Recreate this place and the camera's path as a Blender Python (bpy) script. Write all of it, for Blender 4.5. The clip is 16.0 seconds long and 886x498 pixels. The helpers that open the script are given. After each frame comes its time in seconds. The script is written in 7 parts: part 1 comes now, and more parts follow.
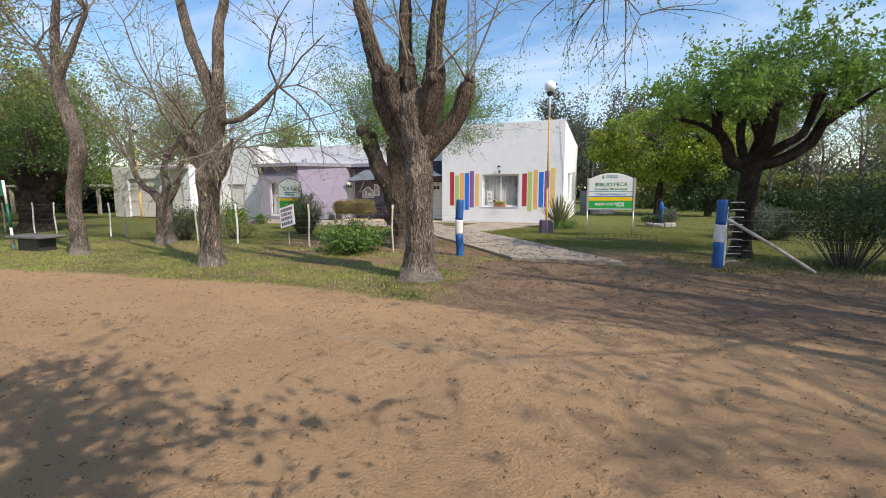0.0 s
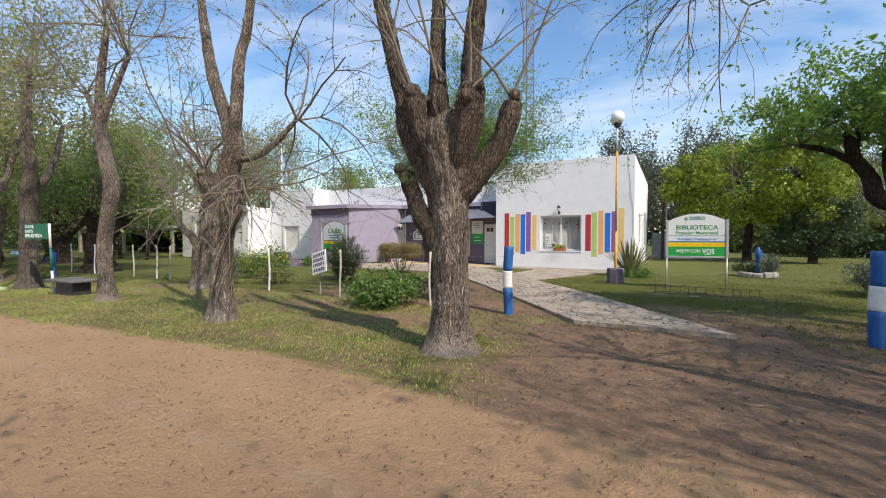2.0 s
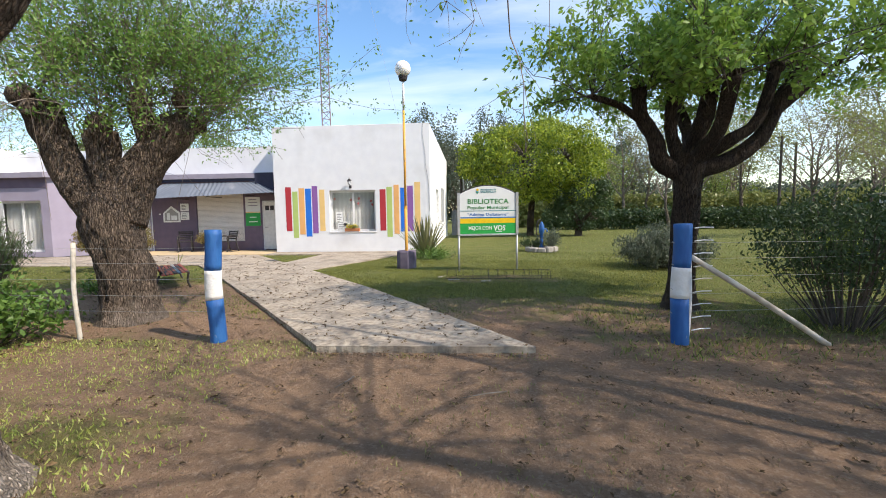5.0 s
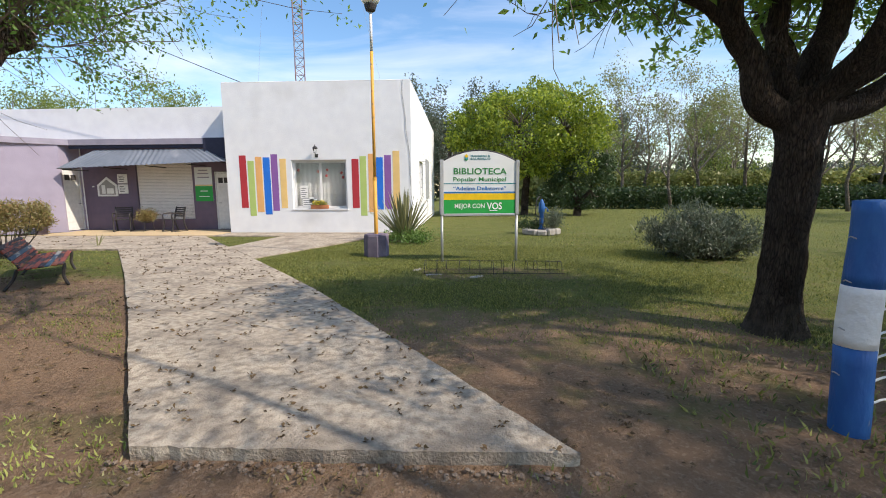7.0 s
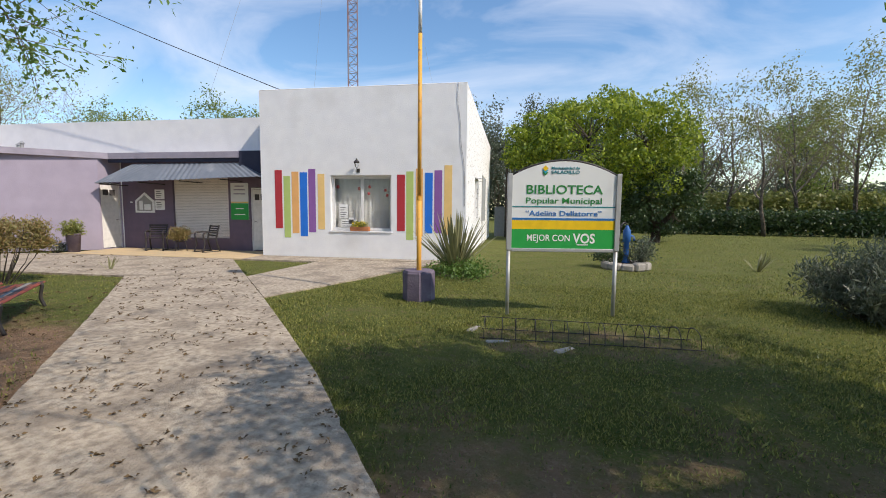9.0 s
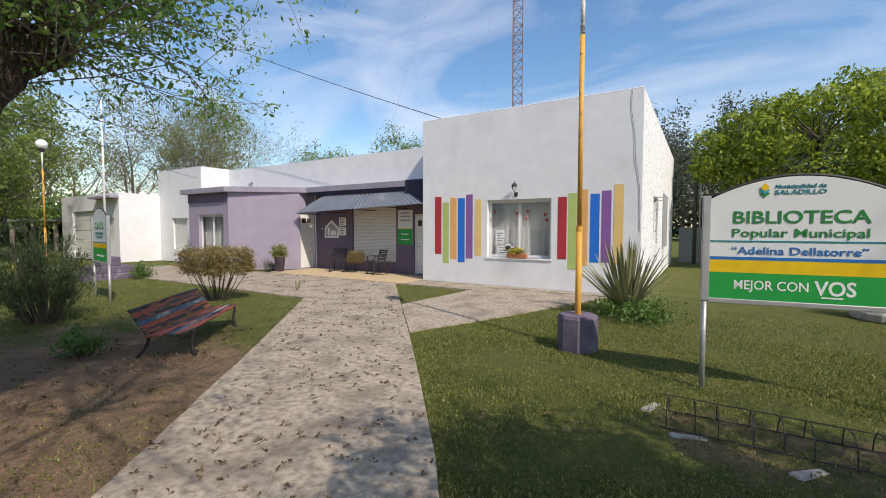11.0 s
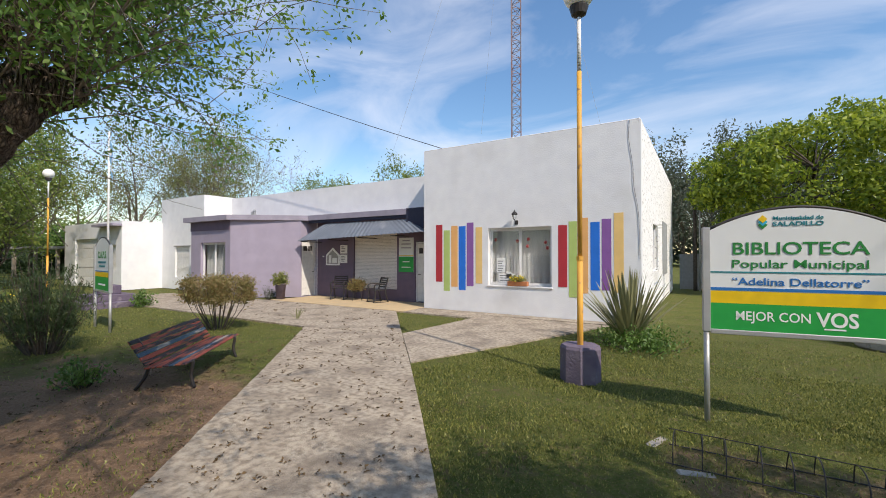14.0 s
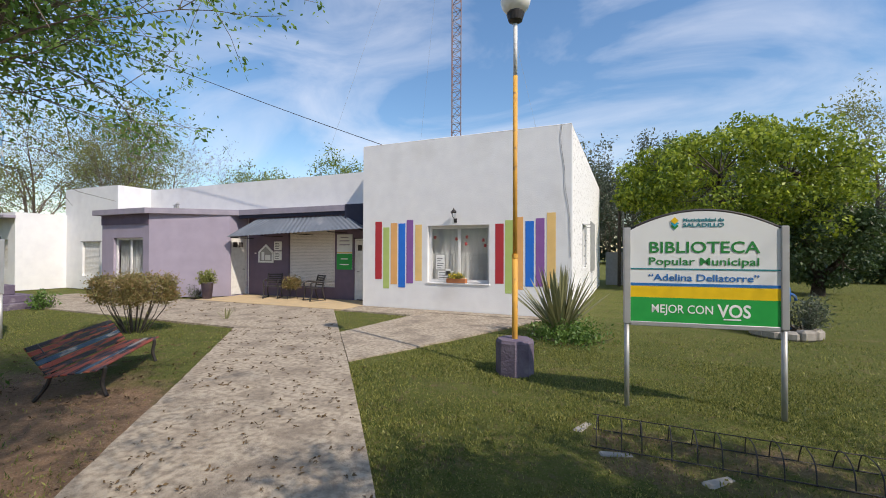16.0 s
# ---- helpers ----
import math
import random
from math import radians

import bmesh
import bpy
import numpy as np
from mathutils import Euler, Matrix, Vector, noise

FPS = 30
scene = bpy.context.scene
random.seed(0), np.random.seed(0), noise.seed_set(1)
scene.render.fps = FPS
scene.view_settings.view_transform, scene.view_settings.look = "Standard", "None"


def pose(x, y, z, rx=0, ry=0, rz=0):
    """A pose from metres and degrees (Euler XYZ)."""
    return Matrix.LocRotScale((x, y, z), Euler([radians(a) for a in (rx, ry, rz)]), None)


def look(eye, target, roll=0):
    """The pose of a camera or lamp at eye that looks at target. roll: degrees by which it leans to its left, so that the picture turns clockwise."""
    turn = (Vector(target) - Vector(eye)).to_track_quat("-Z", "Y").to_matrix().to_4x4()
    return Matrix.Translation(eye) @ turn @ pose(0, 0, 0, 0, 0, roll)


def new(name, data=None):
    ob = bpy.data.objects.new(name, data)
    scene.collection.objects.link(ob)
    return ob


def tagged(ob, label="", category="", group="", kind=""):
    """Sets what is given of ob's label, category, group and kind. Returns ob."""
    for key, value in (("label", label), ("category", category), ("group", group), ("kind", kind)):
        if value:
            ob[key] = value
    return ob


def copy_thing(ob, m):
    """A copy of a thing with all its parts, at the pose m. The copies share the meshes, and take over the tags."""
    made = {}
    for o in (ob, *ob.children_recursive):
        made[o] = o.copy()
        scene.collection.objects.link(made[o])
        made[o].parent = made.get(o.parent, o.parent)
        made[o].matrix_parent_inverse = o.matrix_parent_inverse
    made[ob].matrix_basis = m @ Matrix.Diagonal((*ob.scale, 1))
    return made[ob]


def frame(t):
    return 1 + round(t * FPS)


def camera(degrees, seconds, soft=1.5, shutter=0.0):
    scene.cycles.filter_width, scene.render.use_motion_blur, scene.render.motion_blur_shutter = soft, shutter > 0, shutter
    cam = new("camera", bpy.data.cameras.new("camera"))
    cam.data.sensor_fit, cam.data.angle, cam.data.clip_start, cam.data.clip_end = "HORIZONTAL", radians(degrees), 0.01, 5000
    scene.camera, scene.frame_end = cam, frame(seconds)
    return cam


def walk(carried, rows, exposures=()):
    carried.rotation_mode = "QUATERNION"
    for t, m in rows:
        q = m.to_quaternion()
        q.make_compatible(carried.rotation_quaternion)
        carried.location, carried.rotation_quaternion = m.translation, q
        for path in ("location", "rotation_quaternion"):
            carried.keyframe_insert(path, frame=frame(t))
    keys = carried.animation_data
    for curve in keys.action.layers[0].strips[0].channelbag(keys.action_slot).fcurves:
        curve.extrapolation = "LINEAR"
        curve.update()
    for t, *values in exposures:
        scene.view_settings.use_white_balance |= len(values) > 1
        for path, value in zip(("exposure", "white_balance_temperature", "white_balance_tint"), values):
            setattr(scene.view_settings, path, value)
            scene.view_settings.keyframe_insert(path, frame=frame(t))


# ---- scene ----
cam = camera(92.8, 16.0, soft=0.95)

PATH = [
    (0, (8.08, -21.837, 1.381), (7.395, -19.975, 1.131), -0.1),
    (0.5, (8.013, -21.499, 1.388), (7.198, -19.685, 1.172), 1.1),
    (1, (7.937, -21.078, 1.441), (7.013, -19.31, 1.289), 0.9),
    (1.5, (7.9, -20.693, 1.491), (6.889, -18.97, 1.403), 1.0),
    (2, (7.773, -20.15, 1.493), (6.827, -18.389, 1.433), 0.1),
    (2.5, (7.746, -19.664, 1.47), (6.986, -17.815, 1.404), -1.3),
    (3, (7.807, -19.093, 1.494), (7.308, -17.159, 1.395), -1.0),
    (3.5, (7.827, -18.548, 1.501), (7.511, -16.576, 1.387), -1.2),
    (4, (7.922, -17.951, 1.486), (7.714, -15.966, 1.358), -1.4),
    (4.5, (7.977, -17.438, 1.456), (7.817, -15.449, 1.318), -1.1),
    (7, (8.079, -14.46, 1.345), (7.994, -12.479, 1.081), -0.3),
    (7.5, (7.986, -13.857, 1.338), (7.898, -11.876, 1.077), 0.1),
    (8, (7.899, -13.232, 1.352), (7.742, -11.249, 1.144), 0.3),
    (10.5, (7.637, -11.292, 1.612), (6.84, -9.463, 1.478), 0.5),
    (11, (7.669, -11.255, 1.639), (6.623, -9.552, 1.545), 0.1),
    (11.5, (7.678, -11.272, 1.654), (6.481, -9.671, 1.628), 0.2),
    (12, (7.66, -11.299, 1.676), (6.397, -9.748, 1.688), 0.4),
    (12.5, (7.661, -11.294, 1.685), (6.385, -9.754, 1.72), 0.3),
    (13, (7.65, -11.304, 1.697), (6.402, -9.741, 1.739), 0.3),
    (13.5, (7.655, -11.304, 1.696), (6.512, -9.663, 1.734), 0.1),
    (14, (7.676, -11.287, 1.696), (6.627, -9.585, 1.725), -0.0),
    (14.5, (7.682, -11.302, 1.7), (6.703, -9.558, 1.722), -0.0),
    (15, (7.683, -11.305, 1.697), (6.781, -9.52, 1.716), 0.2),
    (15.5, (7.693, -11.309, 1.702), (6.855, -9.493, 1.72), 0.3),
    (16, (7.699, -11.308, 1.695), (6.901, -9.474, 1.712), 0.2),
]
walk(cam, [(t, look(eye, target, roll)) for t, eye, target, roll in PATH],
     exposures=[(t, stops, 6750, 14) for t, stops in ((0, 0.05), (3.0, 0.04), (3.5, 0.04), (4.0, 0.04), (4.5, 0.39), (7.0, 0.2), (8.0, 0.06), (10.5, -0.2), (13.0, -0.1), (16.0, -0.2))])

# ---- light ----
SUN_DIR = Vector((4.75, -1.98, 5.32)).normalized()
sun_data = bpy.data.lights.new("sun", "SUN")
sun_data.energy, sun_data.angle, sun_data.color = 5.0, radians(0.6), (1.0, 0.92, 0.80)
sun = new("sun", sun_data)
sun.matrix_world = look(SUN_DIR * 60, (0, 0, 0))

world = bpy.data.worlds.new("sky")
scene.world = world
world.use_nodes = True
wn, wl = world.node_tree.nodes, world.node_tree.links
wn.clear()
sky = wn.new("ShaderNodeTexSky")
sky.sky_type, sky.sun_disc = "NISHITA", False
sky.sun_elevation = math.asin(SUN_DIR.z)
sky.sun_rotation = math.atan2(SUN_DIR.x, SUN_DIR.y)
sky.air_density, sky.dust_density, sky.ozone_density = 1.2, 0.3, 2.2
wtc = wn.new("ShaderNodeTexCoord")
wmap = wn.new("ShaderNodeMapping")
wmap.inputs["Rotation"].default_value = (0.25, 0.1, 0.5)
wmap.inputs["Scale"].default_value = (1.0, 2.3, 4.2)
wno = wn.new("ShaderNodeTexNoise")
wno.inputs["Scale"].default_value, wno.inputs["Detail"].default_value = 1.6, 7
wno.inputs["Roughness"].default_value, wno.inputs["Distortion"].default_value = 0.55, 0.9
wramp = wn.new("ShaderNodeValToRGB")
wramp.color_ramp.elements[0].position, wramp.color_ramp.elements[1].position = 0.40, 0.76
wmix = wn.new("ShaderNodeMixRGB")
wmix.inputs[2].default_value = (7.2, 7.7, 8.6, 1)
wsc = wn.new("ShaderNodeMath")
wsc.operation = "MULTIPLY_ADD"
wsc.inputs[1].default_value, wsc.inputs[2].default_value = 0.6, 0.03
wbg = wn.new("ShaderNodeBackground")
wbg.inputs["Strength"].default_value = 0.15
wout = wn.new("ShaderNodeOutputWorld")
wl.new(wtc.outputs["Generated"], wmap.inputs["Vector"])
wl.new(wmap.outputs["Vector"], wno.inputs["Vector"])
wl.new(wno.outputs["Fac"], wramp.inputs["Fac"])
wl.new(wramp.outputs["Color"], wsc.inputs[0])
wl.new(wsc.outputs["Value"], wmix.inputs["Fac"])
whs = wn.new("ShaderNodeHueSaturation")
whs.inputs["Saturation"].default_value, whs.inputs["Value"].default_value = 1.24, 1.25
wl.new(sky.outputs["Color"], whs.inputs["Color"])
wl.new(whs.outputs["Color"], wmix.inputs[1])
wl.new(wmix.outputs["Color"], wbg.inputs["Color"])
wl.new(wbg.outputs["Background"], wout.inputs["Surface"])


# ---- materials ----
def mat(name, color, rough=0.7, color2=None, scale=8.0, mix=(0.35, 0.7), bump=0.0, bump_scale=60.0, metal=0.0,
        stain=None, stain_scale=1.2, stain_mix=(0.55, 0.75), stretch=(1, 1, 1), spec=0.4, trans=0.0, per_object=0.0):
    """A procedural surface: two colours by fine noise, stains by coarse noise, relief by a bump."""
    m = bpy.data.materials.new(name)
    m.use_nodes = True
    n, l = m.node_tree.nodes, m.node_tree.links
    b = n["Principled BSDF"]
    b.inputs["Roughness"].default_value, b.inputs["Metallic"].default_value = rough, metal
    b.inputs["Specular IOR Level"].default_value = spec
    tc, mp = n.new("ShaderNodeTexCoord"), n.new("ShaderNodeMapping")
    mp.inputs["Scale"].default_value = stretch
    l.new(tc.outputs["Object"], mp.inputs["Vector"])

    def noise_fac(sc, det, lo, hi):
        t, r = n.new("ShaderNodeTexNoise"), n.new("ShaderNodeMapRange")
        t.inputs["Scale"].default_value, t.inputs["Detail"].default_value = sc, det
        r.inputs["From Min"].default_value, r.inputs["From Max"].default_value = lo, hi
        l.new(mp.outputs["Vector"], t.inputs["Vector"])
        l.new(t.outputs["Fac"], r.inputs["Value"])
        return r.outputs["Result"]

    def mixed(fac, a, c):
        x = n.new("ShaderNodeMixRGB")
        l.new(fac, x.inputs["Fac"])
        if isinstance(a, tuple):
            x.inputs[1].default_value = (*a, 1)
        else:
            l.new(a, x.inputs[1])
        x.inputs[2].default_value = (*c, 1)
        return x.outputs["Color"]

    out = mixed(noise_fac(scale, 6, *mix), color, color2 or tuple(c * 0.86 for c in color))
    if stain:
        out = mixed(noise_fac(stain_scale, 8, *stain_mix), out, stain)
    if per_object:
        oi, h = n.new("ShaderNodeObjectInfo"), n.new("ShaderNodeHueSaturation")
        r = n.new("ShaderNodeMapRange")
        r.inputs["To Min"].default_value, r.inputs["To Max"].default_value = 1 - per_object, 1 + per_object
        l.new(oi.outputs["Random"], r.inputs["Value"])
        l.new(r.outputs["Result"], h.inputs["Value"])
        l.new(out, h.inputs["Color"])
        out = h.outputs["Color"]
    l.new(out, b.inputs["Base Color"])
    if bump:
        t, bp = n.new("ShaderNodeTexNoise"), n.new("ShaderNodeBump")
        t.inputs["Scale"].default_value, t.inputs["Detail"].default_value = bump_scale, 5
        bp.inputs["Strength"].default_value, bp.inputs["Distance"].default_value = bump, 0.02
        l.new(mp.outputs["Vector"], t.inputs["Vector"])
        l.new(t.outputs["Fac"], bp.inputs["Height"])
        l.new(bp.outputs["Normal"], b.inputs["Normal"])
    if trans:
        b.inputs["Transmission Weight"].default_value = trans
        b.inputs["IOR"].default_value = 1.45
    return m


def leaf_mat(name, c1, c2, glow=0.35):
    """Leaf: diffuse plus light passing through, hue varied leaf by leaf."""
    m = bpy.data.materials.new(name)
    m.use_nodes = True
    n, l = m.node_tree.nodes, m.node_tree.links
    b, o = n["Principled BSDF"], n["Material Output"]
    b.inputs["Roughness"].default_value = 0.5
    g, x = n.new("ShaderNodeNewGeometry"), n.new("ShaderNodeMixRGB")
    x.inputs[1].default_value, x.inputs[2].default_value = (*c1, 1), (*c2, 1)
    l.new(g.outputs["Random Per Island"], x.inputs["Fac"])
    l.new(x.outputs["Color"], b.inputs["Base Color"])
    t, s = n.new("ShaderNodeBsdfTranslucent"), n.new("ShaderNodeMixShader")
    s.inputs["Fac"].default_value = glow
    br = n.new("ShaderNodeHueSaturation")
    br.inputs["Value"].default_value = 1.4
    l.new(x.outputs["Color"], br.inputs["Color"])
    l.new(br.outputs["Color"], t.inputs["Color"])
    l.new(b.outputs["BSDF"], s.inputs[1])
    l.new(t.outputs["BSDF"], s.inputs[2])
    l.new(s.outputs["Shader"], o.inputs["Surface"])
    return m


def bark_mat(name, dark, light, pale=None, size=30.0):
    """Furrowed bark: long plates with dark fissures between them, dust over the foot."""
    m = bpy.data.materials.new(name)
    m.use_nodes = True
    n, l = m.node_tree.nodes, m.node_tree.links
    b = n["Principled BSDF"]
    b.inputs["Roughness"].default_value, b.inputs["Specular IOR Level"].default_value = 0.95, 0.15
    tc, mp = n.new("ShaderNodeTexCoord"), n.new("ShaderNodeMapping")
    mp.inputs["Scale"].default_value = (1, 1, 0.2)
    l.new(tc.outputs["Object"], mp.inputs["Vector"])
    nz, sc, ad = n.new("ShaderNodeTexNoise"), n.new("ShaderNodeVectorMath"), n.new("ShaderNodeVectorMath")
    nz.inputs["Scale"].default_value, nz.inputs["Detail"].default_value = 9, 4
    sc.operation, ad.operation = "SCALE", "ADD"
    sc.inputs["Scale"].default_value = 0.10
    l.new(mp.outputs["Vector"], nz.inputs["Vector"])
    l.new(nz.outputs["Color"], sc.inputs[0])
    l.new(mp.outputs["Vector"], ad.inputs[0])
    l.new(sc.outputs["Vector"], ad.inputs[1])
    vo = n.new("ShaderNodeTexVoronoi")
    vo.feature = "DISTANCE_TO_EDGE"
    vo.inputs["Scale"].default_value = size
    l.new(ad.outputs["Vector"], vo.inputs["Vector"])
    r = n.new("ShaderNodeMapRange")
    r.inputs["From Min"].default_value, r.inputs["From Max"].default_value = 0.0, 0.22
    l.new(vo.outputs["Distance"], r.inputs["Value"])
    x = n.new("ShaderNodeMixRGB")
    x.inputs[1].default_value, x.inputs[2].default_value = (*dark, 1), (*light, 1)
    fib, fr, mx = n.new("ShaderNodeTexNoise"), n.new("ShaderNodeMapRange"), n.new("ShaderNodeMath")
    fib.inputs["Scale"].default_value, fib.inputs["Detail"].default_value, fib.inputs["Roughness"].default_value = size * 0.9, 6, 0.7
    fr.inputs["From Min"].default_value, fr.inputs["From Max"].default_value = 0.43, 0.58
    fr.inputs["To Min"].default_value, fr.inputs["To Max"].default_value = 0.0, 0.42
    l.new(ad.outputs["Vector"], fib.inputs["Vector"])
    l.new(fib.outputs["Fac"], fr.inputs["Value"])
    mx.operation, mx.use_clamp = "MULTIPLY_ADD", True
    mx.inputs[1].default_value = 0.62
    l.new(r.outputs["Result"], mx.inputs[0])
    l.new(fr.outputs["Result"], mx.inputs[2])
    l.new(mx.outputs["Value"], x.inputs["Fac"])
    big, br, hs = n.new("ShaderNodeTexNoise"), n.new("ShaderNodeMapRange"), n.new("ShaderNodeHueSaturation")
    big.inputs["Scale"].default_value, big.inputs["Detail"].default_value = 2.6, 6
    br.inputs["From Min"].default_value, br.inputs["From Max"].default_value = 0.3, 0.7
    br.inputs["To Min"].default_value, br.inputs["To Max"].default_value = 0.6, 1.3
    l.new(tc.outputs["Object"], big.inputs["Vector"])
    l.new(big.outputs["Fac"], br.inputs["Value"])
    l.new(br.outputs["Result"], hs.inputs["Value"])
    l.new(x.outputs["Color"], hs.inputs["Color"])
    out = hs.outputs["Color"]
    if pale:
        sp = n.new("ShaderNodeSeparateXYZ")
        l.new(tc.outputs["Object"], sp.inputs["Vector"])
        no, add = n.new("ShaderNodeTexNoise"), n.new("ShaderNodeMath")
        no.inputs["Scale"].default_value, no.inputs["Detail"].default_value = 7, 6
        l.new(tc.outputs["Object"], no.inputs["Vector"])
        add.operation = "MULTIPLY_ADD"
        add.inputs[1].default_value = -1.4
        l.new(no.outputs["Fac"], add.inputs[0])
        l.new(sp.outputs["Z"], add.inputs[2])
        r2, x2 = n.new("ShaderNodeMapRange"), n.new("ShaderNodeMixRGB")
        r2.inputs["From Min"].default_value, r2.inputs["From Max"].default_value = -0.8, -0.3
        r2.inputs["To Min"].default_value, r2.inputs["To Max"].default_value = 0.6, 0.0
        l.new(add.outputs["Value"], r2.inputs["Value"])
        x2.inputs[2].default_value = (*pale, 1)
        l.new(r2.outputs["Result"], x2.inputs["Fac"])
        l.new(out, x2.inputs[1])
        out = x2.outputs["Color"]
    l.new(out, b.inputs["Base Color"])
    fine_n, ma, bp = n.new("ShaderNodeTexNoise"), n.new("ShaderNodeMath"), n.new("ShaderNodeBump")
    fine_n.inputs["Scale"].default_value, fine_n.inputs["Detail"].default_value = 60, 5
    l.new(mp.outputs["Vector"], fine_n.inputs["Vector"])
    ma.operation = "MULTIPLY_ADD"
    ma.inputs[1].default_value = 0.3
    l.new(fine_n.outputs["Fac"], ma.inputs[0])
    l.new(mx.outputs["Value"], ma.inputs[2])
    bp.inputs["Strength"].default_value, bp.inputs["Distance"].default_value = 1.0, 0.06
    l.new(ma.outputs["Value"], bp.inputs["Height"])
    l.new(bp.outputs["Normal"], b.inputs["Normal"])
    return m


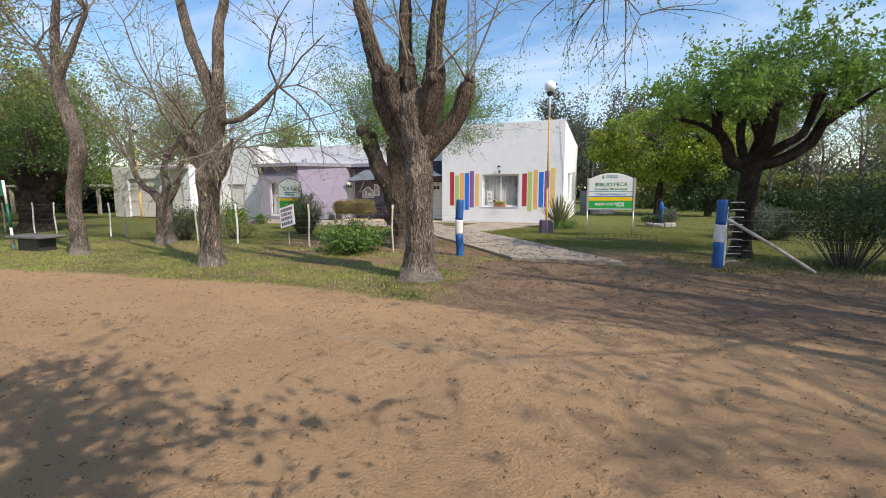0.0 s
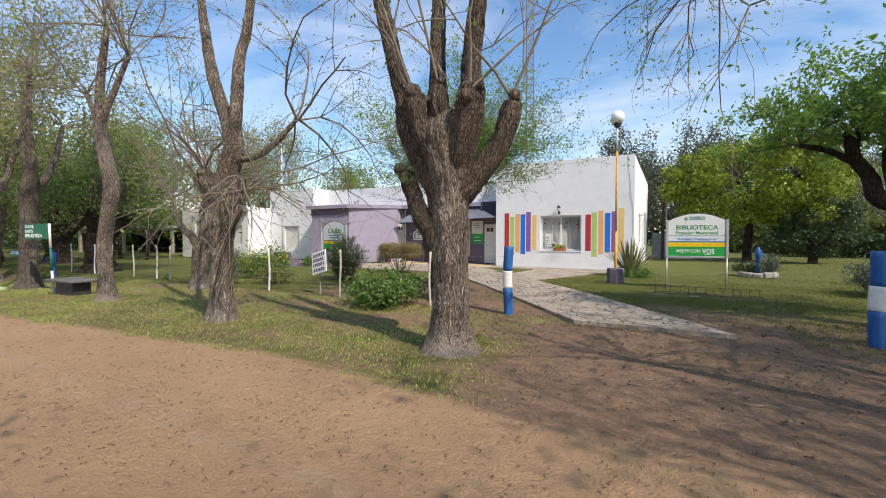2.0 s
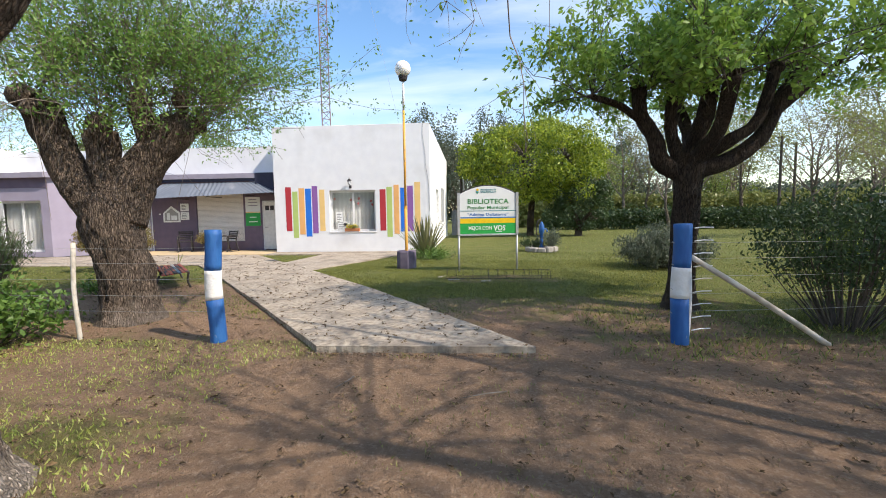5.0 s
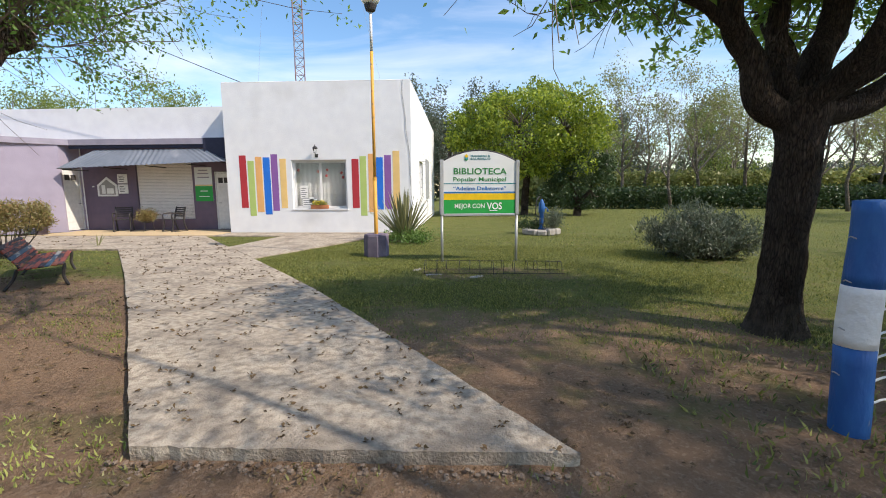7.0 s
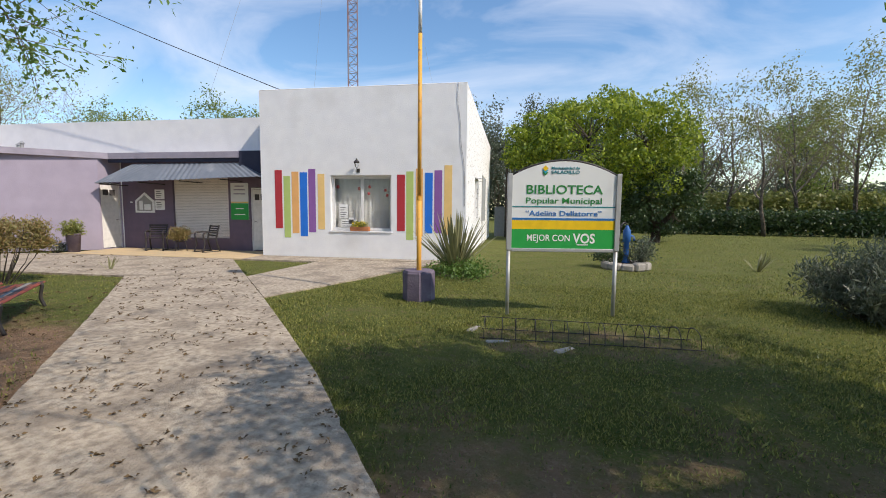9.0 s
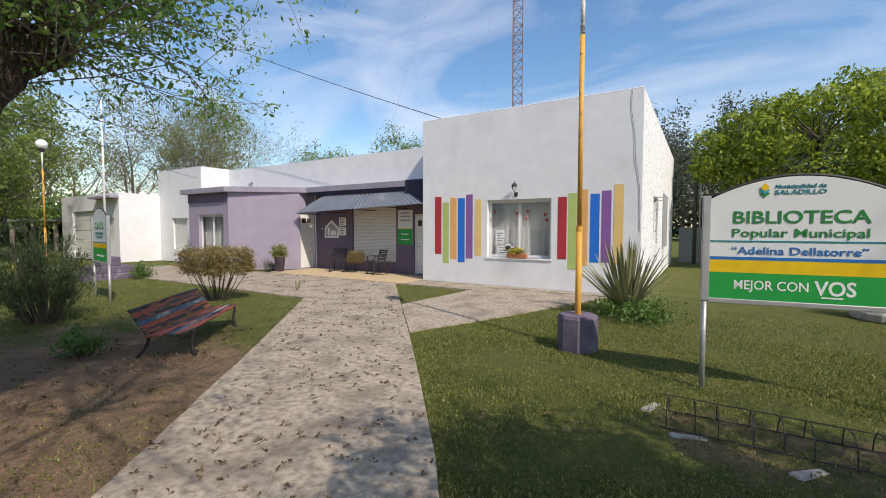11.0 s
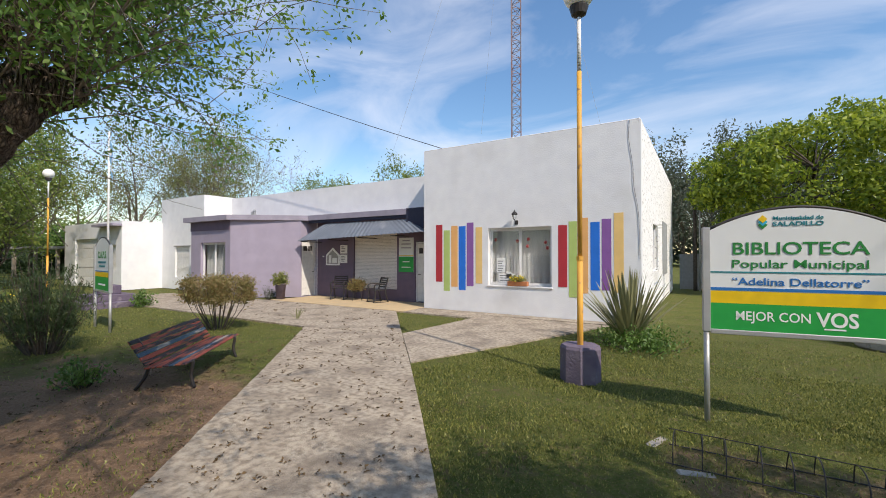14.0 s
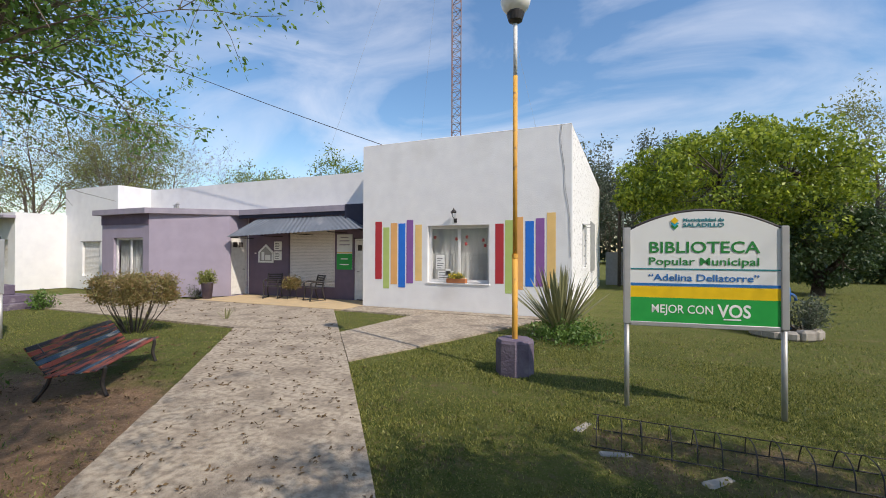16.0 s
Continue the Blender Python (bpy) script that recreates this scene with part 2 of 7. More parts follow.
M = {
    "white": mat("white_plaster", (0.78, 0.78, 0.78), 0.85, (0.72, 0.72, 0.73), 2.5, bump=0.25, bump_scale=30, stain=(0.62, 0.61, 0.60), stain_scale=0.55, stain_mix=(0.58, 0.8)),
    "rough_white": mat("flaking_white_plaster", (0.86, 0.86, 0.85), 0.9, (0.78, 0.77, 0.75), 5, bump=1.0, bump_scale=9, stain=(0.36, 0.35, 0.33), stain_scale=11, stain_mix=(0.58, 0.62)),
    "purple": mat("lilac_plaster", (0.34, 0.30, 0.375), 0.85, (0.30, 0.265, 0.33), 2.0, bump=0.2, bump_scale=30, stain=(0.38, 0.335, 0.42), stain_scale=0.8, stain_mix=(0.5, 0.8)),
    "dark_purple": mat("dark_plum_paint", (0.155, 0.115, 0.16), 0.75, (0.13, 0.10, 0.14), 4, bump=0.15, bump_scale=30),
    "slab": mat("lilac_grey_concrete_edge", (0.33, 0.30, 0.36), 0.85, (0.27, 0.25, 0.30), 3, bump=0.3, bump_scale=25),
    "navy": mat("dark_navy", (0.03, 0.032, 0.06), 0.7, bump=0.1),
    "roof": mat("bitumen_roof", (0.30, 0.30, 0.30), 0.9, bump=0.3),
    "concrete": mat("worn_concrete", (0.44, 0.375, 0.29), 0.9, (0.25, 0.205, 0.155), 14, (0.42, 0.64), 0.8, 55, stain=(0.19, 0.155, 0.12), stain_scale=1.9, stain_mix=(0.46, 0.74)),
    "ochre": mat("ochre_concrete", (0.56, 0.42, 0.24), 0.88, (0.47, 0.36, 0.22), 3, bump=0.4, bump_scale=50, stain=(0.40, 0.33, 0.24), stain_scale=1.6),
    "grey_wall": mat("grey_render", (0.34, 0.33, 0.32), 0.9, bump=0.5, bump_scale=12),
    "alu": mat("white_aluminium", (0.72, 0.72, 0.72), 0.4, bump=0.0),
    "shutter": mat("cream_slats", (0.74, 0.70, 0.66), 0.6, (0.68, 0.64, 0.60), 4),
    "wshutter": mat("white_slats", (0.74, 0.73, 0.70), 0.6),
    "glass": mat("window_glass", (0.95, 0.97, 0.97), 0.02, (0.95, 0.97, 0.97), trans=1.0, spec=0.5),
    "curtain": mat("pale_curtain", (0.46, 0.47, 0.48), 0.9, stretch=(6, 6, 0.4), scale=3),
    "dark": mat("dark_inside", (0.06, 0.055, 0.055), 0.9),
    "paper": mat("white_paper", (0.82, 0.82, 0.80), 0.8),
    "ink": mat("grey_ink", (0.12, 0.12, 0.13), 0.8),
    "awning": mat("painted_sheet_metal", (0.17, 0.19, 0.22), 0.45, (0.22, 0.24, 0.27), 2.2, bump=0.2, bump_scale=8, metal=0.2, stain=(0.30, 0.31, 0.33), stain_scale=1.4, stain_mix=(0.6, 0.72)),
    "galv": mat("galvanised_steel", (0.42, 0.42, 0.40), 0.45, (0.34, 0.34, 0.33), 9, metal=0.5, bump=0.1),
    "black_metal": mat("black_iron", (0.025, 0.025, 0.028), 0.5, (0.05, 0.04, 0.035), 20),
    "orange_pole": mat("faded_yellow_orange_paint", (0.72, 0.38, 0.06), 0.6, (0.60, 0.31, 0.06), 6, stain=(0.30, 0.18, 0.08), stain_scale=9, stain_mix=(0.62, 0.7)),
    "globe": mat("opal_globe", (0.86, 0.85, 0.82), 0.35, (0.84, 0.83, 0.80)),
    "blue_paint": mat("blue_post_paint", (0.014, 0.085, 0.28), 0.6, (0.025, 0.13, 0.36), 7, bump=0.6, bump_scale=20, stain=(0.42, 0.40, 0.38), stain_scale=6, stain_mix=(0.66, 0.7), stretch=(1, 1, 0.4)),
    "white_paint": mat("white_post_paint", (0.76, 0.75, 0.73), 0.6, (0.66, 0.64, 0.60), 8, bump=0.6, bump_scale=20, stain=(0.40, 0.36, 0.30), stain_scale=6, stain_mix=(0.66, 0.72)),
    "dark_stone": mat("dark_concrete", (0.10, 0.10, 0.095), 0.85, (0.15, 0.15, 0.14), 6, bump=0.5, bump_scale=30),
    "mast": mat("mast_paint", (0.20, 0.20, 0.24), 0.6, (0.22, 0.14, 0.14), 0.25, (0.45, 0.55)),
    "pale_wood": mat("peeling_whitewash", (0.58, 0.54, 0.47), 0.85, (0.40, 0.35, 0.28), 7, bump=0.6, bump_scale=20, stain=(0.30, 0.25, 0.19), stain_scale=5),
    "grey_wood": mat("weathered_wood", (0.36, 0.31, 0.26), 0.9, (0.24, 0.20, 0.16), 6, bump=0.7, bump_scale=18, stretch=(3, 3, 0.3)),
    "sign_white": mat("sign_face_white", (0.70, 0.72, 0.71), 0.35, (0.66, 0.68, 0.68), 2),
    "sign_green": mat("sign_green", (0.012, 0.30, 0.055), 0.4, (0.015, 0.33, 0.06)),
    "sign_dark_green": mat("sign_letter_green", (0.02, 0.22, 0.05), 0.4),
    "sign_yellow": mat("sign_yellow", (0.80, 0.52, 0.01), 0.4),
    "sign_blue": mat("sign_blue", (0.02, 0.16, 0.45), 0.4),
    "sign_teal": mat("sign_teal", (0.02, 0.22, 0.26), 0.4),
    "sign_cyan": mat("sign_cyan", (0.02, 0.38, 0.55), 0.4),
    "alu_frame": mat("brushed_aluminium", (0.52, 0.52, 0.52), 0.4, (0.45, 0.45, 0.45), 5, metal=0.6),
    "plate_green": mat("street_sign_green", (0.01, 0.13, 0.07), 0.4),
    "pale_green": mat("pale_green_pole_paint", (0.37, 0.45, 0.25), 0.6, (0.30, 0.37, 0.21), 5),
    "terracotta": mat("terracotta", (0.50, 0.19, 0.08), 0.8, bump=0.2),
    "plinth": mat("plum_painted_concrete", (0.115, 0.09, 0.13), 0.8, (0.17, 0.14, 0.18), 5, bump=0.5, bump_scale=30, stain=(0.34, 0.31, 0.33), stain_scale=3.5, stain_mix=(0.6, 0.8)),
    "stone": mat("rough_stone", (0.36, 0.33, 0.29), 0.9, (0.26, 0.24, 0.21), 7, bump=0.8, bump_scale=14),
    "clod": mat("earth_clod", (0.17, 0.115, 0.078), 0.95, (0.26, 0.20, 0.15), 18, bump=0.6, bump_scale=60),
    "litter": mat("dry_leaf", (0.10, 0.065, 0.035), 0.9, (0.17, 0.11, 0.05), 40),
    "twig": mat("twig_bark", (0.16, 0.13, 0.10), 0.9, (0.24, 0.20, 0.16), 12),
    "dark_twig": mat("dark_twig_bark", (0.07, 0.055, 0.045), 0.9, (0.12, 0.10, 0.08), 12),
    "bark": bark_mat("furrowed_bark", (0.07, 0.053, 0.042), (0.50, 0.41, 0.33), (0.55, 0.48, 0.41), 44),
    "bark_dark": bark_mat("dark_bark", (0.028, 0.021, 0.017), (0.11, 0.083, 0.063), (0.18, 0.145, 0.115), 50),
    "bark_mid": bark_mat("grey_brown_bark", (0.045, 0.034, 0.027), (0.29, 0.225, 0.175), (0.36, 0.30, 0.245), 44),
    "bark_pale": bark_mat("pale_bark", (0.10, 0.08, 0.065), (0.27, 0.23, 0.18)),
    "leaf_fresh": leaf_mat("fresh_leaves", (0.09, 0.20, 0.035), (0.23, 0.35, 0.08), 0.42),
    "leaf_spring": leaf_mat("spring_leaves", (0.11, 0.22, 0.035), (0.27, 0.40, 0.075), 0.4),
    "leaf_lime": leaf_mat("lime_leaves", (0.065, 0.125, 0.012), (0.36, 0.42, 0.035), 0.33),
    "leaf_mid": leaf_mat("green_leaves", (0.06, 0.13, 0.02), (0.14, 0.23, 0.045), 0.28),
    "leaf_park": leaf_mat("park_leaves", (0.10, 0.16, 0.03), (0.25, 0.30, 0.06), 0.4),
    "leaf_olive": leaf_mat("olive_young_leaves", (0.16, 0.20, 0.05), (0.28, 0.28, 0.09)),
    "leaf_grey": leaf_mat("grey_green_leaves", (0.06, 0.085, 0.05), (0.14, 0.16, 0.11), 0.25),
    "leaf_feather": leaf_mat("feathery_leaves", (0.035, 0.065, 0.02), (0.09, 0.13, 0.05), 0.25),
    "leaf_dark": leaf_mat("dark_leaves", (0.025, 0.05, 0.015), (0.06, 0.10, 0.03), 0.25),
    "leaf_brown": leaf_mat("rusty_leaves", (0.27, 0.17, 0.075), (0.20, 0.20, 0.065), 0.3),
    "blade": leaf_mat("grass_blades", (0.045, 0.08, 0.013), (0.335, 0.325, 0.085), 0.3),
    "dry_blade": leaf_mat("verge_grass_blades", (0.21, 0.28, 0.05), (0.48, 0.48, 0.15), 0.38),
    "worn_blade": leaf_mat("worn_grass_blades", (0.12, 0.14, 0.03), (0.34, 0.30, 0.11), 0.3),
    "spiky": leaf_mat("sword_leaves", (0.06, 0.085, 0.03), (0.33, 0.31, 0.16), 0.15),
    "flower_yellow": leaf_mat("yellow_petals", (0.65, 0.50, 0.03), (0.75, 0.62, 0.05), 0.2),
    "flower_red": leaf_mat("red_petals", (0.55, 0.05, 0.03), (0.6, 0.12, 0.03), 0.2),
}
PAINT = {
    "red": (0.44, 0.035, 0.045), "green": (0.44, 0.56, 0.17), "orange": (0.80, 0.42, 0.15), "blue": (0.015, 0.17, 0.66),
    "violet": (0.26, 0.11, 0.35), "yellow": (0.82, 0.55, 0.21)}
for key, rgb in PAINT.items():
    M["stripe_" + key] = mat("stripe_paint_" + key, rgb, 0.75, tuple(c * 0.9 for c in rgb), 3, bump=0.15, bump_scale=30)


def ground_material():
    m = bpy.data.materials.new("earth_and_grass")
    m.use_nodes = True
    n, l = m.node_tree.nodes, m.node_tree.links
    b = n["Principled BSDF"]
    b.inputs["Roughness"].default_value, b.inputs["Specular IOR Level"].default_value = 0.95, 0.15
    tc = n.new("ShaderNodeTexCoord")

    def tex(sc, det=6, rough=0.6):
        t = n.new("ShaderNodeTexNoise")
        t.inputs["Scale"].default_value, t.inputs["Detail"].default_value, t.inputs["Roughness"].default_value = sc, det, rough
        l.new(tc.outputs["Object"], t.inputs["Vector"])
        return t.outputs["Fac"]

    def rng(v, lo, hi):
        r = n.new("ShaderNodeMapRange")
        r.inputs["From Min"].default_value, r.inputs["From Max"].default_value = lo, hi
        l.new(v, r.inputs["Value"])
        return r.outputs["Result"]

    def col(fac, a, c):
        x = n.new("ShaderNodeMixRGB")
        l.new(fac, x.inputs["Fac"])
        for i, v in ((1, a), (2, c)):
            if isinstance(v, tuple):
                x.inputs[i].default_value = (*v, 1)
            else:
                l.new(v, x.inputs[i])
        return x.outputs["Color"]

    def attr(name, spread, sc):
        a, s = n.new("ShaderNodeAttribute"), n.new("ShaderNodeMath")
        a.attribute_name = name
        s.operation = "MULTIPLY_ADD"
        s.inputs[1].default_value = spread
        l.new(tex(sc, 8, 0.65), s.inputs[0])
        l.new(a.outputs["Fac"], s.inputs[2])
        return rng(s.outputs["Value"], 0.5 + spread * 0.5 - 0.16, 0.5 + spread * 0.5 + 0.16)

    grass = col(rng(tex(1.3), 0.3, 0.7), (0.085, 0.12, 0.025), (0.15, 0.17, 0.04))
    grass = col(rng(tex(45, 4), 0.45, 0.75), grass, (0.21, 0.18, 0.075))
    grass = col(rng(tex(7, 7, 0.7), 0.55, 0.68), grass, (0.20, 0.15, 0.085))
    soil = col(rng(tex(2.2), 0.3, 0.7), (0.33, 0.213, 0.133), (0.25, 0.163, 0.104))
    soil = col(rng(tex(30, 5), 0.5, 0.72), soil, (0.40, 0.285, 0.195))
    soil = col(rng(tex(16, 7, 0.75), 0.55, 0.66), soil, (0.17, 0.115, 0.075))
    road = col(rng(tex(0.9), 0.3, 0.7), (0.55, 0.36, 0.205), (0.47, 0.305, 0.175))
    road = col(rng(tex(55, 6, 0.75), 0.54, 0.68), road, (0.26, 0.175, 0.11))
    out = col(attr("soil", 1.1, 1.7), grass, soil)
    out = col(attr("road", 0.7, 1.1), out, road)
    out = col(attr("track", 1.0, 3.5), out, (0.50, 0.36, 0.235))
    l.new(out, b.inputs["Base Color"])
    bp, add = n.new("ShaderNodeBump"), n.new("ShaderNodeMath")
    add.operation = "ADD"
    l.new(tex(40, 6, 0.7), add.inputs[0])
    l.new(tex(9, 5), add.inputs[1])
    bp.inputs["Strength"].default_value, bp.inputs["Distance"].default_value = 1.0, 0.065
    l.new(add.outputs["Value"], bp.inputs["Height"])
    l.new(bp.outputs["Normal"], b.inputs["Normal"])
    return m


# ---- mesh tools ----
class Shape:
    """Vertices and faces gathered for one mesh."""

    def __init__(self):
        self.v, self.f, self.smooth = [], [], False

    def add(self, verts, faces):
        o = len(self.v)
        self.v.extend(tuple(p) for p in verts)
        self.f.extend(tuple(i + o for i in f) for f in faces)
        return self

    def box(self, x0, y0, z0, x1, y1, z1, c=0.0, m=None):
        """A box with chamfered edges of width c, at the pose m."""
        if c <= 0:
            vs = [(x, y, z) for z in (z0, z1) for y in (y0, y1) for x in (x0, x1)]
            fs = [(0, 2, 3, 1), (4, 5, 7, 6), (0, 1, 5, 4), (2, 6, 7, 3), (0, 4, 6, 2), (1, 3, 7, 5)]
        else:
            vs, idx = [], {}
            for i in (0, 1):
                for j in (0, 1):
                    for k in (0, 1):
                        X, Y, Z = (x0, x1)[i], (y0, y1)[j], (z0, z1)[k]
                        a, b2, d = X + (c, -c)[i], Y + (c, -c)[j], Z + (c, -c)[k]
                        for ax, p in enumerate(((X, b2, d), (a, Y, d), (a, b2, Z))):
                            idx[i, j, k, ax] = len(vs)
                            vs.append(p)
            fs = []
            for s in (0, 1):
                fs.append([idx[s, 0, 0, 0], idx[s, 1, 0, 0], idx[s, 1, 1, 0], idx[s, 0, 1, 0]][::1 if s else -1])
                fs.append([idx[0, s, 0, 1], idx[0, s, 1, 1], idx[1, s, 1, 1], idx[1, s, 0, 1]][::1 if s else -1])
                fs.append([idx[0, 0, s, 2], idx[1, 0, s, 2], idx[1, 1, s, 2], idx[0, 1, s, 2]][::1 if s else -1])
            for s in (0, 1):
                for t in (0, 1):
                    fs.append([idx[s, t, 0, 0], idx[s, t, 1, 0], idx[s, t, 1, 1], idx[s, t, 0, 1]])
                    fs.append([idx[s, 0, t, 0], idx[s, 1, t, 0], idx[s, 1, t, 2], idx[s, 0, t, 2]])
                    fs.append([idx[0, s, t, 1], idx[1, s, t, 1], idx[1, s, t, 2], idx[0, s, t, 2]])
                    for u in (0, 1):
                        fs.append([idx[s, t, u, 0], idx[s, t, u, 1], idx[s, t, u, 2]])
        if m is not None:
            vs = [m @ Vector(p) for p in vs]
        return self.add(vs, fs)

    def prism(self, poly, z0, z1):
        n = len(poly)
        self.add([(x, y, z0) for x, y in poly] + [(x, y, z1) for x, y in poly],
                 [tuple(range(n))[::-1], tuple(range(n, 2 * n))] + [(i, (i + 1) % n, n + (i + 1) % n, n + i) for i in range(n)])
        return self

    def tube(self, pts, radii, sides=6, cap=True, jitter=None):
        pts = [Vector(p) for p in pts]
        if not hasattr(radii, "__len__"):
            radii = [radii] * len(pts)
        o, n = len(self.v), len(pts)
        ref = None
        for i, p in enumerate(pts):
            d = (pts[min(i + 1, n - 1)] - pts[max(i - 1, 0)])
            d = d.normalized() if d.length > 1e-9 else Vector((0, 0, 1))
            if ref is None:
                ref = d.orthogonal().normalized()
            a = (ref - d * ref.dot(d))
            a = a.normalized() if a.length > 1e-6 else d.orthogonal().normalized()
            ref, b = a, d.cross(a)
            for s in range(sides):
                w = 2 * math.pi * s / sides
                r = radii[i]
                q = a * math.cos(w) + b * math.sin(w)
                if jitter:
                    r = jitter(p, q, r)
                self.v.append(tuple(p + q * r))
        for i in range(n - 1):
            for s in range(sides):
                t = (s + 1) % sides
                self.f.append((o + i * sides + s, o + i * sides + t, o + (i + 1) * sides + t, o + (i + 1) * sides + s))
        if cap:
            self.f.append(tuple(o + s for s in range(sides))[::-1])
            self.f.append(tuple(o + (n - 1) * sides + s for s in range(sides)))
        return self

    def lathe(self, profile, sides=20, at=(0, 0, 0)):
        o, n = len(self.v), len(profile)
        for r, z in profile:
            for s in range(sides):
                w = 2 * math.pi * s / sides
                self.v.append((at[0] + r * math.cos(w), at[1] + r * math.sin(w), at[2] + z))
        for i in range(n - 1):
            for s in range(sides):
                t = (s + 1) % sides
                self.f.append((o + i * sides + s, o + i * sides + t, o + (i + 1) * sides + t, o + (i + 1) * sides + s))
        self.f.append(tuple(o + s for s in range(sides))[::-1])
        self.f.append(tuple(o + (n - 1) * sides + s for s in range(sides)))
        return self

    def ball(self, at, r, rings=10, sides=16, squash=1.0):
        prof = [(max(1e-4, r * math.sin(math.pi * i / rings)), -r * squash * math.cos(math.pi * i / rings)) for i in range(rings + 1)]
        return self.lathe(prof, sides, at)

    def mesh(self, name, material):
        me = bpy.data.meshes.new(name)
        me.from_pydata(self.v, [], self.f)
        me.materials.append(material)
        if self.smooth:
            me.polygons.foreach_set("use_smooth", [True] * len(me.polygons))
        me.update()
        return me


def thing(name, at=(0, 0, 0), rz=0.0, label="", category="", group="", kind=""):
    ob = new(name)
    ob.empty_display_size = 0.2
    ob.matrix_world = pose(at[0], at[1], at[2], 0, 0, rz)
    return tagged(ob, label, category, group, kind)


def part(name, shape, material, parent, label="", smooth=False):
    shape.smooth = smooth or shape.smooth
    ob = new(name, shape.mesh(name, M[material] if isinstance(material, str) else material))
    if parent is not None:
        ob.parent = parent
    if label:
        ob["label"] = label
    return ob


def solo(name, shape, material, at=(0, 0, 0), rz=0.0, label="", category="", group="", kind="", smooth=False):
    """A thing that is one mesh."""
    ob = part(name, shape, material, None, "", smooth)
    ob.matrix_world = pose(at[0], at[1], at[2], 0, 0, rz)
    return tagged(ob, label, category, group, kind)


def quads(centres, normals, ups, w, h, fold=0.0):
    """Many leaf blades at once: pointed four-cornered blades, folded along the middle."""
    c, nrm, up = (np.asarray(a, float) for a in (centres, normals, ups))
    side = np.cross(nrm, up)
    side /= np.linalg.norm(side, axis=1)[:, None] + 1e-9
    w, h = np.broadcast_to(w, len(c))[:, None], np.broadcast_to(h, len(c))[:, None]
    base, tip = c, c + up * h
    mid = c + up * h * 0.45 + nrm * (h * fold)
    v = np.stack([base, mid - side * w / 2, tip, mid + side * w / 2], 1).reshape(-1, 3)
    return v


def leaf_mesh(name, v, material):
    n = len(v) // 4
    me = bpy.data.meshes.new(name)
    me.vertices.add(4 * n)
    me.vertices.foreach_set("co", v.astype(np.float32).ravel())
    me.loops.add(4 * n)
    me.loops.foreach_set("vertex_index", np.arange(4 * n, dtype=np.int32))
    me.polygons.add(n)
    me.polygons.foreach_set("loop_start", np.arange(0, 4 * n, 4, dtype=np.int32))
    me.polygons.foreach_set("loop_total", np.full(n, 4, dtype=np.int32))
    me.materials.append(M[material])
    me.update(calc_edges=True)
    me.validate()
    return me


def unit(a):
    return a / (np.linalg.norm(a, axis=1)[:, None] + 1e-9)


def leaves_round(rng, pts, per, spread, size, droop=0.3, aspect=0.45):
    """Leaf blades scattered round the given twig points."""
    pts = np.asarray(pts, float)
    c = np.repeat(pts, per, 0) + rng.normal(0, spread, (len(pts) * per, 3))
    n = unit(rng.normal(0, 1, c.shape) + np.array((0, 0, 0.7)))
    up = unit(np.cross(n, rng.normal(0, 1, c.shape)) - np.array((0, 0, droop)))
    h = size * rng.uniform(0.6, 1.3, len(c))
    return quads(c, n, up, h * aspect, h, 0.06)


# ---- ground ----
def ground_height(x, y):
    t = min(1.0, max(0.0, (y + 13.0) / 7.0))
    return -0.085 + 0.05 * t


def ramp(v, lo, hi):
    return np.clip((v - lo) / (hi - lo), 0, 1)


def axis_steps(lo, hi, step, far):
    inner = np.arange(lo, hi + 1e-6, step)
    out, d, s = [], 0.0, step
    while d < far:
        s *= 1.35
        d += s
        out.append(d)
    return np.concatenate([lo - np.array(out[::-1]), inner, hi + np.array(out)])


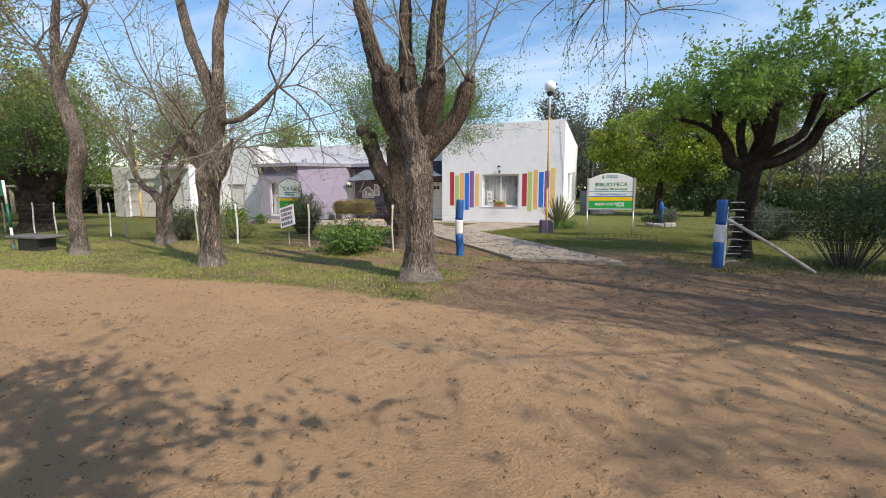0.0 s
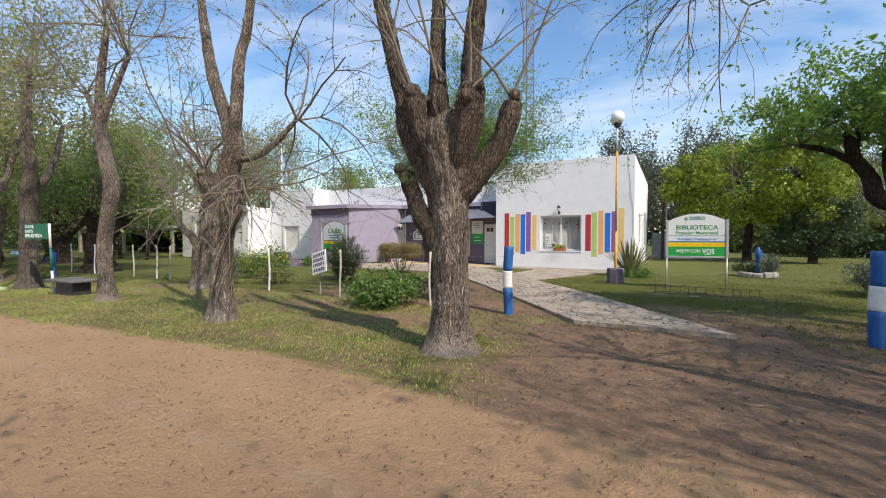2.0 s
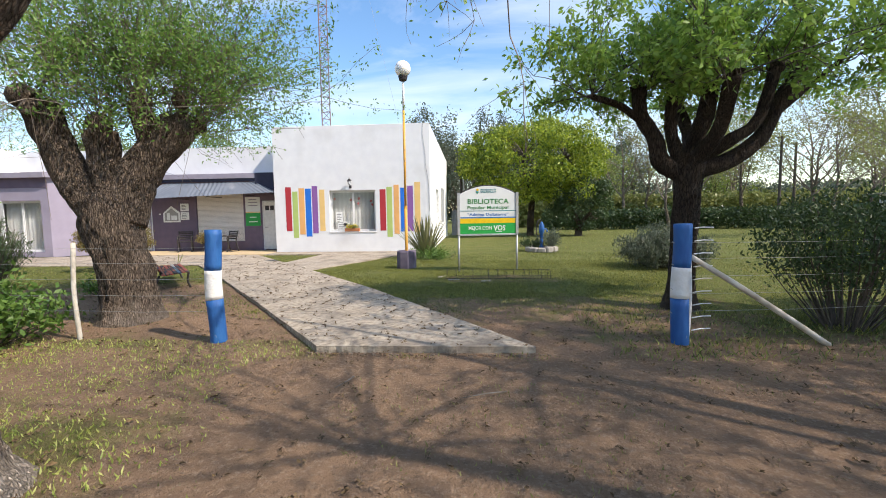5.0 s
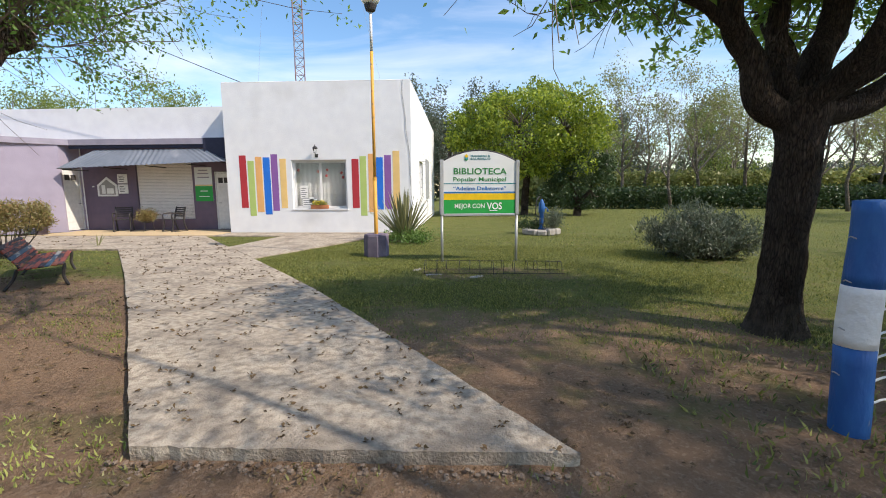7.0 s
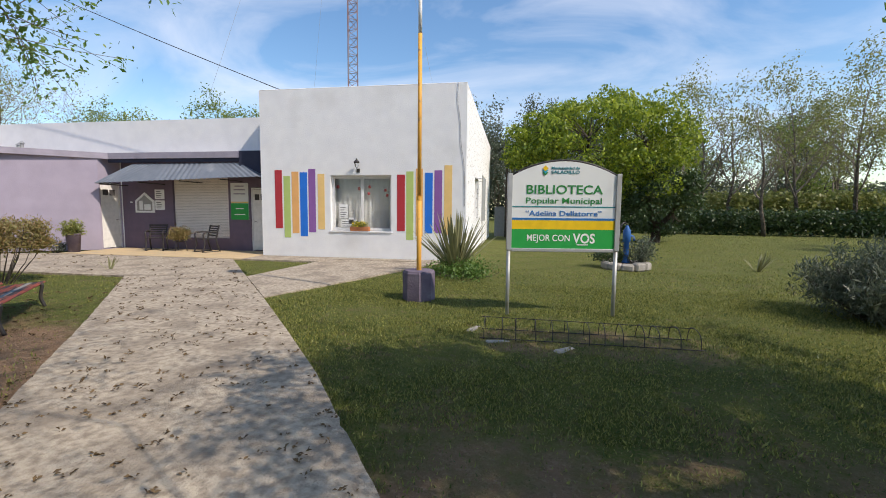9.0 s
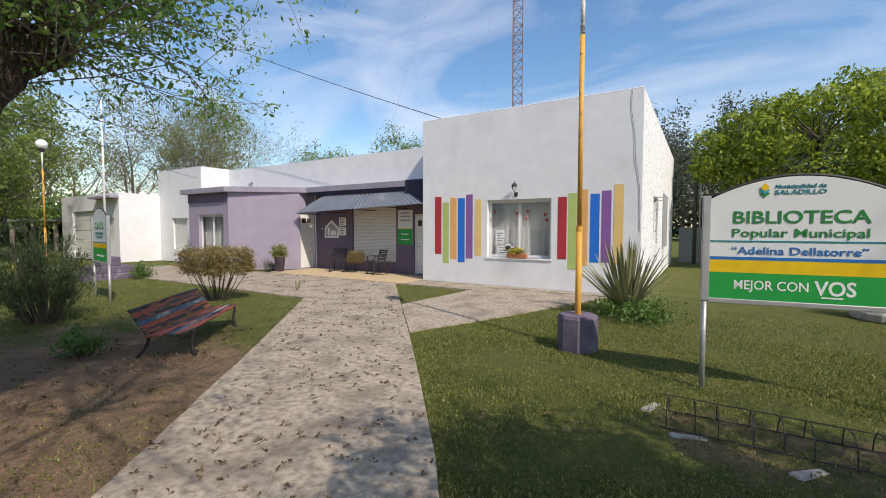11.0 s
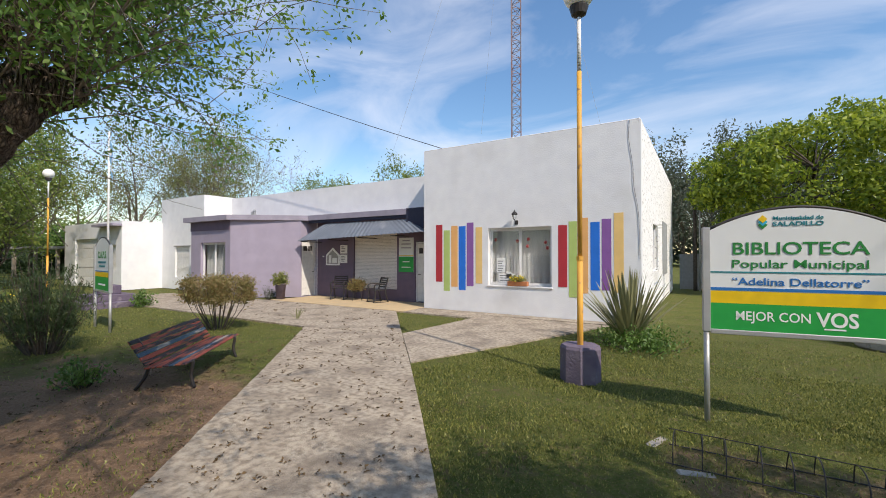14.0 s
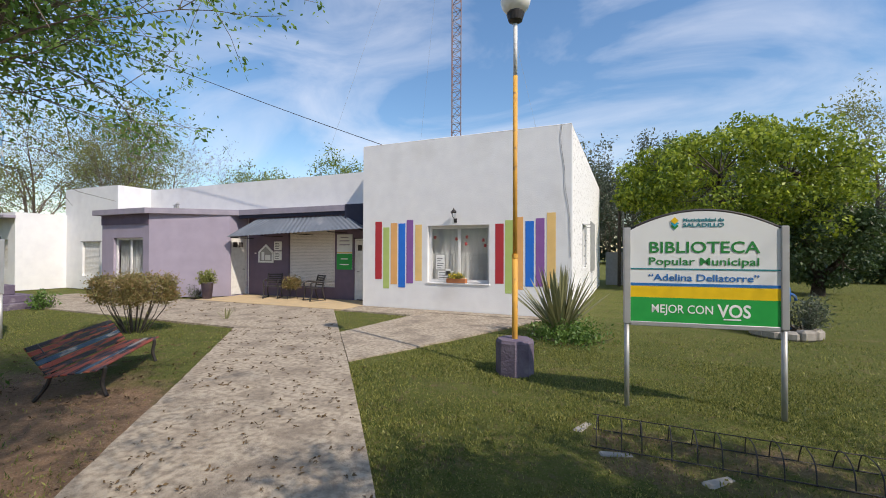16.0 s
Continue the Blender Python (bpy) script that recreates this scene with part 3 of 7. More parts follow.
def build_ground():
    xs, ys = axis_steps(-20, 18, 0.2, 900), axis_steps(-26, 3, 0.2, 900)
    X, Y = np.meshgrid(xs, ys)
    t = np.clip((Y + 13) / 7, 0, 1)
    Z = -0.085 + 0.05 * t
    near = (X > -20) & (X < 18) & (Y > -26) & (Y < 3)
    wob = np.zeros_like(X)
    for j, i in np.argwhere(near):
        p = Vector((X[j, i], Y[j, i], 0))
        wob[j, i] = 0.022 * noise.noise(p * 0.7) + 0.012 * noise.noise(p * 2.3)
    Z = Z + wob
    v = np.stack([X, Y, Z], -1).reshape(-1, 3)
    nx, ny = len(xs), len(ys)
    j, i = np.meshgrid(np.arange(ny - 1), np.arange(nx - 1), indexing="ij")
    a = (j * nx + i).ravel()
    faces = np.stack([a, a + 1, a + nx + 1, a + nx], 1)
    me = bpy.data.meshes.new("ground")
    me.from_pydata(v.tolist(), [], faces.tolist())
    me.polygons.foreach_set("use_smooth", [True] * len(me.polygons))
    x, y = v[:, 0], v[:, 1]
    edge = -16.6 + 0.25 * np.sin(x * 0.5) - 0.05 * np.clip(-x - 2, 0, 20)
    road = 1 - ramp(y, edge - 0.35, edge + 0.35)
    road *= ramp(y, -31.5, -30.5)
    gate = ramp(x, 5.6, 7.0) * (1 - ramp(x, 14.0, 16.0)) * (1 - ramp(y, -12.3, -11.0))
    shade_soil = 0.78 * ramp(x, -3.5, 0.5) * (1 - ramp(x + (y + 9) * 0.85, 4.2, 5.2)) * ramp(y, -13.6, -11.5) * (1 - ramp(y, -8.5, -6.5))
    right = 0.62 * ramp(x, 5.5, 7.0) * (1 - ramp(x, 11.0, 14.0)) * (1 - ramp(y, -10.2, -7.4))
    verge = 0.68 * ramp(x, -14, -6) * ramp(y, -14.6, -13.8) * (1 - ramp(y, -12.4, -11.0))
    gapl = 0.85 * ramp(x, 4.6, 6.2) * (1 - ramp(y, -13.0, -11.5))
    strip = 0.5 * (1 - ramp(y, -13.6, -12.6)) * (1 - ramp(x, 5.5, 7.0))
    soil = np.maximum.reduce([gate * 0.95, shade_soil, right, verge, strip, gapl * (1 - ramp(y, -12, -11))])
    rackbed = 0.5 * ramp(x, 6.9, 7.6) * (1 - ramp(x, 9.9, 10.6)) * ramp(y, -8.2, -7.6) * (1 - ramp(y, -6.9, -6.4))
    soil = np.maximum(soil, rackbed)
    base = 0.24 + 0.22 * (1 - ramp(y, -17, -13))
    soil = np.maximum(soil, base)
    line = -18.05 - 0.02 * x
    line2 = -19.9 - 0.06 * (x - 4)
    track = 0.5 * np.maximum(np.exp(-((y - line) / 0.22) ** 2), 0.5 * np.exp(-((y - line2) / 0.2) ** 2)) * road
    for name, val in (("road", road), ("soil", soil), ("track", track)):
        at = me.attributes.new(name, "FLOAT", "POINT")
        at.data.foreach_set("value", val.astype(np.float32))
    me.materials.append(ground_material())
    return tagged(new("ground", me), "tan dirt road, brown trodden soil and patchy mown grass", "ground", kind="structure")


build_ground()

# concrete path, apron and porch floor
def ragged(a, b, n, amount, rng):
    """Points from a to just before b along a broken concrete edge."""
    out = []
    for i in range(n):
        u = i / n
        j = 0 if i == 0 else rng.normal(0, amount)
        L = math.hypot(b[0] - a[0], b[1] - a[1])
        out.append((a[0] + (b[0] - a[0]) * u - (b[1] - a[1]) / L * j, a[1] + (b[1] - a[1]) * u + (b[0] - a[0]) / L * j))
    return out


edge_rng = np.random.default_rng(77)
path = Shape().prism(ragged((6.29, -12.42), (8.70, -12.40), 34, 0.005, edge_rng) + ragged((8.70, -12.40), (6.06, -8.74), 40, 0.005, edge_rng)
                     + [(6.06, -8.74), (5.12, -7.57), (3.70, -5.84), (2.10, -3.94)] + ragged((-0.4, -4.46), (2.24, -7.5), 24, 0.004, edge_rng) + ragged((2.24, -7.5), (4.25, -9.9), 22, 0.004, edge_rng)
                     + ragged((4.25, -9.9), (6.29, -12.42), 24, 0.004, edge_rng), -0.16, 0.0)
solo("pavement_path", path, "concrete", label="worn pale concrete garden path strewn with dry leaves", category="path", kind="structure")
apron = Shape().prism([(-0.47, -4.455), (2.095, -3.935), (-0.26, -1.12), (-6.4, -1.12), (-8.6, -1.6), (-12.5, -1.6), (-13.5, -3.2), (-9.5, -4.5)], -0.16, 0.002)
solo("pavement_apron", apron, "concrete", label="worn concrete apron before the porch", category="pavement", kind="structure")
side = Shape().prism([(3.71, -5.83), (5.75, -0.52), (2.41, -0.52), (2.105, -3.93)], -0.16, -0.002)
solo("pavement_side", side, "concrete", label="concrete side path leading to the library wall", category="pavement", kind="structure")
strip = Shape().prism([(-6.3, -1.118), (0.0, -1.118), (0.0, 1.05), (-6.1, 1.05), (-6.1, 0.2)], -0.16, 0.012)
foot = Shape().prism([(0.004, -1.118), (2.4, -1.118), (2.4, -0.5), (6.5, -0.4), (6.5, -0.02), (0.004, -0.02)], -0.16, 0.004)
solo("pavement_foot", foot, "concrete", label="worn concrete strip along the foot of the library wall", category="pavement", kind="structure")
solo("pavement_porch", strip, "ochre", label="ochre-tinted concrete porch floor along the walls", category="pavement", kind="structure")


# ---- buildings ----
def wall_panel(length, height, thick, holes=()):
    """A wall from x 0 to length, its outer face at y 0 and its inner at thick, with holes (x0, z0, x1, z1) through it."""
    s = Shape()
    xs = sorted({0.0, length, *[h[0] for h in holes], *[h[2] for h in holes]})
    zs = sorted({0.0, height, *[h[1] for h in holes], *[h[3] for h in holes]})
    keep = [[not any(h[0] < (a + b) / 2 < h[2] and h[1] < (c + d) / 2 < h[3] for h in holes) for c, d in zip(zs, zs[1:])] for a, b in zip(xs, xs[1:])]
    nx, nz = len(xs), len(zs)
    vid = lambda i, k, q: (i * nz + k) * 2 + q
    vs = [(x, thick * q, z) for x in xs for z in zs for q in (0, 1)]
    fs = []
    for i in range(nx - 1):
        for k in range(nz - 1):
            if not keep[i][k]:
                continue
            fs.append((vid(i, k, 0), vid(i + 1, k, 0), vid(i + 1, k + 1, 0), vid(i, k + 1, 0)))
            fs.append((vid(i, k, 1), vid(i, k + 1, 1), vid(i + 1, k + 1, 1), vid(i + 1, k, 1)))
            if i == 0 or not keep[i - 1][k]:
                fs.append((vid(i, k, 0), vid(i, k + 1, 0), vid(i, k + 1, 1), vid(i, k, 1)))
            if i == nx - 2 or not keep[i + 1][k]:
                fs.append((vid(i + 1, k, 0), vid(i + 1, k, 1), vid(i + 1, k + 1, 1), vid(i + 1, k + 1, 0)))
            if k == 0 or not keep[i][k - 1]:
                fs.append((vid(i, k, 0), vid(i, k, 1), vid(i + 1, k, 1), vid(i + 1, k, 0)))
            if k == nz - 2 or not keep[i][k + 1]:
                fs.append((vid(i, k + 1, 0), vid(i + 1, k + 1, 0), vid(i + 1, k + 1, 1), vid(i, k + 1, 1)))
    return s.add(vs, fs)


def put(ob, x, y, z, rz):
    ob.matrix_basis = pose(x, y, z, 0, 0, rz)
    return ob


def sliding_window(parent, x0, z0, x1, z1, y, rz=0.0, at=(0, 0), curtain=True, panes=2):
    """Aluminium sliding window in a wall's opening; local x along the wall, y into it."""
    w = part("window", Shape().box(x0, y, z0, x1, y + 0.06, z0 + 0.05, 0.006).box(x0, y, z1 - 0.05, x1, y + 0.06, z1, 0.006)
             .box(x0, y, z0 + 0.05, x0 + 0.05, y + 0.06, z1 - 0.05, 0.006).box(x1 - 0.05, y, z0 + 0.05, x1, y + 0.06, z1 - 0.05, 0.006), "alu", parent, "white aluminium sliding window")
    put(w, at[0], at[1], 0, rz)
    n = panes
    for i in range(n):
        a = x0 + 0.05 + (x1 - x0 - 0.1) * i / n
        b = x0 + 0.05 + (x1 - x0 - 0.1) * (i + 1) / n
        yy = y + 0.012 + 0.02 * (i % 2)
        fr = Shape()
        fr.box(a, yy, z0 + 0.05, a + 0.04, yy + 0.02, z1 - 0.05, 0.004).box(b - 0.04, yy, z0 + 0.05, b, yy + 0.02, z1 - 0.05, 0.004)
        fr.box(a + 0.04, yy, z0 + 0.05, b - 0.04, yy + 0.02, z0 + 0.09, 0.004).box(a + 0.04, yy, z1 - 0.09, b - 0.04, yy + 0.02, z1 - 0.05, 0.004)
        part("sash", fr, "alu", w)
        g = part("pane", Shape().box(a + 0.035, yy + 0.007, z0 + 0.085, b - 0.035, yy + 0.012, z1 - 0.085), "glass", w)
        g.visible_shadow = False
    if curtain:
        cs = Shape()
        num = int((x1 - x0) / 0.035)
        row = [(x0 + 0.03 + (x1 - x0 - 0.06) * i / num, y + 0.16 + 0.010 * math.sin(i * 1.3) + 0.008 * math.sin(i * 0.37)) for i in range(num + 1)]
        cs.add([(px, py, zz) for px, py in row for zz in (z0 + 0.04, z1 - 0.04)] + [(px, py + 0.004, zz) for px, py in row for zz in (z0 + 0.04, z1 - 0.04)],
               [(2 * i, 2 * i + 2, 2 * i + 3, 2 * i + 1) for i in range(num)] + [(2 * (num + 1) + 2 * i, 2 * (num + 1) + 2 * i + 1, 2 * (num + 1) + 2 * i + 3, 2 * (num + 1) + 2 * i + 2) for i in range(num)])
        part("curtain", cs, "curtain", w, "pale net curtain", smooth=True)
    return w


# library block
library = thing("library_building", label="white flat-roofed library with painted coloured stripes beside its window", category="building")
front = part("front_wall", wall_panel(6.4, 5.04, 0.25, [(2.277, 0.82, 4.18, 2.485)]), "white", library, "white plastered front wall")
side_wall = part("side_wall", wall_panel(12.0, 5.04, 0.25, [(2.6, 1.2, 4.2, 2.65), (6.0, 0.05, 7.1, 2.55)]), "rough_white", library, "flaking white side wall")
put(side_wall, 6.4, 0.25, 0, 90)
part("left_wall", Shape().box(0.0, 0.25, 0.0, 0.25, 12.0, 5.04), "white", library)
part("back_wall", Shape().box(0.0, 12.0, 0.0, 6.15, 12.25, 5.04), "white", library)
part("roof", Shape().box(0.25, 0.25, 4.6, 6.15, 12.0, 4.75), "roof", library)
part("floor_slab", Shape().box(0.25, 0.25, -0.1, 6.15, 12.0, 0.04), "roof", library)
sliding_window(library, 2.277, 0.82, 4.18, 2.485, 0.13)
sill = part("window_sill", Shape().box(2.25, -0.03, 0.775, 4.21, 0.12, 0.82, 0.01), "white", library)
sliding_window(library, 2.6, 1.2, 4.2, 2.65, 0.1, 90, (6.4, 0.25), curtain=False)
sd = part("side_door", Shape().box(6.0, 0.1, 0.05, 7.1, 0.15, 2.55, 0.01).box(6.15, 0.085, 0.25, 6.95, 0.1, 1.15, 0.01).box(6.15, 0.085, 1.3, 6.95, 0.1, 2.4, 0.01), "alu_frame", library, "grey metal side door")
put(sd, 6.4, 0.25, 0, 90)
# coping along the top edge
part("coping", Shape().box(0.0, 0.002, 5.04, 6.4, 0.25, 5.07, 0.012).box(6.15, 0.25, 5.04, 6.398, 12.25, 5.07, 0.012), "white", library)

STRIPES = [("red", 0.46, 0.70, 0.86, 2.65), ("green", 0.75, 0.97, 0.58, 2.47), ("orange", 1.02, 1.25, 0.72, 2.60), ("blue", 1.29, 1.53, 0.63, 2.58),
           ("violet", 1.57, 1.80, 0.76, 2.68), ("yellow", 1.87, 2.09, 0.85, 2.53),
           ("red", 4.36, 4.60, 0.84, 2.50), ("green", 4.64, 4.86, 0.58, 2.59), ("orange", 4.93, 5.14, 0.70, 2.67), ("blue", 5.20, 5.43, 0.79, 2.55),
           ("violet", 5.48, 5.71, 0.80, 2.62), ("yellow", 5.77, 6.00, 0.76, 2.76)]
for key, x0, x1, z0, z1 in STRIPES:
    part("stripe", Shape().box(x0, -0.006, z0, x1, 0.0, z1, 0.002), "stripe_" + key, library, key + " painted wall stripe")

# health post: main wall behind the porch, lilac bay, white wings
health = thing("health_post_building", label="long low white and lilac health post with flat roofs", category="building")
hw = part("porch_wall", wall_panel(6.15, 3.1, 0.25, [(2.05, 0.42, 4.22, 2.5), (5.05, 0.02, 5.75, 2.2)]), "dark_purple", health, "dark plum porch wall")
put(hw, -6.15, 1.07, 0, 0)
part("upper_wall", Shape().box(-12.3, 1.07, 3.1, 0.0, 1.32, 4.5).box(-12.3, 1.07, 0, -6.15, 1.32, 3.1), "white", health, "white plastered upper wall")
part("roof", Shape().box(-12.3, 1.32, 4.1, 0.0, 10.0, 4.25), "roof", health)
part("back_wall", Shape().box(-23.4, 10.0, 0.0, 0.0, 10.25, 4.3), "white", health)
# roof slab edge over porch and bay
slab_poly = [(-11.6, -1.6), (-8.35, -1.6), (-6.35, 0.05), (-5.95, 0.4), (0.0, 0.4), (0.0, 1.07), (-11.6, 1.07)]
part("roof_edge", Shape().prism(slab_poly, 3.1, 3.3), "slab", health, "grey lilac concrete roof edge")
part("fascia", Shape().box(-6.0, 0.45, 2.98, -0.001, 0.52, 3.1).box(-1.0, 0.385, 2.6, -0.001, 0.45, 3.31), "navy", health, "dark navy strip below the roof edge with a taller end piece")
bay = part("bay_front_wall", wall_panel(2.9, 3.1, 0.22, [(0.75, 0.2, 2.55, 2.22)]), "purple", health, "lilac bay wall")
put(bay, -11.3, -1.4, 0, 0)
diag = math.degrees(math.atan2(1.63, 2.2))
dwall = part("bay_diagonal_wall", wall_panel(math.hypot(1.63, 2.2), 3.1, 0.2), "purple", health, "lilac diagonal wall")
put(dwall, -8.4, -1.4, 0, diag)
part("bay_left_wall", Shape().box(-11.3, -1.18, 0, -11.08, 1.07, 3.1), "purple", health)
dw = part("porch_side_wall", wall_panel(0.84, 3.1, 0.15, [(0.06, 0.02, 0.82, 2.32)]), "purple", health)
put(dw, -6.2, 0.23, 0, 90)
# dark strip on the bay wall, colouring in the shade below the roof slab
part("bay_lintel_band", Shape().box(-11.32, -1.425, 2.72, -8.42, -1.4, 3.1), "dark_purple", health)
sliding_window(health, 0.75, 0.2, 2.55, 2.22, 0.1, 0, (-11.3, -1.4))
# white wings further along
part("wing_front_wall", wall_panel(4.0, 4.55, 0.25, [(1.4, 0.6, 2.72, 2.12)]), "white", health).matrix_basis = pose(-16.3, -0.3, 0)
part("wing_side_wall", Shape().box(-12.55, -0.05, 0, -12.3, 1.07, 4.55), "white", health)
part("wing_roof", Shape().box(-16.3, -0.05, 4.2, -12.55, 10.0, 4.3), "roof", health)
part("wing_back", Shape().box(-16.3, 1.07, 4.25, -12.3, 1.32, 4.55), "white", health)
part("garage_front_wall", wall_panel(7.2, 3.37, 0.25, [(1.5, 0.0, 4.5, 2.55), (5.3, 0.9, 6.6, 2.2)]), "white", health).matrix_basis = pose(-23.4, -2.1, 0)
part("garage_side_wall", Shape().box(-16.45, -1.85, 0, -16.2, -0.3, 3.37), "white", health)
part("garage_left_wall", Shape().box(-23.4, -1.85, 0, -23.15, 10.0, 3.37), "white", health)
part("garage_roof", Shape().box(-23.15, -1.85, 3.0, -16.45, 10.0, 3.1), "roof", health)
part("garage_canopy", Shape().box(-18.6, -2.5, 3.1, -16.15, -2.1, 3.22, 0.01), "slab", health)


# ---- trees ----
def bend(p, d, length, segs, rng, wob, lift=0.0):
    """Points of a wandering limb from p along d."""
    p, d = Vector(p), Vector(d).normalized()
    pts = [p.copy()]
    for _ in range(segs):
        d = (d + Vector(rng.normal(0, wob, 3)) + Vector((0, 0, lift))).normalized()
        p = p + d * (length / segs)
        pts.append(p.copy())
    return pts


def taper(r0, r1, n):
    return [r0 + (r1 - r0) * (i / (n - 1)) for i in range(n)]


def bark_jitter(amount, f=9.0, seed=0.0):
    def j(p, q, r):
        s = Vector((q.x * r * f * 2.2 + seed, q.y * r * f * 2.2, p.z * f * 0.42))
        ridge = abs(noise.noise(s)) - 0.18 + 0.5 * noise.noise(s * 0.45 + Vector((3, 1, 2)))
        return r * (1 + 0.05 * noise.noise(p * 2.1 + q)) + amount * ridge
    return j


def fine(pts, n):
    """The same line with n points, smoothed."""
    pts = [Vector(p) for p in pts]
    out = []
    m = len(pts) - 1
    for i in range(n):
        t = i / (n - 1) * m
        k = min(int(t), m - 1)
        u = t - k
        p0, p1, p2, p3 = pts[max(k - 1, 0)], pts[k], pts[k + 1], pts[min(k + 2, m)]
        out.append(0.5 * ((2 * p1) + (p2 - p0) * u + (2 * p0 - 5 * p1 + 4 * p2 - p3) * u * u + (3 * p1 - p0 - 3 * p2 + p3) * u ** 3))
    return out


def fine_r(radii, n):
    return list(np.interp(np.linspace(0, len(radii) - 1, n), range(len(radii)), radii))


def twigs(shape, rng, p, d, length, r, depth, tips, lift=0.0, wob=0.16, kids=(3, 5), angle=0.6, ratio=(0.45, 0.7), sides=4, steps=(4, 3)):
    """A branch that splits again and again; the ends of the last ones go into tips."""
    segs = steps[0] if depth else steps[1]
    pts = bend(p, d, length, segs, rng, wob, lift)
    shape.tube(pts, taper(r, max(r * 0.45, 0.0025), segs + 1), sides if r > 0.02 else 3, cap=False)
    if depth == 0:
        tips.extend(pts[1:])
        return
    for _ in range(int(rng.integers(kids[0], kids[1] + 1))):
        k = int(rng.integers(1, segs + 1))
        dd = (pts[k] - pts[k - 1]).normalized()
        dd = (dd + Vector(rng.normal(0, angle, 3))).normalized()
        twigs(shape, rng, pts[k], dd, length * rng.uniform(*ratio), max(r * 0.5, 0.004), depth - 1, tips, lift, wob, kids, angle, ratio, sides, steps)


def tree(name, at, trunk, limbs, label, bark="bark", twig="twig", leaf=None, seed=1, shoots=10, shoot_len=1.6, shoot_r=0.022, lift=0.05,
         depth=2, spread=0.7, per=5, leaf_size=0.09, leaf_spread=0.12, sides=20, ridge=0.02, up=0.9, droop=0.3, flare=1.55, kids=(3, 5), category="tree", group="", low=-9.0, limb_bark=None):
    """A pollarded tree: trunk points with radii, limbs as lists of (point, radius) ending in knobby heads, thin shoots from the heads, leaves on them.
    All points are local to the foot."""
    rng = np.random.default_rng(seed)
    t = thing(name, at, 0, label, category, group)
    s = Shape()
    pts, rad = [p for p, _ in trunk], [r for _, r in trunk]
    n = max(8, int(len(pts) * (20 if sides >= 60 else 14 if sides >= 24 else 6)))
    P, R = fine(pts, n), fine_r(rad, n)
    for i, p in enumerate(P):
        R[i] *= 1 + (flare - 1) * math.exp(-max(p.z, 0) / 0.22)
    s.tube(P, R, sides, True, bark_jitter(ridge, 9.0, seed))
    part("trunk", s, bark, t, smooth=True)
    heads = []
    for limb in limbs:
        ls = Shape()
        lp, lr = [p for p, _ in limb], [r for _, r in limb]
        m = max(6, len(lp) * (9 if sides >= 24 else 5))
        ls.tube(fine(lp, m), fine_r(lr, m), max(8, int(sides * 0.7)), True, bark_jitter(ridge * 0.9, 9.0, seed + len(heads)))
        e, r = Vector(lp[-1]), lr[-1]
        if r > 0.05:
            for _ in range(4):
                k = e + Vector(rng.normal(0, r * 0.45, 3))
                ls.ball(k, r * rng.uniform(0.55, 0.85), 6, 8)
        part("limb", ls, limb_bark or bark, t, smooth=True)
        heads.append((e, (e - Vector(lp[-2])).normalized(), r))
    ts, tips = Shape(), []
    for e, d, r in heads:
        for _ in range(shoots):
            dd = (d * 0.5 + Vector((0, 0, up)) + Vector(rng.normal(0, spread, 3))).normalized()
            if low > -5:
                dd.z = max(dd.z, 0.12)
            twigs(ts, rng, e + Vector(rng.normal(0, r * 0.5, 3)), dd, shoot_len * rng.uniform(0.6, 1.25), shoot_r, depth, tips, lift, kids=kids)
    part("branchwork", ts, twig, t, smooth=True)["kind"] = "stuff"
    tips = [p for p in tips if p[2] > low]
    if leaf and tips:
        v = leaves_round(rng, [tuple(p) for p in tips], per, leaf_spread, leaf_size, droop)
        ob = new("crown", leaf_mesh("crown", v, leaf))
        ob.parent = t
        ob["kind"] = "stuff"
    return t


G = ground_height
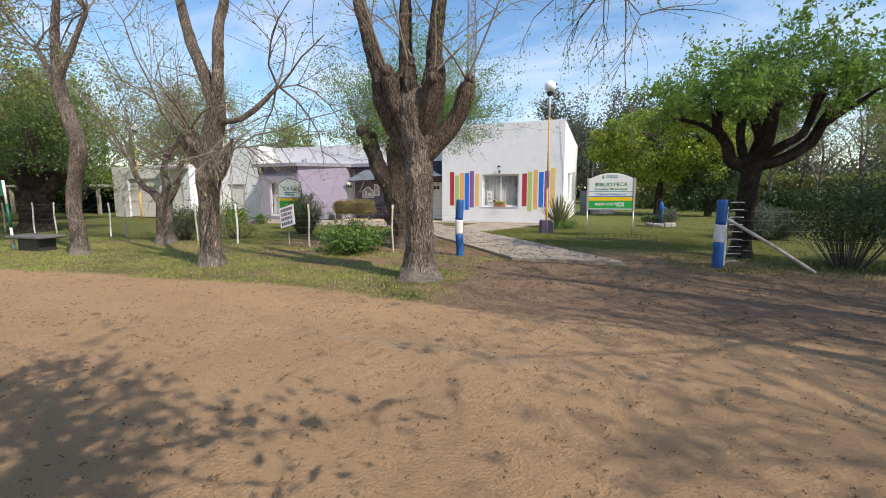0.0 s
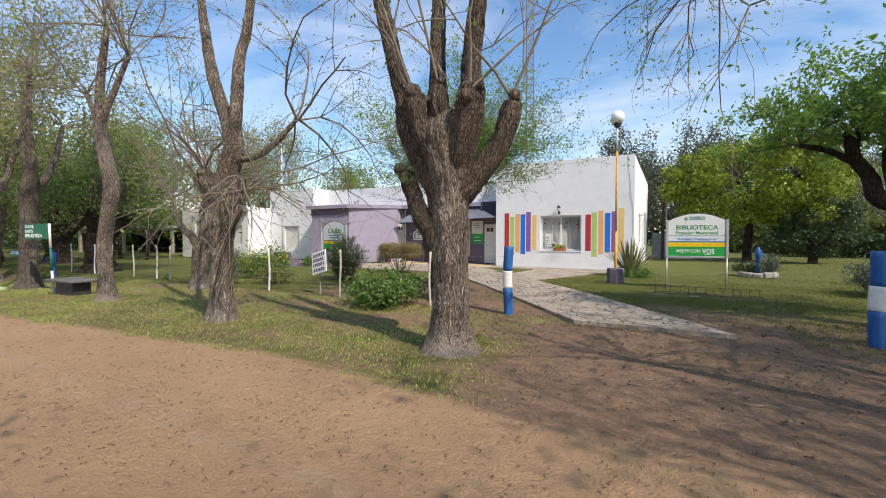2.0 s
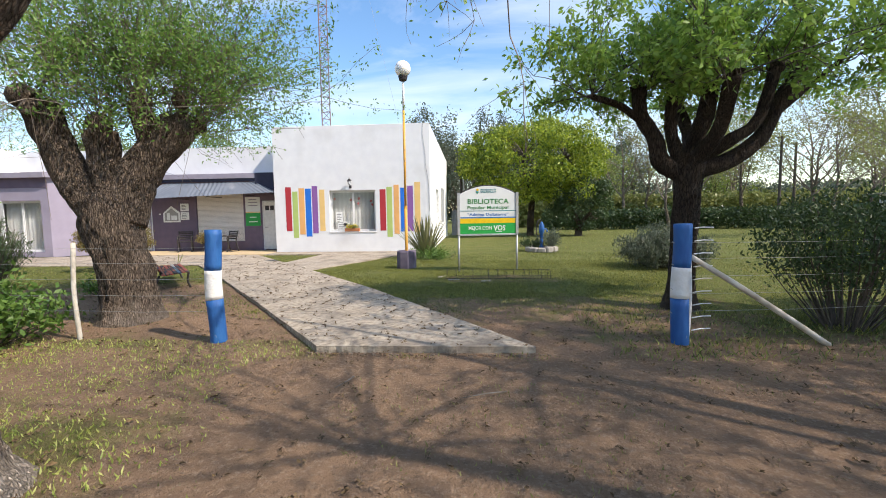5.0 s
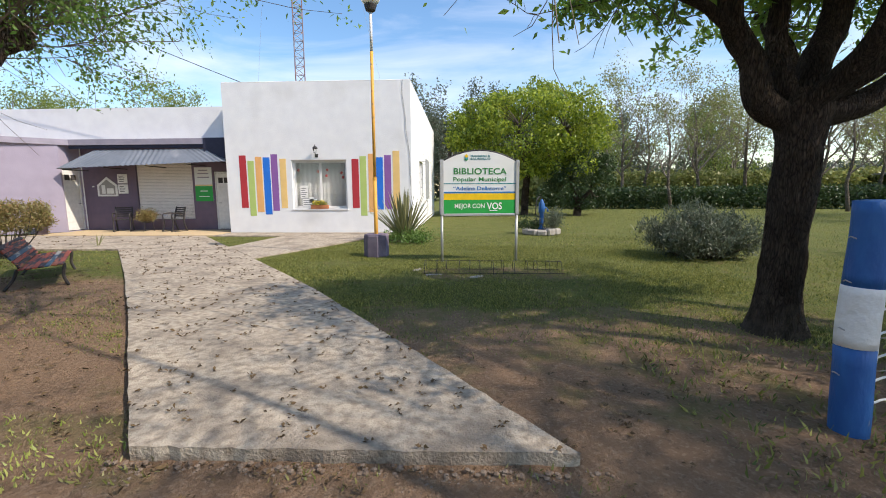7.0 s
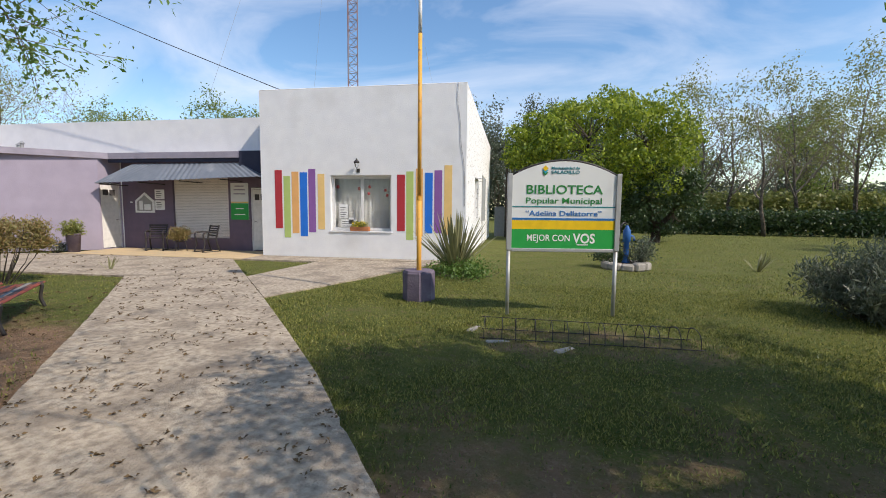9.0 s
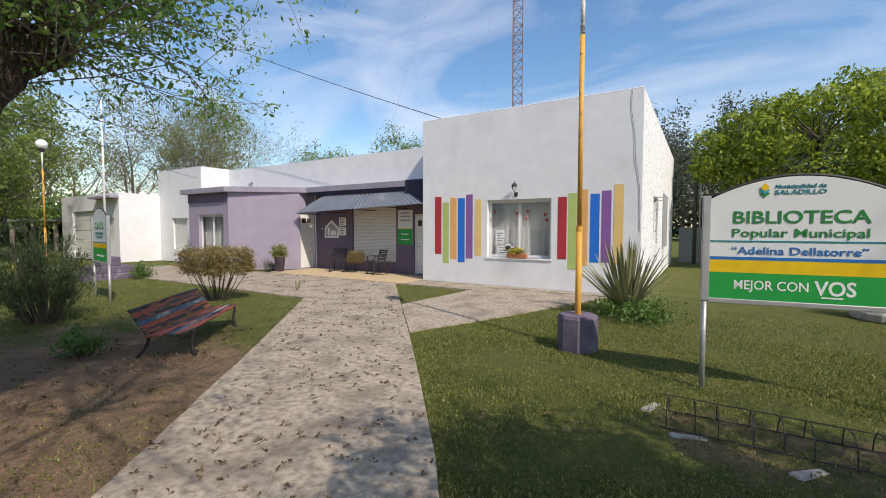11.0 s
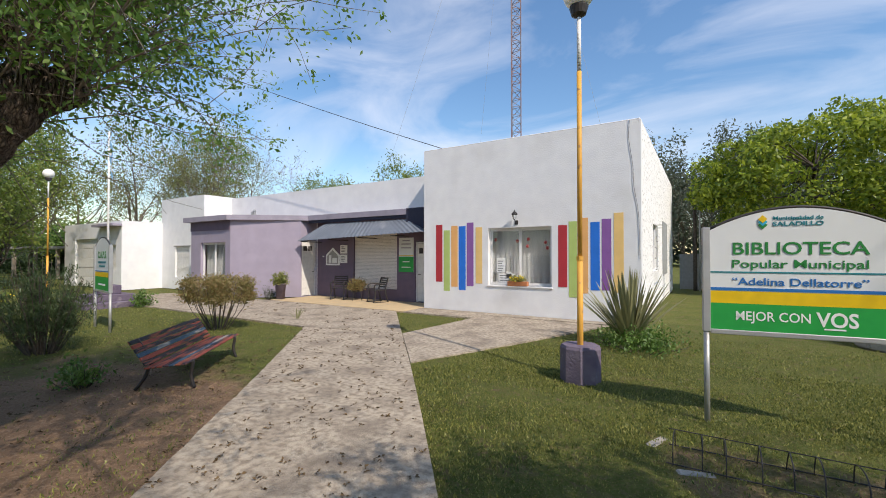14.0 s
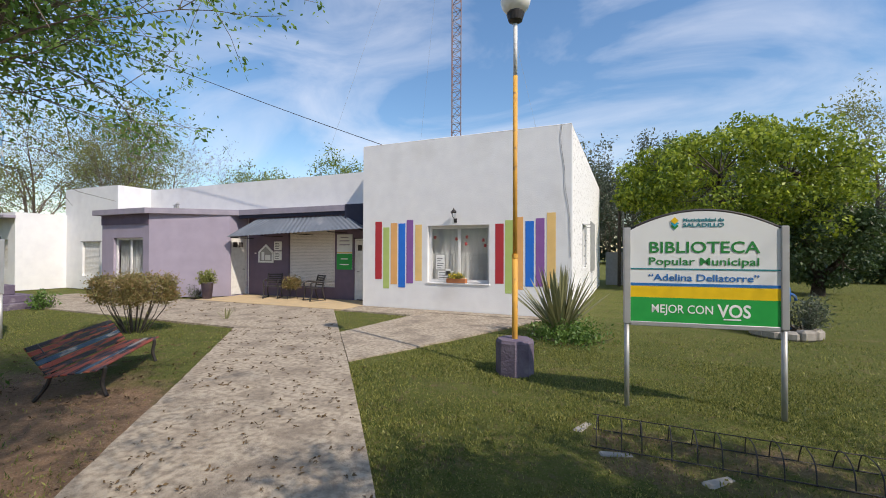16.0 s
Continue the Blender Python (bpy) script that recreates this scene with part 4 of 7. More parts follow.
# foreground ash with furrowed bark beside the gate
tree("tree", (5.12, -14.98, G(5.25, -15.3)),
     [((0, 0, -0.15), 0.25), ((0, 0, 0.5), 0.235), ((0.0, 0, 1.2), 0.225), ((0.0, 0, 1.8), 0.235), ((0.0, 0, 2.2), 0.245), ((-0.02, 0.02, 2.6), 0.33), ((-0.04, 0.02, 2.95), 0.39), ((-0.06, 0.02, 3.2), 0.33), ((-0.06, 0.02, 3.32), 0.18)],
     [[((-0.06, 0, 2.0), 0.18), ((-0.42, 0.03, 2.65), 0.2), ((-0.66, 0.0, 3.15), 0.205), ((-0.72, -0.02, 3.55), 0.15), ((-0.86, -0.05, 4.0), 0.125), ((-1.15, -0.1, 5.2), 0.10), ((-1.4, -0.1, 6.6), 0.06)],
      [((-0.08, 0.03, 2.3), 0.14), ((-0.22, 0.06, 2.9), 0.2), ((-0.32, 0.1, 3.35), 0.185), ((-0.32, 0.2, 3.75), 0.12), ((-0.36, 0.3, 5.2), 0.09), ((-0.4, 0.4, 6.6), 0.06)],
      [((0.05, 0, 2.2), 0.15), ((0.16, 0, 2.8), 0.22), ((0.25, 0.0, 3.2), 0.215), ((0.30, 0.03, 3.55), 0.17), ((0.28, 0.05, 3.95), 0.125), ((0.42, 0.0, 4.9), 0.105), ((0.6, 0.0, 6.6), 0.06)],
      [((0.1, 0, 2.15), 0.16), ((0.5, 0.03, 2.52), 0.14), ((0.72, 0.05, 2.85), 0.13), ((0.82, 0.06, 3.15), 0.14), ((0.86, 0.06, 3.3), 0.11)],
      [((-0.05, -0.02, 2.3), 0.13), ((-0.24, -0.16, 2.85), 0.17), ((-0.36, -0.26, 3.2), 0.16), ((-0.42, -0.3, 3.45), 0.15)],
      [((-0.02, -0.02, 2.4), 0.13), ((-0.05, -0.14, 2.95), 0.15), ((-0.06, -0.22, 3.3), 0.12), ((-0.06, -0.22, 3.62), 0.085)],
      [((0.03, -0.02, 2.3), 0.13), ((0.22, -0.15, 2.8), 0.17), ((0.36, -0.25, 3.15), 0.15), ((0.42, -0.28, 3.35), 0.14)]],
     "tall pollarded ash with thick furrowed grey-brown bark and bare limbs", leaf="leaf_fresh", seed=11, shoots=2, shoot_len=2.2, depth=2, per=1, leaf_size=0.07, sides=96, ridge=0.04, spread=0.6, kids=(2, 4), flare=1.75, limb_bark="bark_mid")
# slimmer one further along the verge
tree("tree", (0.35, -15.15, G(0, -15)),
     [((0, 0, -0.15), 0.21), ((0, 0, 0.6), 0.19), ((0.02, 0, 1.3), 0.19), ((0.05, 0, 1.8), 0.23), ((0.14, 0, 2.3), 0.24), ((0.28, 0, 2.8), 0.19), ((0.4, 0, 3.2), 0.175), ((0.4, 0, 3.5), 0.15)],
     [[((0.38, 0, 3.3), 0.13), ((0.1, 0, 4.0), 0.115), ((-0.2, 0, 4.7), 0.10), ((-0.45, 0.05, 5.5), 0.08), ((-0.8, 0.1, 6.8), 0.05)],
      [((0.42, 0, 3.3), 0.12), ((0.52, 0, 4.1), 0.105), ((0.54, 0.05, 4.76), 0.095), ((0.72, 0.1, 5.4), 0.08), ((1.0, 0.1, 6.8), 0.045)],
      [((0.05, 0, 2.05), 0.2), ((-0.25, -0.02, 2.4), 0.17), ((-0.45, -0.02, 2.72), 0.17)],
      [((0.05, -0.05, 2.3), 0.16), ((-0.05, -0.2, 2.55), 0.13), ((-0.1, -0.22, 2.7), 0.12)],
      [((0.1, 0, 1.7), 0.13), ((0.38, 0.03, 1.95), 0.1), ((0.52, 0.05, 2.2), 0.09), ((0.62, 0.06, 2.45), 0.08)],
      [((0.36, 0, 3.0), 0.08), ((0.8, 0.1, 2.98), 0.055), ((1.2, 0.2, 3.2), 0.05), ((1.7, 0.3, 3.6), 0.035)]],
     "slim pollarded ash with scarred bark and bare drooping twigs", leaf="leaf_fresh", seed=12, shoots=6, shoot_len=1.9, depth=2, per=1, leaf_size=0.06, lift=-0.13, sides=32, ridge=0.03, spread=0.8, up=0.5)
# leaning one
tree("tree", (-4.3, -15.0, G(0, -15)),
     [((0, 0, -0.15), 0.17), ((-0.02, 0, 0.6), 0.16), ((-0.08, 0, 1.3), 0.15), ((0.12, 0, 2.0), 0.15), ((0.35, 0, 2.6), 0.17), ((0.2, 0, 3.2), 0.16), ((-0.1, 0, 3.9), 0.15), ((-0.12, 0, 4.5), 0.13)],
     [[((-0.12, 0, 4.4), 0.12), ((-0.1, 0, 5.2), 0.1), ((0.05, 0.1, 6.6), 0.06)], [((-0.12, 0, 4.3), 0.1), ((0.3, 0.1, 5.0), 0.07), ((0.8, 0.2, 5.8), 0.05)], [((-0.05, 0, 3.8), 0.1), ((-0.6, 0.1, 4.5), 0.07), ((-1.2, 0.2, 5.2), 0.05)]],
     "crooked leaning ash on the grass verge", leaf="leaf_olive", seed=13, shoots=8, shoot_len=2.2, depth=2, per=2, leaf_size=0.08, sides=24, spread=0.9, up=0.4, lift=-0.03)
# pollard behind the fence, thick fork, leafy
tree("tree", (2.95, -11.0, G(0, -11)),
     [((0, 0, -0.15), 0.350), ((-0.03, 0, 0.55), 0.325), ((-0.12, 0, 1.0), 0.333), ((-0.2, -0.02, 1.45), 0.375), ((-0.24, 0, 1.75), 0.350), ((-0.26, 0, 1.9), 0.250)],
     [[((-0.08, 0.03, 1.45), 0.300), ((0.0, 0.2, 2.05), 0.275), ((0.18, 0.4, 2.5), 0.259), ((0.4, 0.56, 2.86), 0.300), ((0.48, 0.62, 3.04), 0.225)],
      [((0.2, 0.4, 2.6), 0.166), ((0.17, 0.25, 3.0), 0.158), ((0.15, 0.2, 3.25), 0.150)],
      [((0.26, 0.5, 2.7), 0.166), ((0.51, 0.8, 2.95), 0.141), ((0.61, 0.92, 3.06), 0.125)],
      [((-0.36, -0.05, 1.6), 0.250), ((-0.72, -0.08, 2.15), 0.225), ((-0.92, -0.12, 2.75), 0.200), ((-1.05, -0.15, 3.15), 0.217)],
      [((-0.25, 0.05, 1.7), 0.233), ((-0.36, 0.1, 2.4), 0.192), ((-0.38, 0.1, 2.8), 0.208)]],
     "old pollard ash with a thick dark fork and fresh leafy shoots", bark="bark_mid", leaf="leaf_fresh", seed=14, shoots=34, shoot_len=1.8, shoot_r=0.009, depth=1, per=18, leaf_size=0.058, leaf_spread=0.075, sides=64, ridge=0.06, spread=0.85, up=0.85, kids=(5, 7), lift=0.01, low=2.75, flare=1.3)
# dark many-armed pollard right of the gate
tree("tree", (11.25, -10.2, G(0, -10)),
     [((0.0, 0, -0.15), 0.187), ((0.0, 0, 0.6), 0.178), ((0.03, 0, 1.3), 0.178), ((0.05, 0, 1.8), 0.191), ((0.06, 0, 2.15), 0.226), ((0.06, 0, 2.35), 0.174)],
     [[((0.0, 0, 2.05), 0.139), ((-0.34, 0, 2.24), 0.131), ((-0.46, 0, 2.6), 0.113), ((-0.66, 0.02, 3.0), 0.100), ((-0.68, 0.02, 3.35), 0.104)],
      [((-0.1, 0, 2.3), 0.096), ((-0.17, 0.1, 2.75), 0.083), ((-0.13, 0.15, 3.4), 0.078)],
      [((0.1, 0.05, 2.2), 0.139), ((0.2, 0.1, 2.6), 0.126), ((0.36, 0.15, 2.95), 0.122), ((0.47, 0.2, 3.5), 0.113)],
      [((0.25, 0, 2.3), 0.096), ((0.6, -0.15, 2.55), 0.087), ((0.9, -0.2, 2.8), 0.078), ((1.12, -0.2, 3.5), 0.083)],
      [((0.1, 0, 2.1), 0.139), ((0.65, 0.03, 2.25), 0.126), ((1.12, 0.08, 2.58), 0.113), ((1.38, 0.1, 3.1), 0.096), ((1.66, 0.1, 3.52), 0.104)],
      [((0.05, -0.1, 2.2), 0.113), ((0.2, -0.5, 2.6), 0.100), ((0.1, -0.95, 3.2), 0.091)],
      [((0.1, 0.1, 2.25), 0.113), ((0.35, 0.6, 2.7), 0.096), ((0.3, 0.95, 3.3), 0.091)],
      [((-0.55, 0, 2.8), 0.061), ((-1.0, -0.15, 3.05), 0.044), ((-1.45, -0.2, 3.2), 0.035)],
      [((1.3, 0.1, 2.9), 0.061), ((1.8, 0.2, 3.3), 0.044), ((2.3, 0.2, 3.7), 0.035)]],
     "dark pollarded tree with crooked arms and a broad uneven leafy crown", bark="bark_dark", twig="dark_twig", leaf="leaf_spring", seed=15, shoots=9, shoot_len=1.1, shoot_r=0.012, depth=2, per=9, leaf_size=0.10, leaf_spread=0.06, sides=40, ridge=0.03, spread=0.95, up=0.62, kids=(3, 4), lift=0.0, low=3.1)

# thin tree with curled limbs behind the fence
tree("tree", (-4.6, -12.5, G(0, -12)),
     [((0, 0, -0.15), 0.22), ((0, 0, 0.5), 0.21), ((0.05, 0, 1.0), 0.22), ((0.1, 0, 1.4), 0.2)],
     [[((0.0, 0, 1.2), 0.14), ((-0.4, 0, 1.6), 0.11), ((-0.75, 0, 1.75), 0.09), ((-1.15, 0.05, 2.1), 0.07), ((-1.5, 0.1, 2.7), 0.05)],
      [((0.05, 0, 1.3), 0.14), ((0.25, 0, 1.8), 0.11), ((0.1, 0.05, 2.2), 0.1), ((0.3, 0.05, 2.7), 0.08)],
      [((0.1, 0, 1.2), 0.14), ((0.5, 0.05, 1.7), 0.1), ((0.8, 0.1, 2.4), 0.07)]],
     "low tree with curled bare limbs behind the fence", leaf="leaf_olive", seed=16, shoots=8, shoot_len=2.0, depth=2, per=2, leaf_size=0.07, sides=20, spread=0.8, up=0.7)
# thick old pollard beyond the fence
for i, (px, py, sc) in enumerate(((-14.2, -11.0, 1.0), (-22.5, -9.5, 1.1))):
    tree("tree", (px, py, G(0, -12)),
         [((0, 0, -0.15), 0.55 * sc), ((0, 0, 0.6), 0.5 * sc), ((0, 0, 1.2), 0.52 * sc), ((0, 0, 1.7), 0.6 * sc)],
         [[((-0.2, 0, 1.4), 0.34), ((-0.7, 0.1, 2.0), 0.28), ((-1.2, 0.2, 2.5), 0.26)], [((0.1, 0, 1.5), 0.34), ((0.35, -0.2, 2.2), 0.28), ((0.6, -0.3, 2.8), 0.27)],
          [((0.1, 0.1, 1.4), 0.3), ((0.6, 0.5, 2.0), 0.25), ((1.1, 0.7, 2.4), 0.25)], [((-0.1, 0.1, 1.5), 0.3), ((-0.2, 0.5, 2.2), 0.24), ((-0.3, 0.9, 2.7), 0.24)]],
         "stout old pollard with knobby heads and leafy shoots", bark="bark_dark", twig="dark_twig", leaf="leaf_mid", seed=20 + i, shoots=16, shoot_len=2.3, shoot_r=0.02, depth=2, per=4, leaf_size=0.13, leaf_spread=0.16, sides=28, ridge=0.04, spread=0.7, up=0.8, group="old pollards")
# avenue of trees along the verge
for i, (px, h) in enumerate(((-9.2, 0.2), (-12.7, -0.1), (-17.6, 0.15), (-22.6, -0.1), (-28.0, 0.1), (-34.0, 0.0))):
    tree("tree", (px, -14.9 + 0.1 * (i % 2), G(0, -15)),
         [((0, 0, -0.15), 0.25), ((0.02 + h * 0.2, 0, 0.8), 0.22), ((h * 0.5, 0, 1.8), 0.21), ((h, 0, 2.7), 0.23), ((h, 0, 3.0), 0.2)],
         [[((h - 0.05, 0, 2.7), 0.15), ((h - 0.4, 0.1, 3.5), 0.11), ((h - 0.6, 0.1, 4.6), 0.085), ((h - 0.9, 0.2, 6.2), 0.05)],
          [((h + 0.05, 0, 2.7), 0.15), ((h + 0.35, 0, 3.5), 0.11), ((h + 0.4, -0.1, 4.8), 0.085), ((h + 0.6, -0.1, 6.4), 0.05)],
          [((h, 0.05, 2.8), 0.13), ((h + 0.05, 0.5, 3.6), 0.09), ((h + 0.1, 0.8, 5.0), 0.05)]],
         "verge tree with grey mottled trunk and thin olive spring leaves", bark="bark_pale" if i != 1 else "bark", leaf="leaf_olive", seed=30 + i, shoots=7, shoot_len=2.6, depth=2, per=5, leaf_size=0.12, leaf_spread=0.2, sides=20, spread=0.8, up=0.6, group="verge trees")
# two trees of the other verge, behind the walker
tree("tree", (15.2, -16.9, G(0, -16)),
            [((0, 0, -0.15), 0.3), ((0, 0, 1.0), 0.27), ((-0.1, 0, 2.0), 0.27), ((-0.2, 0, 2.8), 0.3)],
            [[((-0.2, 0, 2.6), 0.17), ((-1.0, 0.2, 3.6), 0.13), ((-2.0, 0.4, 4.6), 0.1), ((-3.0, 0.6, 5.4), 0.07)],
             [((-0.2, 0, 2.7), 0.16), ((0.3, 0.5, 3.5), 0.12), ((0.1, 1.1, 4.4), 0.09), ((0.6, 1.3, 5.2), 0.06)],
             [((-0.2, 0, 2.6), 0.16), ((-0.5, 0.9, 3.6), 0.12), ((-0.9, 1.6, 4.8), 0.09), ((-1.2, 2.0, 6.0), 0.06)],
             [((-0.1, 0, 2.6), 0.07), ((-1.4, 1.4, 4.0), 0.04), ((-3.4, 2.9, 5.6), 0.026), ((-5.4, 3.9, 6.3), 0.018), ((-6.8, 4.8, 6.2), 0.011)]],
            "bare spreading verge tree with drooping twigs", leaf="leaf_fresh", seed=41, shoots=12, shoot_len=2.2, depth=2, per=2, leaf_size=0.07, sides=16, spread=0.9, up=0.2, lift=-0.08)
tree("tree", (9.6, -23.95, G(0, -20)),
     [((0, 0, -0.15), 0.3), ((0, 0, 1.0), 0.27), ((0, 0, 2.0), 0.28), ((0, 0, 2.6), 0.3)],
     [[((-0.1, 0, 2.4), 0.2), ((-0.9, 0.4, 3.2), 0.16), ((-1.8, 0.7, 3.9), 0.15)], [((0, 0.1, 2.4), 0.2), ((-0.5, 1.0, 3.2), 0.15), ((-0.7, 1.9, 4.0), 0.14)],
      [((-0.1, -0.1, 2.4), 0.2), ((-0.9, -0.6, 3.3), 0.15), ((-1.6, -1.0, 4.2), 0.14)], [((0.1, 0, 2.4), 0.2), ((0.8, 0.2, 3.3), 0.15), ((1.4, 0.3, 4.2), 0.14)]],
     "leafy verge tree on the near side of the road", leaf="leaf_mid", seed=42, shoots=13, shoot_len=1.4, depth=1, per=10, leaf_size=0.15, leaf_spread=0.16, sides=16, spread=0.8, up=0.5)

# three trees out of view, added to throw dappled shade over soil and lawn
for i, (px, py, sc) in enumerate(((18.0, -13.6, 1.45), (16.4, -19.5, 1.0), (21.0, -17.0, 1.4))):
    tree("tree", (px, py, G(0, -16)),
         [((0, 0, -0.15), 0.24), ((0.15, 0.35, 1.0 * sc), 0.2), ((-0.1, -0.25, 1.7 * sc), 0.19), ((0.15, 0.3, 2.4 * sc), 0.18), ((0.05, 0, 3.0 * sc), 0.2)],
         [[((0, 0, 2.8 * sc), 0.15), ((-0.9, 0.3, 4.0 * sc), 0.11), ((-1.9, 0.6, 5.4 * sc), 0.07)], [((0, 0, 2.8 * sc), 0.15), ((0.7, -0.6, 4.2 * sc), 0.11), ((1.3, -1.3, 5.6 * sc), 0.07)],
          [((0, 0, 2.9 * sc), 0.14), ((0.1, 0.9, 4.2 * sc), 0.1), ((-0.4, 2.0, 5.6 * sc), 0.06)], [((0, 0, 2.9 * sc), 0.14), ((-0.2, -0.5, 4.6 * sc), 0.1), ((-0.7, -1.6, 6.2 * sc), 0.06)],
          [((0, 0, 3.0 * sc), 0.14), ((0.2, 0.2, 5.0 * sc), 0.1), ((0.2, 0.5, 7.0 * sc), 0.05)]],
         "unseen half-bare tree added to cast twiggy dappled shade", leaf="leaf_fresh", seed=45 + i, shoots=9, shoot_len=2.4, depth=2, per=2, leaf_size=0.13, leaf_spread=0.14, sides=12, spread=0.9, up=0.3, lift=0.0, group="roadside trees")


def wild_tree(name, at, height, crown, label, leaf, twig="twig", bark="bark_pale", seed=1, first=9, depth=3, per=4, leaf_size=0.16, leaf_spread=0.2,
              start=0.25, angle=0.55, lift=0.06, kids=(3, 4), stems=1, group=""):
    """A grown tree: tapered trunk, limbs that fork again and again, leaves at the twigs."""
    rng = np.random.default_rng(seed)
    t = thing(name, at, 0, label, "tree", group)
    ts, tips = Shape(), []
    for k in range(stems):
        lean = Vector((rng.normal(0, 0.05 + 0.12 * (stems > 1)), rng.normal(0, 0.05 + 0.12 * (stems > 1)), 1))
        pts = bend((rng.normal(0, 0.15) * (stems > 1), rng.normal(0, 0.15) * (stems > 1), -0.2), lean, height * 0.85, 8, rng, 0.10, 0.05)
        r0 = 0.014 * height / math.sqrt(stems)
        part("trunk", Shape().tube(pts, taper(r0, 0.02, 9), 10, True), bark, t, smooth=True)
        for i in range(first):
            u = start + (0.97 - start) * (i + rng.random()) / first
            q = u * 8
            j = min(int(q), 7)
            p = pts[j].lerp(pts[j + 1], q - j)
            a = rng.random() * 2 * math.pi
            L = crown * (1.0 - 0.55 * (u - start)) * rng.uniform(0.75, 1.1)
            d = Vector((math.cos(a), math.sin(a), 0.8 + 0.5 * u))
            twigs(ts, rng, p, d, L * 0.72, max(0.02, r0 * (1 - u) * 0.7), depth, tips, lift, 0.14, kids, angle, (0.45, 0.68), 4, (3, 2))
    part("branchwork", ts, twig, t, smooth=True)["kind"] = "stuff"
    if per:
        ob = new("crown", leaf_mesh("crown", leaves_round(rng, [tuple(p) for p in tips], per, leaf_spread, leaf_size), leaf))
        ob.parent = t
        ob["kind"] = "stuff"
    return t


def planted(ob, spots, seed):
    """Copies of a tree turned and scaled."""
    rng = random.Random(seed)
    for x, y, s in spots:
        copy_thing(ob, Matrix.Translation((x, y, -0.06)) @ Matrix.Rotation(rng.random() * 6.28, 4, "Z") @ Matrix.Diagonal((s, s, s * rng.uniform(0.92, 1.08), 1)))




def clump_tree(name, at, centre, radii, label, leaf, seed, clumps, per, leaf_size, size=(0.5, 1.0), twig="dark_twig", bark="bark_dark", stems=3, group=""):
    """A dense crown of separate leaf clumps round an ellipsoid, carried by forking limbs."""
    rng = np.random.default_rng(seed)
    t = thing(name, at, 0, label, "tree", group)
    c, R = np.array(centre, float), np.array(radii, float)
    q = unit(rng.normal(0, 1, (clumps, 3)))
    q *= (rng.uniform(0.45, 1.0, clumps) ** 0.5)[:, None]
    mids = c + q * R * (1 + 0.16 * np.sin(q[:, :1] * 7 + seed) * np.cos(q[:, 1:2] * 6))
    mids[:, 2] = np.maximum(mids[:, 2], c[2] - 0.72 * R[2])
    fork = Vector((c[0] * 0.5, c[1] * 0.5, max(0.8, c[2] - R[2] * 0.8)))
    part("trunk", Shape().tube(fine([(0, 0, -0.2), (0.05, 0, fork.z * 0.5), fork], 8), taper(0.26, 0.2, 8), 10), bark, t, smooth=True)
    heads = []
    for k in range(stems):
        a = 2 * math.pi * k / stems + rng.uniform(-0.4, 0.4)
        e = Vector(c) + Vector((0.45 * R[0] * math.cos(a), 0.45 * R[1] * math.sin(a), 0.1 * R[2]))
        part("limb", Shape().tube(fine([fork, fork.lerp(e, 0.5) + Vector(rng.normal(0, 0.2, 3)), e], 9), taper(0.15, 0.06, 9), 8), bark, t, smooth=True)
        heads += [fork.lerp(e, 0.6), e]
    ts = Shape()
    for p in mids[::2]:
        p = Vector(p)
        h = min(heads, key=lambda w: (w - p).length)
        ts.tube(fine([h, h.lerp(p, 0.5) + Vector(rng.normal(0, 0.2, 3)), p], 6), taper(0.04, 0.01, 6), 4, False)
    part("branchwork", ts, twig, t, smooth=True)["kind"] = "stuff"
    rad = rng.uniform(*size, clumps)
    d = unit(rng.normal(0, 1, (clumps * per, 3)))
    pos = np.repeat(mids, per, 0) + d * (np.repeat(rad, per) * rng.uniform(0.55, 1.05, len(d)))[:, None] * np.array((1, 1, 0.7))
    n = unit(d + 0.7 * rng.normal(0, 1, d.shape))
    up = unit(np.cross(n, rng.normal(0, 1, d.shape)) - np.array((0, 0, 0.35)))
    hh = leaf_size * rng.uniform(0.6, 1.3, len(d))
    ob = new("crown", leaf_mesh("crown", quads(pos, n, up, hh * 0.5, hh, 0.08), leaf))
    ob.parent = t
    ob["kind"] = "stuff"
    return t


clump_tree("tree", (12.0, 12.0, -0.05), (0.3, 0.0, 4.9), (4.5, 3.9, 2.9), "broad round tree with bright lime-green spring leaves", "leaf_lime", 51, 190, 190, 0.2)
clump_tree("tree", (14.9, 10.8, -0.05), (0.2, 0.0, 2.1), (1.9, 1.6, 1.9), "dark low evergreen tree under the lime-green one", "leaf_dark", 52, 60, 130, 0.17, (0.35, 0.6))
sparse = wild_tree("tree", (22.5, 24.0, -0.06), 12.0, 6.2, "tall half-bare tree with thin pale spring leaves", "leaf_olive", "twig", "bark_pale", 53, 10, 3, 4, 0.21, 0.35, 0.22, 0.5, 0.08, (3, 4), 1, "half-bare trees")
bare_far = wild_tree("tree", (26.0, 27.0, -0.06), 12.0, 5.0, "bare leafless tree with fine upright twigs", "leaf_olive", "twig", "bark_pale", 54, 9, 3, 0, 0.2, 0.25, 0.3, 0.5, 0.1, (3, 5), 1, "bare trees")
fresh = wild_tree("tree", (-24.5, -5.5, -0.06), 9.0, 4.6, "dense tree in fresh olive-green leaf", "leaf_park", "dark_twig", "bark_dark", 55, 14, 3, 5, 0.22, 0.28, 0.15, 0.65, 0.02, (3, 4), 1, "green trees")
